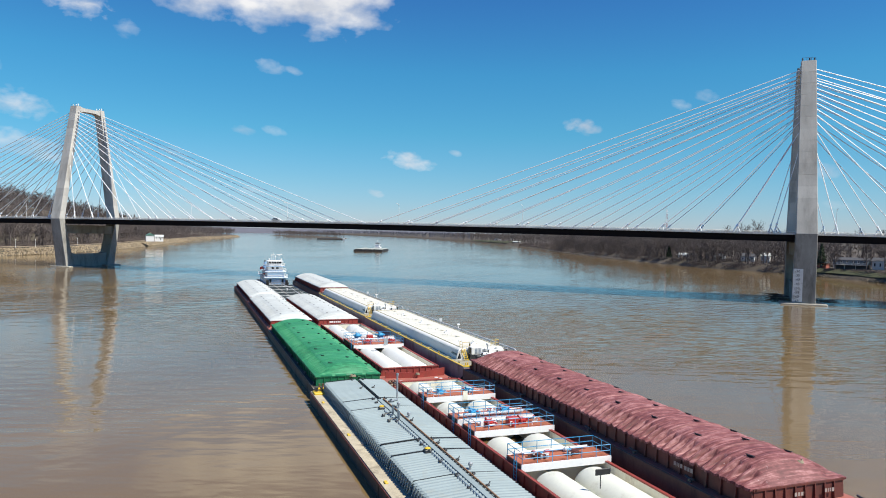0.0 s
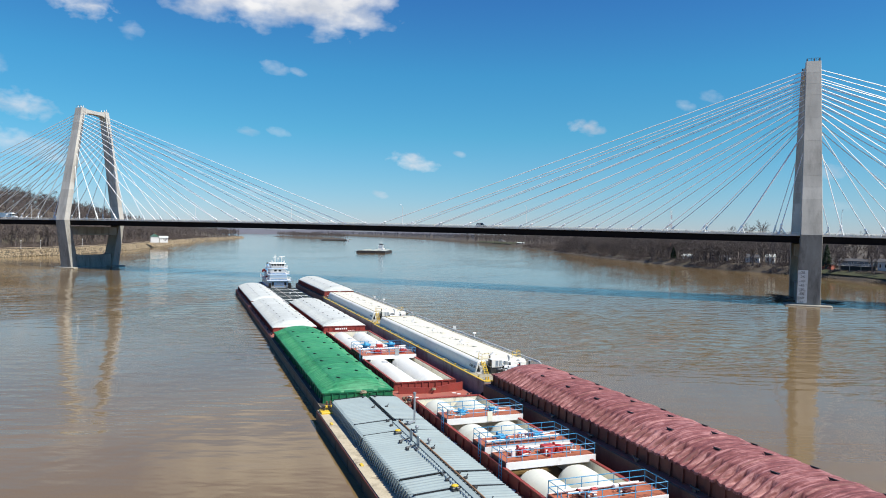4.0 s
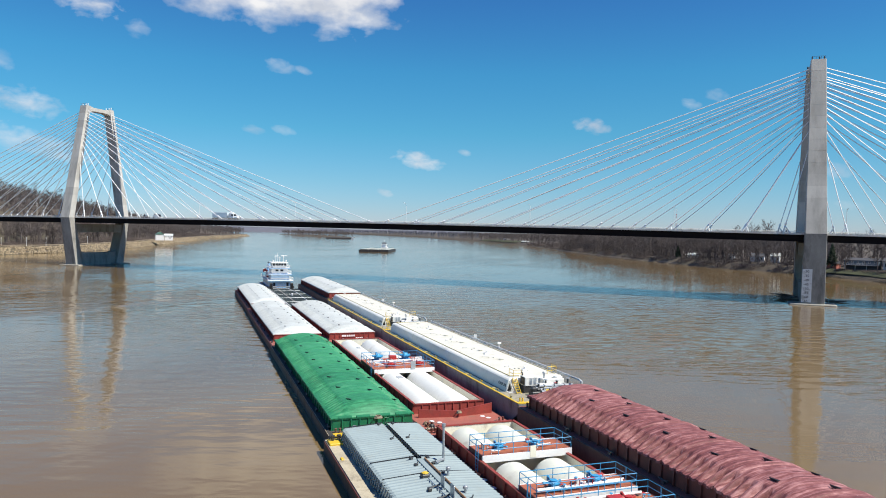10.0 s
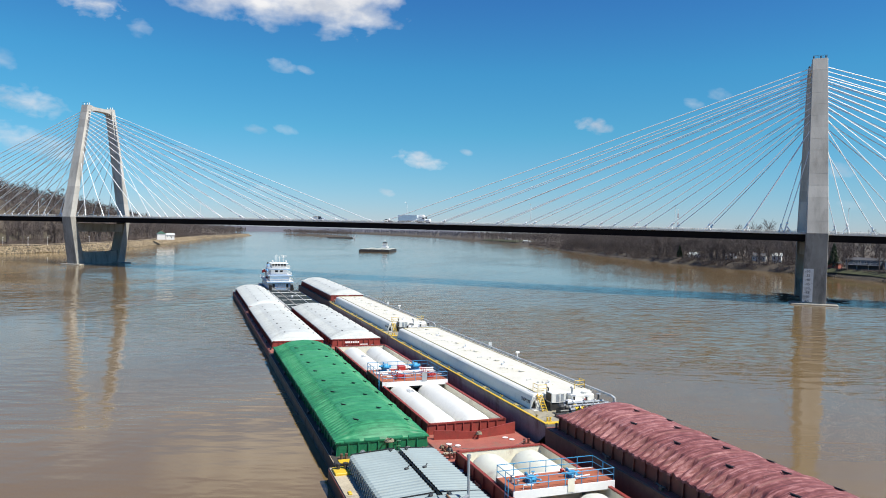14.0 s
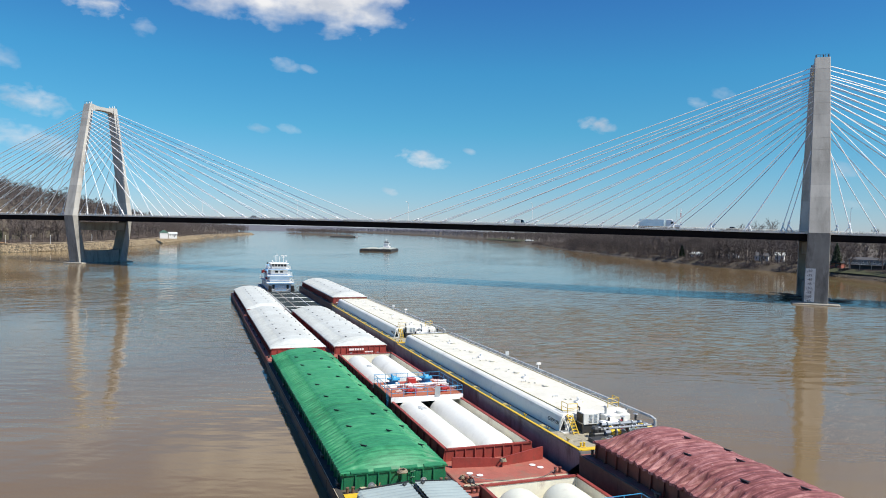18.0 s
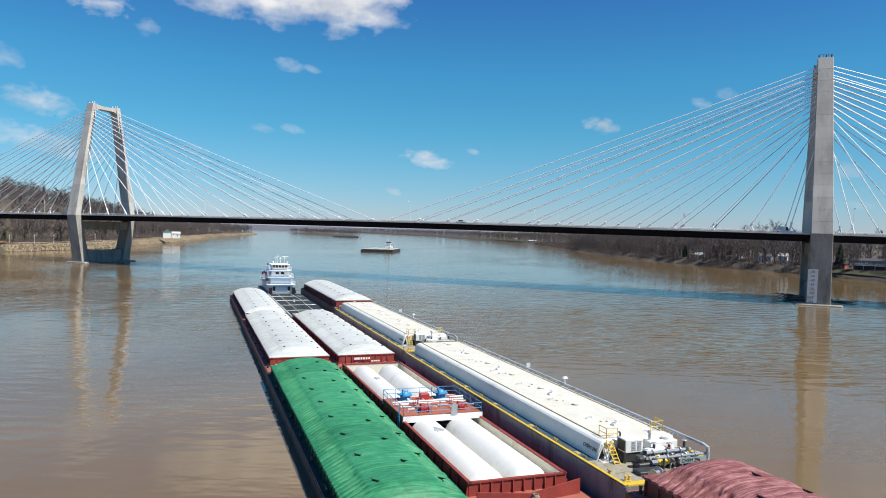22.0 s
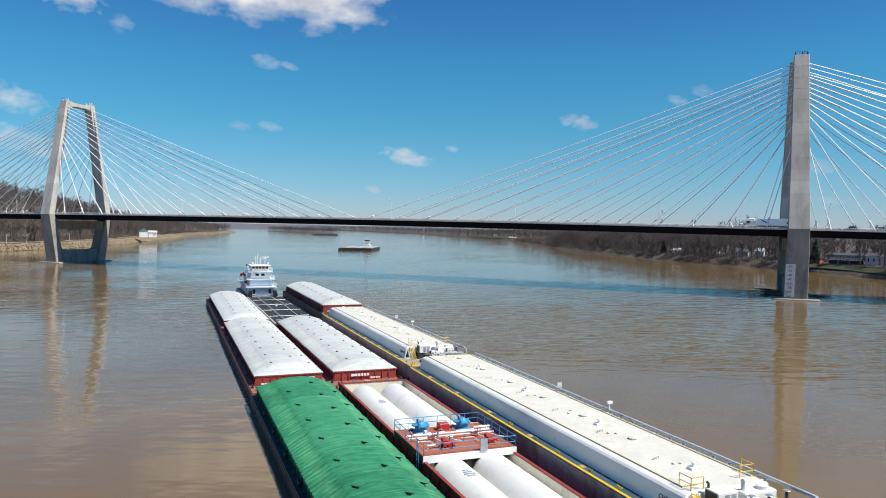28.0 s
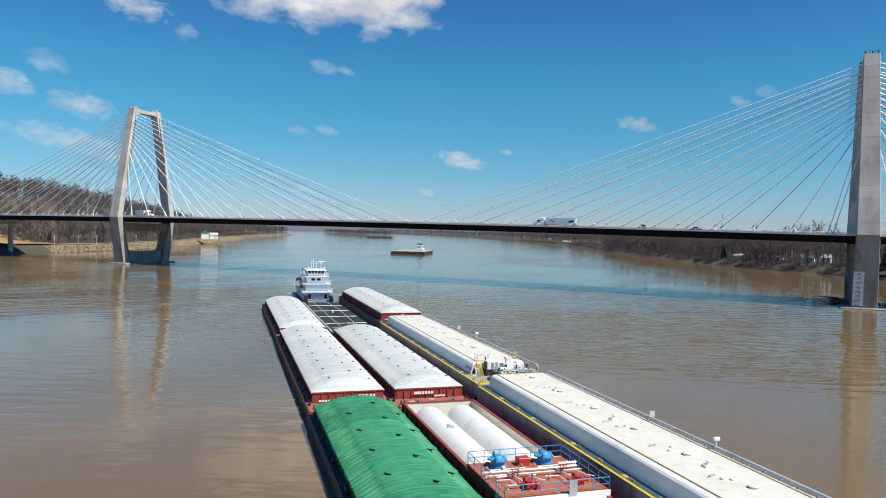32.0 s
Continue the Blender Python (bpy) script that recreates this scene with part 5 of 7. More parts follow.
for ya, yb, mat, red_ones in ((45.2, 48.6, BLUE, 0), (34.9, 38.0, BLUE, 1), (30.2, 33.6, BLUE, 2), (19.7, 22.8, BLUE, 3)):
    p = platform(open2, 1.05, 10.2, ya, yb, 3.0, BLUE)
    ym = (ya + yb) / 2
    clutter(p, 1.05, 10.2, ya, yb, 3.0, int(ya), 15 if red_ones in (1, 2) else 9)
    for bx in (3.4, 7.2):
        if red_ones < 2:
            blower(p, bx, ym, 3.01, BLUE, 0.55 if red_ones == 0 else 0.75)
        else:
            blower(p, bx, ym, 3.01, RED_BRIGHT if red_ones == 2 else RED_HULL, 0.72 if red_ones == 2 else 0.4)
    if red_ones == 1:
        pipe(p, [(1.5, ym - 0.8, 3.3), (9.2, ym - 0.8, 3.3)], 0.16, WHITE)
        for k in range(6):
            part("valve_wheel", Shape().tube([(4.4 + 0.4 * k, ym - 0.9, 3.1), (4.4 + 0.4 * k, ym - 0.9, 3.85)], 0.04, 5).lathe(4.4 + 0.4 * k, ym - 0.9, [(0.16, 3.82), (0.18, 3.85), (0.16, 3.88)], 10), RED_BRIGHT, p)
    if red_ones == 2:
        part("control_cabinet", Shape().box(5.4, 6.6, ym - 0.5, ym + 0.3, 3.01, 3.8, 0.04), RED_BRIGHT, p, "red control cabinet")
        pipe(p, [(1.5, yb - 0.5, 3.3), (9.2, yb - 0.5, 3.3)], 0.12, WHITE)
        pipe(p, [(2.4, ym + 0.6, 3.2), (4.6, ym + 0.8, 3.2), (5.2, yb - 0.5, 3.3)], 0.12, WHITE)
    if red_ones == 3:
        pipe(p, [(1.5, yb - 0.5, 3.25), (9.2, yb - 0.5, 3.25)], 0.12, WHITE)
    if red_ones == 0:
        part("notice_board", Shape().box(5.8, 6.4, ya - 0.05, ya - 0.01, 2.5, 3.6), CREAM, p, "cream notice board on the rail")
part("sign_board", Shape().tube([(4.6, 12.9, 3.0), (4.6, 12.9, 4.2)], 0.04, 5).box(4.1, 5.5, 12.85, 12.95, 4.1, 4.6, 0.04), BLACK, open2, "black sign plate on a post")


# -- wires, ratchets and coils where barges meet
def lashings(ob, w, z, seed, corner):
    """Wires to the next barge, and a tangle of slack wire and ratchets in one corner."""
    rnd = random.Random(seed)
    for k in range(3):
        xa = corner + rnd.uniform(-0.3, 0.5) if k < 2 else w - 1.2
        xb = xa + rnd.uniform(-0.8, 1.4)
        wire(ob, [(xa, 1.1, z + 0.35), (0.5 * (xa + xb), 0.35, z + 0.14), (xb, -0.6, z + 0.3)], r=0.035)
    for k in range(4):
        part("ratchet", Shape().box(-0.34, 0.34, -0.07, 0.07, 0, 0.11, 0.03).tube([(-0.2, 0, 0.11), (0.3, 0.1, 0.3)], 0.035, 5), RUSTY if k % 2 else STEEL_DARK, ob, at=pose(corner + rnd.uniform(-0.6, 0.9), 0.5 + 0.45 * k, z + 0.02, 0, 0, rnd.uniform(0, 180)))
    for k in range(2):
        coil(ob, corner + rnd.uniform(-0.3, 0.6), 0.9 + 0.9 * k, z + 0.02, rnd.uniform(0.22, 0.34), ROPE if k else STEEL_DARK)


for barge, level, corner in ((green, 1.42, 3.2), (ctr, 1.42, 0.9), (red, 3.32, 1.0), (open2, 1.42, 0.9)):
    lashings(barge, 10.67, level, int(level * 100) + len(barge["label"]), corner)


# -- tank barges
DECK_TEAL = material("dark_teal_deck_paint", (0.045, 0.085, 0.105), 0.6, vary=0.3, scale=0.6, bump=0.2, dirt=(0.12, 0.11, 0.09), dirt_amount=0.35, dirt_scale=0.8)
BOW_TAN = material("dusty_tan_pump_deck", (0.33, 0.30, 0.22), 0.8, vary=0.3, scale=0.8, bump=0.2, dirt=(0.10, 0.085, 0.06), dirt_amount=0.45, dirt_scale=0.9)
RACK_GREY = material("pale_grey_rack_paint", (0.50, 0.52, 0.52), 0.5, vary=0.15, scale=1.0, bump=0.05, dirt=(0.25, 0.2, 0.15), dirt_amount=0.3, dirt_scale=0.6)


def make_tank_barge(x, y, label, house0, house1):
    ob = afloat("tank_barge", label, "barge", x, y, "white tank barges")
    w, l, z, top = 10.67, 60.2, 3.45, 5.1
    make_hull(ob, w, l, z, HULL_GREY, DECK_GREY, HULL_GREY, 5.0)
    for xx in (-0.02, w - 0.25):
        part("gunwale_strip", Shape().box(xx, xx + 0.27, 0.2, l - 0.2, z + 0.012, z + 0.07), YELLOW, ob, "yellow painted gunwale pipe")
    part("gunwale_strip", Shape().box(0.2, w - 0.2, 0.05, 0.2, z + 0.01, z + 0.10), YELLOW, ob)
    part("bow_deck", Shape().box(0.3, w - 0.3, 0.9, house0 - 0.02, z + 0.012, z + 0.02), BOW_TAN, ob, "dusty tan pump deck")
    part("side_deck", Shape().box(0.27, 1.18, house0 - 0.01, l - 0.3, z + 0.012, z + 0.022), DECK_TEAL, ob, "dark teal painted side deck")
    x0, x1, rail_z = 1.7, 8.95, 5.27
    rings = []
    for zz, xa, xb, d in ((z, 1.2, 9.25, 0.0), (top - 0.27, 1.56, 9.21, 0.02), (top - 0.12, 1.72, 9.13, 0.06), (top - 0.03, 1.95, 9.03, 0.14), (top, 2.2, x1, 0.3)):
        rings.append([(xa, house0 + d, zz), (xb, house0 + d, zz), (xb, house1 - d, zz), (xa, house1 - d, zz)])
    trunk = part("trunk", Shape().loft(rings, True), WHITE_TANK, ob, "long white raised cargo trunk")
    part("trunk_top", Shape().box(2.3, x1 - 0.02, house0 + 0.32, house1 - 0.32, top - 0.03, top + 0.02), TANK_TOP, trunk, "cream anti-slip trunk top")
    for xx in (2.22, x1 - 0.3):
        part("walkway_edge", Shape().box(xx, xx + 0.07, house0 + 1.2, house1 - 0.4, top + 0.01, top + 0.09), YELLOW_DULL, trunk, "dull yellow edging bar")
    part("walkway_edge", Shape().box(2.22, x1 - 0.3, house1 - 0.45, house1 - 0.38, top + 0.01, top + 0.09), YELLOW_DULL, trunk)
    part("walkway_edge", Shape().box(2.22, 3.6, house0 + 1.1, house0 + 1.18, top + 0.01, top + 0.09), YELLOW_DULL, trunk)
    # pipe rack along the far rail
    xr = 9.48
    pipe(ob, [(xr, house0 - 3.5, rail_z), (xr, house1 - 0.5, rail_z)], 0.15, RACK_GREY, "cargo_pipe")
    pipe(ob, [(xr - 0.4, house0 + 1.0, rail_z - 0.22), (xr - 0.4, house1 - 0.5, rail_z - 0.22)], 0.06, RACK_GREY, "vapour_pipe")
    pipe(ob, [(xr + 0.26, house0 - 2.0, rail_z - 0.16), (xr + 0.26, house1 - 0.5, rail_z - 0.16)], 0.06, BLACK, "hydraulic_pipe")
    post = shared("rack_post", Shape().box(-0.06, 0.06, -0.06, 0.06, 0, rail_z - 0.1 - z).box(-0.5, 0.35, -0.05, 0.05, rail_z - 0.3 - z, rail_z - 0.18 - z), RACK_GREY)
    for k in range(int((house1 - house0) / 1.75)):
        part("rack_post", post, RACK_GREY, ob, at=pose(xr, house0 + 0.6 + 1.75 * k, z))
    # hatches, vents and lids on the trunk top
    rnd = random.Random(int(y * 7))
    lid = shared("expansion_lid", Shape().lathe(0, 0, [(0.36, 0), (0.36, 0.12), (0.42, 0.13), (0.42, 0.16), (0.3, 0.19)], 14), TANK_TOP)
    small = shared("ullage_lid", Shape().lathe(0, 0, [(0.11, 0), (0.11, 0.08), (0.16, 0.09), (0.14, 0.13)], 10), TANK_TOP)
    n = 7
    for k in range(n):
        yy = house0 + 4.0 + (house1 - house0 - 7.0) * k / (n - 1)
        part("expansion_lid", lid, TANK_TOP, trunk, at=pose(x0 + 4.3, yy, top + 0.02))
        for q in range(2):
            part("ullage_lid", small, GALV, trunk, at=pose(x0 + 3.2 + q * 0.8 + rnd.uniform(-0.2, 0.2), yy + rnd.uniform(0.9, 2.4), top + 0.02))
        part("grab_rail", Shape().tube([(x0 + 2.4, yy + 2.6, top), (x0 + 2.4, yy + 2.6, top + 0.18), (x0 + 3.1, yy + 2.8, top + 0.18), (x0 + 3.1, yy + 2.8, top)], 0.04, 5), GALV, trunk)
    for yy in (house0 + 3.9, house0 + 16.4, house0 + 30.5, house0 + 43.0):
        v = part("vent_valve", Shape().lathe(5.7, yy, [(0.1, top), (0.1, top + 0.42), (0.18, top + 0.45), (0.18, top + 0.55), (0.1, top + 0.6)], 10).box(5.3, 6.0, yy - 0.3, yy + 0.3, top, top + 0.22, 0.04), WHITE, trunk, "white tank vent valve")
    for yy in (house0 + (house1 - house0) * 0.55,):
        part("sign_board", Shape().box(xr - 0.5, xr + 0.05, yy, yy + 0.05, top + 0.4, top + 1.0).tube([(xr - 0.2, yy, z), (xr - 0.2, yy, top + 0.6)], 0.05, 5), RACK_GREY, ob, "grey warning sign board")
    part("flood_light", Shape().tube([(xr - 0.1, house0 + 20, z), (xr - 0.1, house0 + 20, top + 0.9)], 0.06, 6).box(xr - 0.38, xr + 0.2, house0 + 19.85, house0 + 20.15, top + 0.85, top + 1.1, 0.05), WHITE, ob, "white floodlight on a post")
    # yellow cleats along the side deck
    bitt = shared("bitt", BITT, YELLOW)
    for k in range(7):
        yy = 3.0 + 9.0 * k
        kevel(ob, 0.42, yy, z + 0.07, YELLOW if k % 2 else YELLOW_DULL, size=0.6), kevel(ob, 0.6, yy + 4.2, z + 0.02, YELLOW_DULL, size=0.5)
        part("deck_lug", Shape().box(0.3, 0.75, yy + 5.0, yy + 5.6, z, z + 0.12, 0.03), YELLOW_DULL, ob)
    # pump gear on the near deck
    e = house0 + 1.0
    room = part("pump_room", Shape().box(5.9, 8.8, e - 2.1, e - 1.02, z, top - 0.12, 0.08), WHITE_TANK, ob, "white boxed pump room at the trunk's end")
    part("hatch_rim", Shape().lathe(7.9, e - 1.55, [(0.42, top - 0.12), (0.42, top + 0.12), (0.34, top + 0.16)], 14), WHITE_TANK, room)
    part("room_vent", Shape().tube([(6.3, e - 1.4, top - 0.12), (6.3, e - 1.4, top + 0.5), (6.05, e - 1.6, top + 0.65)], 0.13, 8), GALV, room, "grey gooseneck vent")
    brace = Shape().tube([(1.24, e - 1.05, z), (1.75, e - 1.05, top - 0.3)], 0.07, 6).tube([(1.75, e - 1.05, top - 0.3), (1.95, e - 1.9, z)], 0.06, 6)
    part("end_brace", brace.box(1.3, 2.9, e - 1.9, e - 1.02, z, z + 0.06), WHITE_TANK, trunk, "slanting white end brace")
    # flat black plate paints the darkness of the opening under the brace
    part("end_recess", Shape().add([(1.42, e - 1.004, z + 0.1), (1.98, e - 1.004, z + 0.1), (1.72, e - 0.99, top - 0.5), (1.42, e - 1.03, z + 0.1), (1.98, e - 1.03, z + 0.1), (1.72, e - 1.016, top - 0.5)],
                                   [(0, 1, 2), (5, 4, 3), (0, 3, 4, 1), (1, 4, 5, 2), (2, 5, 3, 0)]), BLACK, trunk, "dark triangular recess plate")
    gen = part("generator_box", Shape().box(3.15, 4.95, e - 2.4, e - 1.06, z + 0.9, z + 2.0, 0.05), WHITE_TANK, ob, "white generator box with louvres")
    for k, xa in enumerate((3.75, 4.32)):
        s = Shape()
        for q in range(6):
            s.box(xa, xa + 0.4, e - 2.43, e - 2.4, z + 1.05 + 0.14 * q, z + 1.13 + 0.14 * q)
        part("louvre", s, GALV, gen)
    part("generator_side", Shape().box(3.12, 3.15, e - 2.3, e - 1.2, z + 1.0, z + 1.9), BLACK, gen, "dark grille side")
    part("exhaust", Shape().tube([(3.35, e - 1.25, z + 1.9), (3.35, e - 1.25, z + 2.3), (3.2, e - 1.25, z + 2.42)], 0.09, 7), STEEL_DARK, gen)
    stand = Shape()
    for xa in (3.1, 4.95):
        for ya in (e - 2.4, e - 1.15):
            stand.box(xa - 0.08, xa + 0.08, ya - 0.08, ya + 0.08, z, z + 0.95)
    stand.box(3.15, 4.9, e - 2.3, e - 1.1, z + 0.1, z + 0.8)
    part("generator_stand", stand, STEEL_DARK, gen)
    st = Shape()
    for xa in (2.1, 2.65):
        st.tube([(xa, e - 2.5, z), (xa, e - 1.0, top)], 0.05, 5)
    for k in range(6):
        st.box(2.1, 2.65, e - 2.4 + 0.23 * k, e - 2.2 + 0.23 * k, z + 0.255 * k + 0.14, z + 0.255 * k + 0.18)
    steps = part("stairs", st, YELLOW, ob, "yellow steel stairs to the trunk")
    railing(steps, [(2.05, e - 2.2), (2.05, e - 1.1)], z + 0.7, YELLOW, 1.0)
    railing(steps, [(2.4, e + 0.6), (2.4, e - 0.6), (3.5, e - 0.6)], top, YELLOW, 0.9)
    railing(steps, [(7.6, e + 0.2), (8.9, e + 0.2), (8.9, e + 1.4)], top, YELLOW, 0.95)
    part("slop_tank", Shape().tube([(5.0, e - 2.5, z + 0.85), (7.2, e - 2.5, z + 0.85)], 0.36, 14), WHITE, ob, "white cylindrical slop tank")
    part("slop_tank", Shape().tube([(8.4, e - 2.5, z), (8.4, e - 2.5, z + 0.8), (8.4, e - 2.5, z + 0.9)], 0.4, 14), WHITE, ob, "white upright drum")
    for q, (yy, hh, r, mat) in enumerate(((e - 2.9, 0.9, 0.16, GALV), (e - 3.6, 0.65, 0.2, GALV), (e - 4.3, 0.55, 0.22, GALV), (e - 4.9, 1.15, 0.1, GALV))):
        pipe(ob, [(4.4, yy, z + hh), (xr, yy, z + hh)], r, mat, "manifold_pipe")
        for xa in (5.2, 6.6, 8.0):
            part("pipe_support", Shape().box(xa - 0.06, xa + 0.06, yy - 0.06, yy + 0.06, z, z + hh - r * 0.8), STEEL_DARK, ob)
            part("pipe_flange", Shape().tube([(xa + 0.3, yy, z + hh), (xa + 0.42, yy, z + hh)], r * 1.7, 10), GALV, ob)
    pipe(ob, [(5.0, e - 4.3, z + 0.55), (6.1, e - 4.3, z + 0.55)], 0.26, YELLOW, "drum_coupling")
    part("hose", Shape().tube([(6.3, e - 4.1, z + 0.9), (6.5, e - 4.6, z + 1.1), (6.7, e - 4.9, z + 0.5), (6.5, e - 5.2, z + 0.2)], 0.13, 7), RED_HULL, ob, "dull red hose hung over a pipe")
    for xa, ya, hh in ((4.6, e - 3.2, 1.3), (5.9, e - 2.6, 1.6), (7.4, e - 2.7, 1.5), (8.9, e - 2.8, 1.7), (8.9, e - 4.4, 1.2), (3.9, e - 3.8, 1.0)):
        v = part("valve", Shape().lathe(xa, ya, [(0.26, z + hh * 0.3), (0.26, z + hh * 0.5), (0.13, z + hh * 0.55), (0.12, z + hh * 0.9), (0.05, z + hh)], 9), STEEL_DARK, ob)
        part("valve_wheel", Shape().lathe(xa, ya, [(0.24, z + hh - 0.03), (0.28, z + hh), (0.24, z + hh + 0.03)], 12), GALV, v)
    part("cargo_pump", Shape().box(3.2, 4.6, e - 4.3, e - 3.3, z, z + 0.55, 0.08).lathe(3.6, e - 3.8, [(0.35, z + 0.5), (0.42, z + 0.9), (0.3, z + 1.1)], 12).lathe(4.3, e - 3.7, [(0.3, z + 0.5), (0.36, z + 0.75), (0.2, z + 0.95)], 12), STEEL_DARK, ob, "dark cargo pump block")
    rnd2 = random.Random(int(y) + 40)
    for q in range(14):
        xa, ya, hh = rnd2.uniform(4.6, 9.4), e - rnd2.uniform(1.6, 5.1), rnd2.uniform(0.5, 1.25)
        v = part("valve", Shape().lathe(xa, ya, [(0.13, z), (0.13, z + hh * 0.4), (0.2, z + hh * 0.42), (0.2, z + hh * 0.55), (0.05, z + hh * 0.6), (0.05, z + hh)], 8), GALV if q % 3 else STEEL_DARK, ob)
        part("valve_wheel", Shape().lathe(xa, ya, [(0.14, z + hh - 0.02), (0.17, z + hh), (0.14, z + hh + 0.02)], 10), (YELLOW, RED_BRIGHT, STEEL_DARK, GALV)[q % 4], v)
    for q in range(7):
        xa, ya = rnd2.uniform(4.5, 8.8), e - rnd2.uniform(1.4, 5.0)
        pipe(ob, [(xa, ya, z + 0.1), (xa, ya, z + rnd2.uniform(0.5, 1.2)), (xa + rnd2.uniform(-0.3, 0.9), ya + rnd2.uniform(-0.4, 1.2), z + rnd2.uniform(0.5, 1.2))], rnd2.uniform(0.05, 0.1), GALV if q % 2 else STEEL_DARK, "branch_pipe")
    pipe(ob, [(xr, house0 - 3.5, rail_z), (xr, house0 - 4.1, rail_z - 0.1), (xr, house0 - 4.2, z + 0.4)], 0.15, RACK_GREY, "drop_pipe")
    part("drip_tray", Shape().box(2.4, 4.9, e - 5.6, e - 4.5, z, z + 0.35, 0.04), STEEL_DARK, ob)
    part("hand_winch", shared("hand_winch", WINCH, GALV), GALV, ob, at=pose(3.3, e - 6.4, z, 0, 0, 25))
    part("yellow_bin", Shape().box(9.7, 10.4, e - 3.6, e - 2.4, z, z + 0.6, 0.06), YELLOW, ob, "yellow spill kit box")
    part("deck_plate", Shape().box(0.3, 4.4, 0.3, 0.85, z + 0.012, z + 0.05), YELLOW, ob, "yellow painted bow edge")
    for xa in (0.9, 4.0, 9.5):
        part("bitt", bitt, YELLOW, ob, at=pose(xa, 1.2, z) @ Matrix.Scale(0.55, 4))
    board = part("name_board", Shape().box(6.5, 9.2, e - 5.32, e - 5.26, z + 0.62, z + 1.08).tube([(6.8, e - 5.25, z), (6.8, e - 5.25, z + 0.8)], 0.05, 5).tube([(8.9, e - 5.25, z), (8.9, e - 5.25, z + 0.8)], 0.05, 5), GREY_ROOF, ob, "pale name board on the pipe rack")
    text("CHEM 296", 0.42, BLACK, board, pose(6.65, e - 5.335, z + 0.71, 90))
    text("CHEM 296", 0.5, STEEL_DARK, trunk, pose(1.315, house0 + 2.5, z + 0.56, 76, 0, -90))
    return ob


make_tank_barge(8.15, -59.3, "white tank barge with yellow gunwales and pump deck behind red covers", 6.2, 59.4)
make_tank_barge(8.5, 1.4, "white tank barge with yellow gunwales ahead of the white covers", 6.6, 59.4)


# -- dark decked barge before the towboat
def make_deck_barge():
    ob = afloat("deck_barge", "low barge with dark gridded deck panels and pale catwalks", "barge", -2.0, 62.0)
    w, l, z = 10.67, 58.6, 1.5
    make_hull(ob, w, l, z, HULL_BLACK, DECK_DARK, HULL_GREY)
    panel = shared("deck_panel", Shape().box(0.04, 2.22, 0.04, 6.95, 0, 0.16, 0.05), TARP)
    for i in range(4):
        for k in range(8):
            part("deck_panel", panel, TARP, ob, at=pose(0.75 + 2.3 * i + (0.35 if i > 0 else 0), 1.6 + 7.0 * k, z + 0.02))
    part("catwalk", Shape().box(2.98, 3.45, 0.8, l - 0.8, z + 0.2, z + 0.3), DECK_GREY, ob, "grey plank catwalk")
    part("hose_run", Shape().tube([(7.4, 1, z + 0.3), (7.2, 20, z + 0.35), (7.8, 40, z + 0.3), (7.0, 57, z + 0.35)], 0.08, 6), WHITE, ob)
    for k in range(4):
        part("cross_pipe", Shape().tube([(0.6, 12 + 12 * k, z + 0.28), (10.0, 12.6 + 12 * k, z + 0.28)], 0.05, 6), GALV, ob)
    stud = shared("edge_cleat", Shape().box(-0.2, 0.2, -0.16, 0.16, 0, 0.3, 0.05), GALV)
    for k in range(40):
        part("edge_cleat", stud, GALV, ob, at=pose(0.4, 1.4 + 1.42 * k, z))
        part("edge_cleat", stud, GALV, ob, at=pose(w - 0.4, 1.4 + 1.42 * k, z))
    part("valve", Shape().lathe(5.2, 33, [(0.3, z), (0.3, z + 0.6), (0.4, z + 0.7), (0.2, z + 0.8)], 10), WHITE, ob)
    part("bow_plate", Shape().box(3.0, 7.5, 0.2, 1.2, z + 0.02, z + 0.12), YELLOW, ob, "yellow painted end plate")
    part("bow_rail", Shape().tube([(0.5, 0.6, z + 0.9), (3.5, 0.5, z + 0.9), (10.0, 0.6, z + 0.9)], 0.05, 5), GALV, ob)


make_deck_barge()


# -- towboat
PANEL_BLUE = material("light_sky_blue_panel", (0.50, 0.66, 0.80), 0.4, vary=0.06, scale=0.6, bump=0.03)


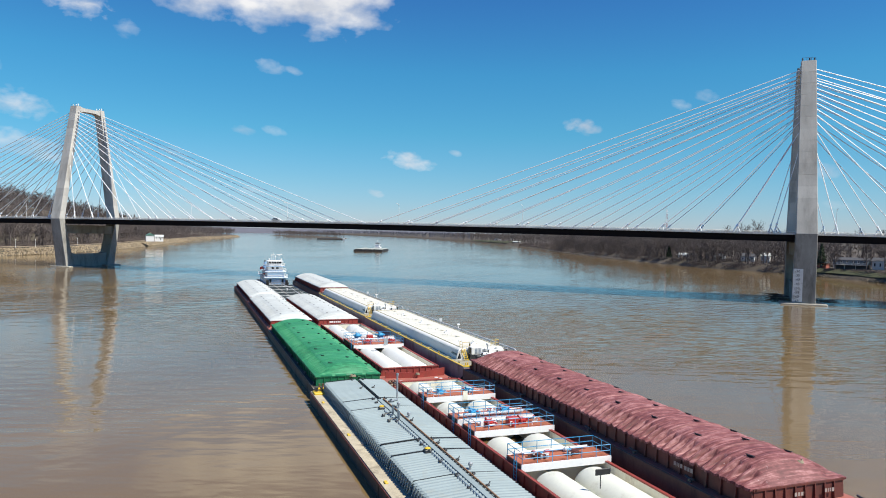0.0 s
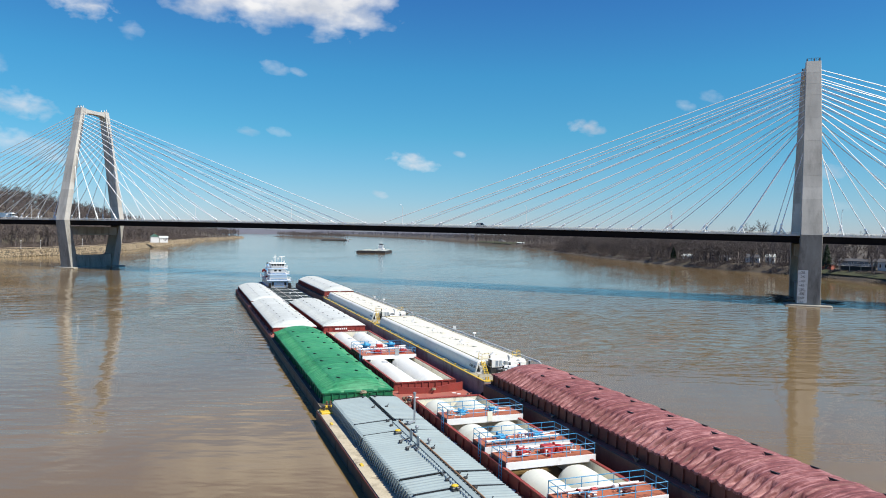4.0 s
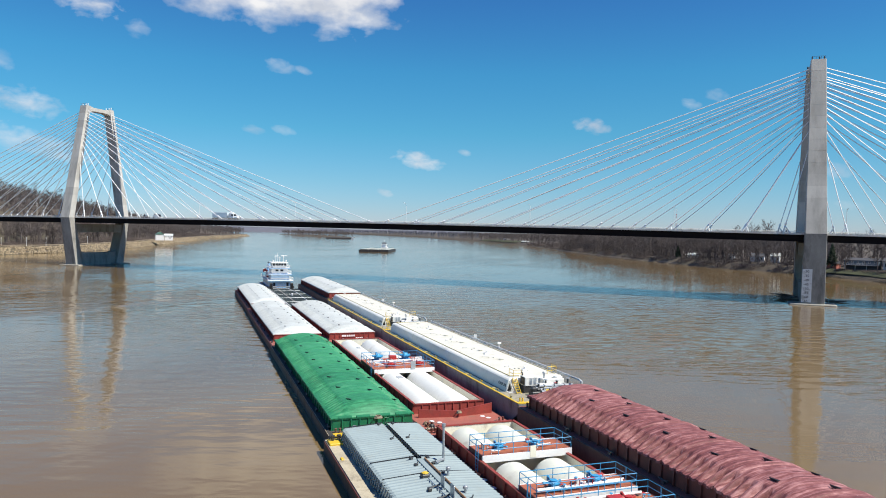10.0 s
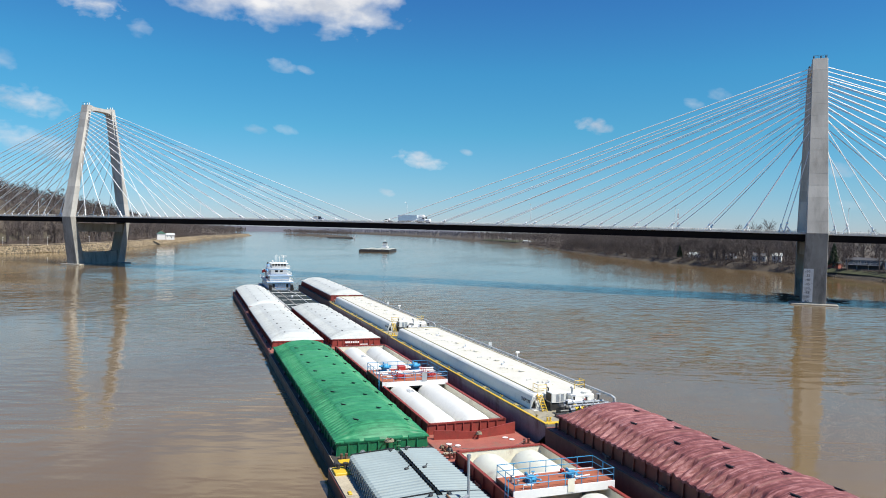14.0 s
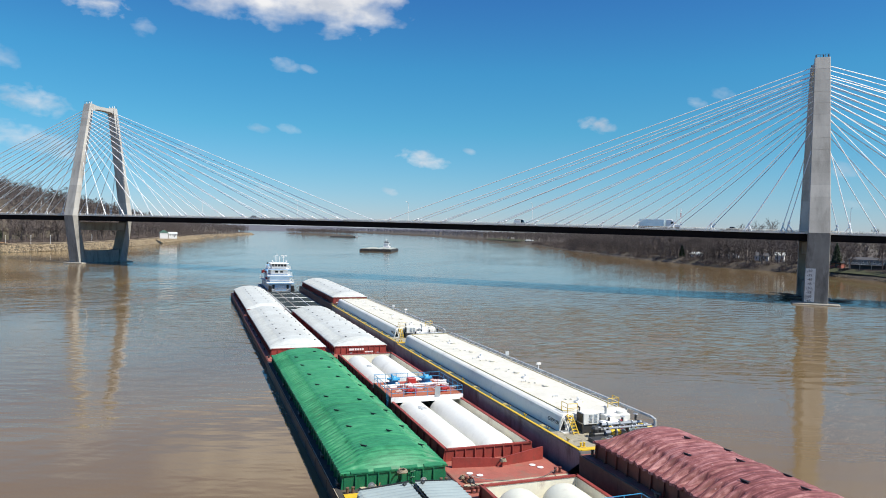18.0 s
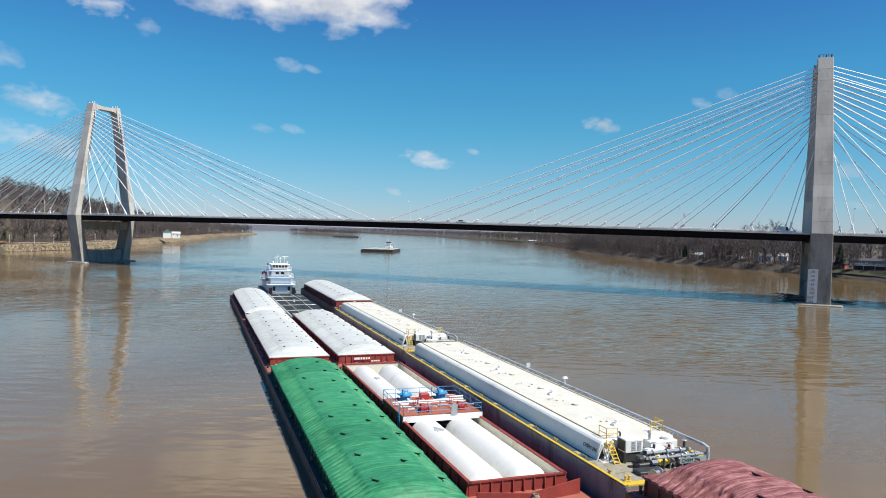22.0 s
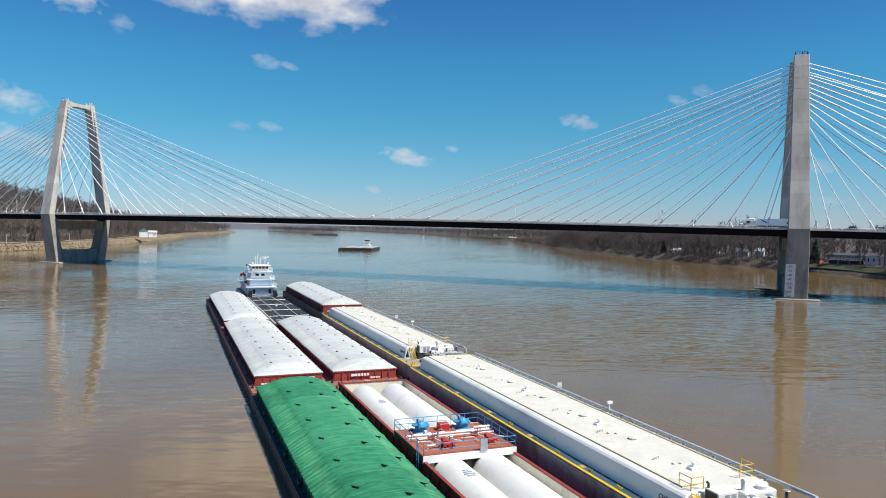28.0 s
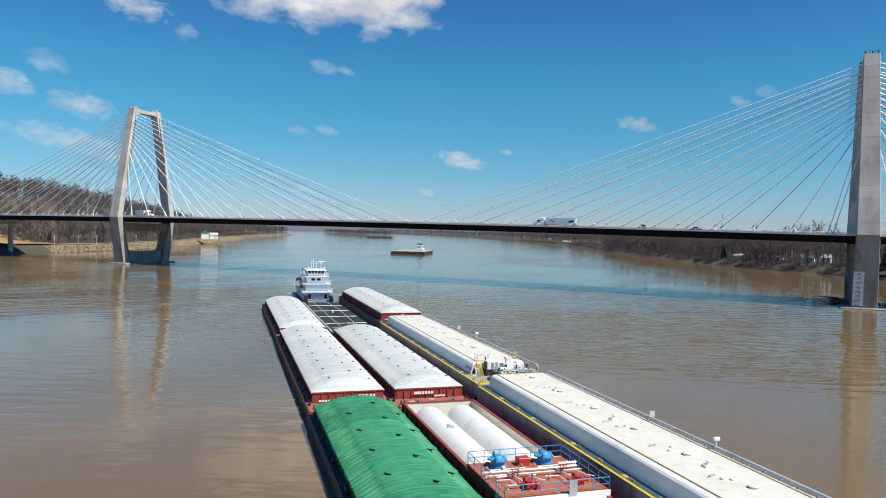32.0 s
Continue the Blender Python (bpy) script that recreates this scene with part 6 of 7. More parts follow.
def make_towboat():
    ob = afloat("towboat", "white and pale blue towboat with a tall pilothouse pushing the barges", "towboat", 3.0, 121.6)
    hw = 4.9
    part("hull", Shape().loft([[(-hw, 0, -0.6), (hw, 0, -0.6), (hw, 0, 1.5), (-hw, 0, 1.5)], [(-hw, 1.2, -1.2), (hw, 1.2, -1.2), (hw, 1.2, 1.5), (-hw, 1.2, 1.5)],
                               [(-hw, 31, -1.2), (hw, 31, -1.2), (hw, 31, 1.5), (-hw, 31, 1.5)], [(-hw + 0.6, 33.5, -0.4), (hw - 0.6, 33.5, -0.4), (hw - 0.4, 33.5, 1.5), (-hw + 0.4, 33.5, 1.5)]], True), BOAT_BLUE, ob)
    part("deck", Shape().box(-hw + 0.1, hw - 0.1, 0.1, 33.0, 1.5, 1.53), DECK_GREY, ob)
    for x in (-3.6, 3.6):
        knee = part("push_knee", Shape().box(x - 0.45, x + 0.45, -0.25, 0.9, -0.5, 3.5, 0.08), BLACK, ob, "black push knee with rubber face")
        s = Shape()
        for k in range(7):
            s.box(x - 0.5, x + 0.5, -0.35, -0.25, 0.2 + 0.45 * k, 0.5 + 0.45 * k)
        part("fender", s, TYRE, knee)
    # deck houses, one above another
    levels = [("main_house", -3.7, 3.7, 3.5, 29, 1.53, 4.1, WHITE), ("second_house", -3.3, 3.3, 5.0, 24, 4.25, 6.35, WHITE), ("third_house", -2.85, 2.85, 6.5, 16, 6.5, 8.5, WHITE)]
    for nm, xa, xb, ya, yb, za, zb, mat in levels:
        h = part(nm, Shape().box(xa, xb, ya, yb, za, zb, 0.08), mat, ob, "white deck house")
        part("blue_band", Shape().box(xa - 0.02, xb + 0.02, ya - 0.02, yb + 0.02, za + 0.0, za + 0.35), BOAT_BLUE, h, "pale blue lower band")
        if nm != "third_house":
            part("front_panel", Shape().box(xa + 0.1, xb - 0.1, ya - 0.03, ya, za + 0.75, zb - 0.35), PANEL_BLUE, h, "pale blue front panel")
        d = part("boat_deck", Shape().box(xa - 0.85, xb + 0.85, ya - 1.1, yb + 0.9, zb, zb + 0.14, 0.04), WHITE, ob)
        part("deck_edge", Shape().box(xa - 0.88, xb + 0.88, ya - 1.14, ya - 1.08, zb - 0.12, zb + 0.1), BOAT_BLUE, d, "pale blue deck edge")
        railing(d, [(xa - 0.75, yb), (xa - 0.75, ya - 1.0), (xb + 0.75, ya - 1.0), (xb + 0.75, yb)], zb + 0.14, WHITE, 1.0, step=1.3)
        for k in range(6):
            y = ya + 1.5 + (yb - ya - 3) * k / 5
            part("window", Shape().box(xa - 0.015, xa, y, y + 0.7, za + 1.05, zb - 0.45), GLASS, h)
    front = [(-1.35, -0.55), (0.35, 1.15)]
    for a, b in front:
        part("window", Shape().box(a - 0.1, b + 0.1, 6.42, 6.48, 7.35, 8.05), GLASS, ob)
    # black panels paint the dark inside of doors; the wall is not cut
    for x in (-2.6, 2.1):
        part("doorway", Shape().box(x, x + 0.8, 3.46, 3.5, 1.6, 3.5), BLACK, ob, "open dark doorway")
    for x in (-1.2, 0.2):
        part("stairs", Shape().tube([(x, 2.2, 1.55), (x + 1.0, 3.4, 4.2)], 0.05, 5).tube([(x + 0.6, 2.2, 1.55), (x + 1.6, 3.4, 4.2)], 0.05, 5), GALV, ob)
    # pilothouse: glazed all round with mullions under an overhanging roof
    s = Shape().loft([[(-2.35, 7.6, 8.64), (2.35, 7.6, 8.64), (2.35, 13, 8.64), (-2.35, 13, 8.64)], [(-2.45, 7.4, 9.35), (2.45, 7.4, 9.35), (2.45, 13.1, 9.35), (-2.45, 13.1, 9.35)]], True)
    ph = part("pilothouse", s, WHITE, ob, "white pilothouse with windows all round")
    part("glazing", Shape().loft([[(-2.38, 7.46, 9.35), (2.38, 7.46, 9.35), (2.38, 13.0, 9.35), (-2.38, 13.0, 9.35)], [(-2.55, 7.2, 10.3), (2.55, 7.2, 10.3), (2.55, 13.1, 10.3), (-2.55, 13.1, 10.3)]], True), GLASS, ph, "dark pilothouse windows")
    for k in range(6):
        x = -2.45 + 4.9 * k / 5
        part("mullion", Shape().tube([(x * 0.99, 7.42, 9.3), (x * 1.03, 7.16, 10.32)], 0.07, 4), WHITE, ph)
        y = 7.4 + 5.6 * k / 5
        part("mullion", Shape().tube([(-2.42, y, 9.3), (-2.6, y, 10.32)], 0.07, 4), WHITE, ph)
        part("mullion", Shape().tube([(2.42, y, 9.3), (2.6, y, 10.32)], 0.07, 4), WHITE, ph)
    part("roof", Shape().box(-3.1, 3.1, 6.4, 13.8, 10.3, 10.6, 0.1), WHITE, ph)
    for x, y, h in ((-1.2, 9, 2.8), (-0.4, 11, 3.2), (1.7, 9.5, 2.6), (0.6, 12, 2.2)):
        part("mast", Shape().tube([(x, y, 10.6), (x, y, 10.6 + h)], 0.07, 6).tube([(x - 0.55, y, 10.4 + h * 0.8), (x + 0.55, y, 10.4 + h * 0.8)], 0.04, 4), WHITE, ph, "white antenna mast")
    part("radar", Shape().box(0.7, 2.9, 9.4, 9.6, 12.9, 13.1, 0.05).lathe(1.7, 9.5, [(0.2, 12.6), (0.2, 12.9)], 8), WHITE, ph, "white radar scanner")
    for x in (-2.3, 2.3):
        part("search_light", Shape().lathe(x, 7.0, [(0.12, 10.6), (0.12, 10.95), (0.3, 11.0), (0.3, 11.4), (0.15, 11.5)], 10), WHITE, ph)
    for x in (-2.6, 2.6):
        st = part("funnel", Shape().lathe(x, 20.5, [(0.7, 6.5), (0.62, 9.0), (0.66, 9.4), (0.5, 9.5)], 14), BOAT_BLUE, ob, "pale blue funnel")
        part("exhaust", Shape().tube([(x, 20.5, 9.4), (x, 20.8, 10.2)], 0.22, 8), BLACK, st)
    part("flag", Shape().add([(-4.3 - 0.26 * k, 12 + 0.2 * k + 0.12 * math.sin(k * 1.9), z - 0.12 * k) for z in (7.2, 8.2) for k in range(5)] + [(-4.3 - 0.26 * k, 12.03 + 0.2 * k + 0.12 * math.sin(k * 1.9), z - 0.12 * k) for z in (7.2, 8.2) for k in range(5)],
                             [(k, k + 1, k + 6, k + 5) for k in range(4)] + [(k + 15, k + 16, k + 11, k + 10) for k in range(4)]), RED_BRIGHT, ob, "red and white flag at the side rail")
    part("flag_staff", Shape().tube([(-4.3, 12, 6.4), (-4.3, 12, 8.5)], 0.05, 5), WHITE, ob)
    part("life_raft", Shape().tube([(-4.0, 9.0, 5.2), (-4.0, 10.4, 5.2)], 0.42, 10), RED_BRIGHT, ob, "red life raft canister")
    part("life_raft", Shape().tube([(-4.0, 11.2, 7.3), (-4.0, 12.4, 7.3)], 0.4, 10), RED_BRIGHT, ob, "red life raft canister")
    for x in (-4.2, 4.2):
        part("bitt", shared("bitt", BITT, STEEL_DARK), STEEL_DARK, ob, at=pose(x, 2.0, 1.52))
    part("winch", shared("hand_winch", WINCH, GALV), GALV, ob, at=pose(-2.4, 1.9, 1.53))
    part("winch", shared("hand_winch", WINCH, GALV), GALV, ob, at=pose(2.4, 1.9, 1.53))


make_towboat()


# distance haze is put into this colour, a blue-grey in place of bark brown
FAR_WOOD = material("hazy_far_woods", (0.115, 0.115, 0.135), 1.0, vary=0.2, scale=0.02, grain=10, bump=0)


# ---- the far tow and a moored barge ----
def far_pose(t):
    k = t / 31.5
    return pose(-396.4 + 54.3 * k, 400.9 - 118.5 * k, 0, 0, 0, 19.0)


FAR_COVER = material("weathered_grey_green_cover", (0.36, 0.38, 0.33), 0.7, vary=0.25, scale=0.3, bump=0)


def far_barge(label, w=10.6, l=59.0):
    ob = thing("far_barge", label, "barge", "barges of the far tow")
    part("hull", Shape().box(0, w, 0, l, -0.8, 2.1, 0.1), HULL_BLACK, ob)
    part("coaming", Shape().box(0.9, w - 0.9, 2.5, l - 1.5, 2.1, 2.7), STEEL_DARK, ob)
    rows = []
    for k in range(9):
        u = -1 + k / 4
        rows.append((w / 2 + u * (w / 2 - 0.7), (1 - u * u) * 0.6))
    s = Shape().loft([[(x0, yy, 2.7 + z * f) for x0, z in rows] + [(w - 0.7, yy, 2.6), (0.7, yy, 2.6)] for yy, f in ((2.2, 0.3), (4.5, 1), (l - 4, 1), (l - 1.2, 0.3))], True)
    part("hatch_cover", s, FAR_COVER, ob)
    return ob


for i in range(3):
    ob = far_barge("distant black-hulled barge under pale covers")
    m = pose((i - 1.5) * 10.75, 0, 0)
    MOVERS.append((ob, [(t, far_pose(t) @ m) for t in (0, 8, 16, 24, 32)]))


def small_towboat():
    ob = thing("far_towboat", "distant small white towboat with dark pilothouse windows", "towboat")
    part("hull", Shape().box(-4.5, 4.5, 0, 24, -0.8, 1.8, 0.2), HULL_BLACK, ob)
    part("main_house", Shape().box(-3.2, 3.2, 3, 18, 1.8, 4.2, 0.1), WHITE, ob)
    part("upper_house", Shape().box(-2.4, 2.4, 4, 11, 4.2, 6.9, 0.1), WHITE, ob)
    part("deck_band", Shape().box(-3.0, 3.0, 3.2, 12, 6.9, 7.4, 0.1), WHITE, ob)
    part("windows", Shape().box(-2.3, 2.3, 4.9, 9.6, 8.2, 9.3, 0.1), GLASS, ob)
    part("pilothouse", Shape().box(-2.4, 2.4, 4.8, 9.8, 7.4, 8.2, 0.1), GALV, ob)
    part("roof", Shape().box(-2.5, 2.5, 4.6, 10.0, 9.3, 9.5, 0.1), GALV, ob)
    part("mast", Shape().tube([(0, 7, 9.6), (0, 7, 12.5)], 0.12, 5).tube([(-1, 7, 11.6), (1, 7, 11.6)], 0.08, 4), WHITE, ob)
    return ob


boat = small_towboat()
MOVERS.append((boat, [(t, far_pose(t) @ pose(1.5, 60.5, 0)) for t in (0, 8, 16, 24, 32)]))
moored = thing("moored_barge", "low dark barge moored off the wooded island", "barge", at=pose(-938, 1224, 0, 0, 0, 33))
part("hull", Shape().box(-34, 30, -5, 5, -0.8, 2.2, 0.2), HULL_BLACK, moored)
part("cargo_rim", Shape().box(-32, 28, -4, 4, 2.2, 3.4, 0.3), STEEL_DARK, moored)
part("deck_house", Shape().box(30, 36, -3, 3, -0.8, 3.6, 0.3), GALV, moored, "small grey deck house at its end")
part("pilothouse", Shape().box(32, 35, -1.5, 1.5, 3.6, 5.4, 0.2), GALV, moored)


# ---- traffic on the bridge ----
def wheels(ob, places, r=0.5, wide=0.3):
    for x, y in places:
        wheel = part("wheel", Shape().add([(x + r * math.cos(a), y + d, r + r * math.sin(a)) for d in (-wide / 2, wide / 2) for a in [math.tau * k / 14 for k in range(14)]],
                                          [tuple(range(14)), tuple(range(14, 28))[::-1]] + [(k, 14 + k, 14 + (k + 1) % 14, (k + 1) % 14) for k in range(14)]), TYRE, ob)
        part("rim", Shape().box(x - r * 0.5, x + r * 0.5, y - wide / 2 - 0.02, y + wide / 2 + 0.02, r * 0.5, r * 1.5, 0.1), GALV, wheel)


# pale blue: the sky's reflection is tinted into the skin's colour
TRAILER = material("pale_blue_trailer_skin", (0.80, 0.86, 0.88), 0.35, metal=0.35, vary=0.06, scale=1.0, bump=0.03)
CAR_DARK = material("dark_blue_car_paint", (0.03, 0.045, 0.07), 0.25, vary=0.1, scale=1.0, bump=0)
CAR_GREY = material("silver_car_paint", (0.35, 0.36, 0.37), 0.25, metal=0.5, vary=0.1, scale=1.0, bump=0)
LAMP_RED = material("red_tail_lamp", (0.35, 0.02, 0.02), 0.3, vary=0.1, scale=2.0, bump=0)


def semi_truck(label, cab_mat, long=14.0):
    """A tractor and trailer that faces +x, its nose at x = 0."""
    ob = thing("semi_truck", label, "truck")
    part("hood", Shape().box(-2.3, 0, -1.0, 1.0, 0.9, 1.9, 0.25), cab_mat, ob)
    cab = part("cab", Shape().box(-5.6, -2.2, -1.2, 1.2, 0.9, 3.3, 0.2), cab_mat, ob)
    part("windscreen", Shape().box(-2.22, -2.15, -1.0, 1.0, 2.1, 3.0), GLASS, cab)
    part("fairing", Shape().box(-5.5, -3.0, -1.1, 1.1, 3.3, 3.9, 0.3), cab_mat, cab)
    for y in (-1.22, 1.22):
        part("side_window", Shape().box(-3.6, -2.6, y - 0.02, y + 0.02, 2.1, 2.9), GLASS, cab)
    part("trailer", Shape().box(-6.2 - long, -6.2, -1.28, 1.28, 1.15, 3.8, 0.06), TRAILER, ob, "pale blue box trailer")
    part("chassis", Shape().box(-6.0 - long, -0.4, -0.5, 0.5, 0.6, 1.15), STEEL_DARK, ob)
    wheels(ob, [(x, y) for x in (-1.2, -4.6, -5.8, -4.6 - long, -5.9 - long) for y in (-1.05, 1.05)])
    for y in (-1.0, 1.0):
        part("tail_lamp", Shape().box(-6.24 - long, -6.2 - long, y - 0.12, y + 0.12, 1.2, 1.4), LAMP_RED, ob)
    return ob


def car(label, paint, tall=1.5, long=4.6, boxy=False):
    ob = thing("car", label, "car")
    s = Shape().loft([[(-long, y * 0.9, 0.35) for y in (-0.9, 0.9)] + [(-long, y * 0.9, 0.95) for y in (0.9, -0.9)], [(-long + 0.4, -0.9, 0.3), (-long + 0.4, 0.9, 0.3), (-long + 0.4, 0.9, 1.0), (-long + 0.4, -0.9, 1.0)],
                      [(-1.2, -0.9, 0.3), (-1.2, 0.9, 0.3), (-1.2, 0.9, 0.98), (-1.2, -0.9, 0.98)], [(0, -0.75, 0.4), (0, 0.75, 0.4), (0, 0.75, 0.75), (0, -0.75, 0.75)]], True)
    part("body", s, paint, ob)
    back = -long + (0.3 if boxy else 0.9)
    part("cabin", Shape().frustum((back, -1.3, -0.85, 0.85), 0.97, (back + 0.4, -2.0, -0.7, 0.7), tall), GLASS, ob, "dark glazed cabin")
    if boxy:
        part("upper_body", Shape().box(back + 0.05, -2.6, -0.9, 0.9, 0.95, tall - 0.25, 0.08), paint, ob)
    part("roof", Shape().box(back + 0.35, -1.95, -0.72, 0.72, tall - 0.02, tall + 0.05, 0.04), paint, ob)
    wheels(ob, [(x, y) for x in (-0.9, -long + 0.9) for y in (-0.82, 0.82)], 0.33, 0.22)
    for y in (-0.6, 0.6):
        part("tail_lamp", Shape().box(-long - 0.02, -long + 0.02, y - 0.15, y + 0.15, 0.7, 0.85), LAMP_RED, ob)
        part("headlight", Shape().box(-0.03, 0.02, y - 0.15, y + 0.15, 0.55, 0.7), GLASS, ob)
    return ob


def drive(ob, lane, marks):
    """Keys a vehicle along the bridge: marks of (seconds, x of its nose)."""
    ahead = 1 if marks[-1][1] > marks[0][1] else -1
    rows = []
    for (ta, xa), (tb, xb) in zip(marks, marks[1:]):
        n = max(1, int((tb - ta) / 2))
        for k in range(n):
            t = ta + (tb - ta) * k / n
            rows.append((t, xa + (xb - xa) * k / n))
    rows.append(marks[-1])
    MOVERS.append((ob, [(t, pose(x, lane, deck_z(x) + 0.32, 0, 0, 0 if ahead > 0 else 180)) for t, x in rows]))


hauler = semi_truck("white semi-trailer truck with dark blue trailer markings", WHITE, 13.5)
for sy in (-1.3, 1.28):
    part("trailer_marking", Shape().box(-19.0, -16.6, sy, sy + 0.02, 1.9, 2.7), CAR_DARK, hauler, "dark blue block marking")
    part("trailer_marking", Shape().add([(-10.6, sy + d, 1.9) for d in (0, 0.02)] + [(-9.9, sy + d, 1.9) for d in (0, 0.02)] + [(-7.9, sy + d, 3.4) for d in (0, 0.02)] + [(-7.3, sy + d, 3.4) for d in (0, 0.02)],
                                        [(0, 2, 6, 4), (1, 5, 7, 3), (0, 1, 3, 2), (2, 3, 7, 6), (6, 7, 5, 4), (4, 5, 1, 0)]), CAR_DARK, hauler, "slanting dark blue stripe")
drive(hauler, 5.2, [(0, 737), (32, -126.5)])
drive(semi_truck("white semi-trailer truck with a pale silver trailer", WHITE, 9.6), -5.2, [(0, -527.6), (32, 327.0)])
drive(car("white camper van on the bridge", WHITE, 2.4, 6.0, True), -4.8, [(0, -564.7), (32, 245)])
drive(car("dark sedan car on the bridge", CAR_DARK), -8.2, [(0, -682.5), (32, 485.5)])
drive(car("silver car on the bridge", CAR_GREY), -5.0, [(0, -754), (32, 142)])
drive(car("dark car on the bridge", CAR_DARK, 1.75, boxy=True), 8.0, [(0, 717), (32, -82)])
drive(car("dark blue car on the bridge", CAR_DARK), 4.4, [(0, 762), (32, -60)])
drive(car("silver van on the bridge", CAR_GREY, 1.9, 5.0, True), -5.0, [(0, -230), (32, 610)])
drive(semi_truck("white box truck passing the bridge tower", WHITE, 7.0), -5.0, [(0, -720), (26, -515), (32, -352)])


def lamp_post(x, side):
    ob = thing("street_lamp", "tall white bridge lamp with a single arm", "street lamp", "lamps on the bridge", at=pose(x, side * (DECK_HALF - 0.5), deck_z(x) + 0.9))
    part("pole", Shape().tube([(0, 0, 0), (0, 0, 7.0), (0, 0, 8.6), (0, -side * 0.5, 9.4), (0, -side * 2.2, 9.8)], 0.11, 6, 0.7), WHITE, ob)
    part("lamp_head", Shape().box(-0.18, 0.18, -0.5, 0.5, -0.12, 0.08, 0.04), WHITE, ob, at=pose(0, -side * 2.6, 9.8))
    part("base_block", Shape().box(-0.3, 0.3, -0.3, 0.3, -0.2, 0.25, 0.05), BARRIER, ob)


for x in (-493, -436, -380, -305, -241, -176, -113, -50, 14, 78):
    lamp_post(x, 1)


# ---- the pier on the left shore ----
def make_pier(x, y_half, top):
    ob = thing("bridge_pier", "concrete bridge pier with a wide cap on the shore", "bridge pier", at=pose(x, 0, 0))
    for y in (-y_half, y_half):
        part("column", Shape().lathe(0, y, [(1.6, -1), (1.6, top - 3.6), (1.9, top - 3.2), (2.0, top - 2.6)], 18), CONCRETE, ob)
    part("cap", Shape().loft([[(-1.7, yy, top - 2.6 + dz), (1.7, yy, top - 2.6 + dz), (1.7, yy, top - 0.3), (-1.7, yy, top - 0.3)] for yy, dz in ((-15.6, 1.1), (-9, 0), (9, 0), (15.6, 1.1))], True), CONCRETE, ob)
    for y in (-14.5, 0, 14.5):
        part("bearing", Shape().box(-0.5, 0.5, y - 0.5, y + 0.5, top - 0.3, top + 0.05), STEEL_DARK, ob)


make_pier(-503, 8.0, deck_z(-503) - 2.75)
make_pier(140, 8.0, deck_z(140) - 2.75)
make_pier(-640, 8.0, deck_z(-640) - 2.75)
ROCK_DARK = material("dark_wet_rubble", (0.085, 0.078, 0.068), 0.9, vary=0.45, scale=0.4, grain=9, bump=0.6)
mound, rows = Shape(), []
for k in range(9):
    q = k / 8
    rows.append([(-514 + (16 * (1 - q) + 4) * math.cos(a) * (1 + 0.3 * noise.noise((math.cos(a) * 3, math.sin(a) * 3, q * 2))), -6 + (26 * (1 - q) + 6) * math.sin(a), -1 + 6.6 * q ** 0.75 + 0.9 * noise.noise((a * 4, q * 9, 1))) for a in [math.tau * i / 40 for i in range(40)]])
solid("rock_mound", mound.loft(rows, True), ROCK_DARK, "dark stone mound round the foot of the pier", "mound")

# driftwood against the tower
rnd = random.Random(5)
drift = thing("driftwood_pile", "tangle of dark drift logs caught at the tower's foot", "driftwood", at=pose(-7.5, 9, 0))
for k in range(22):
    a, d = rnd.uniform(0, math.tau), rnd.uniform(0, 2.6)
    x, y, h, l = 1.3 * d * math.cos(a), d * math.sin(a), rnd.uniform(0, 1.5), rnd.uniform(2, 5.5)
    b = rnd.uniform(-0.5, 0.5) + (math.pi if k % 2 else 0)
    part("log", Shape().tube([(x, y, h), (x + l * 0.5 * math.cos(b), y + l * 0.5 * math.sin(b), h + rnd.uniform(-0.2, 0.7)), (x + l * math.cos(b), y + l * math.sin(b), h + rnd.uniform(-0.6, 0.8))], rnd.uniform(0.12, 0.3), 6, 0.4), BARK, drift)
drift = thing("driftwood_pile", "dark drift logs and sticks afloat beside the tower", "driftwood", at=pose(8, 4, 0))
for k in range(12):
    a, d = rnd.uniform(0, math.tau), rnd.uniform(0, 2.5)
    x, y, l, b = d * math.cos(a), d * math.sin(a), rnd.uniform(2, 6), rnd.uniform(-0.6, 0.6)
    part("log", Shape().tube([(x, y, 0.1), (x + l * 0.5 * math.cos(b), y + l * 0.5 * math.sin(b), 0.5), (x + l * math.cos(b), y + l * math.sin(b), 0.2)], rnd.uniform(0.1, 0.22), 6, 0.4), BARK, drift)


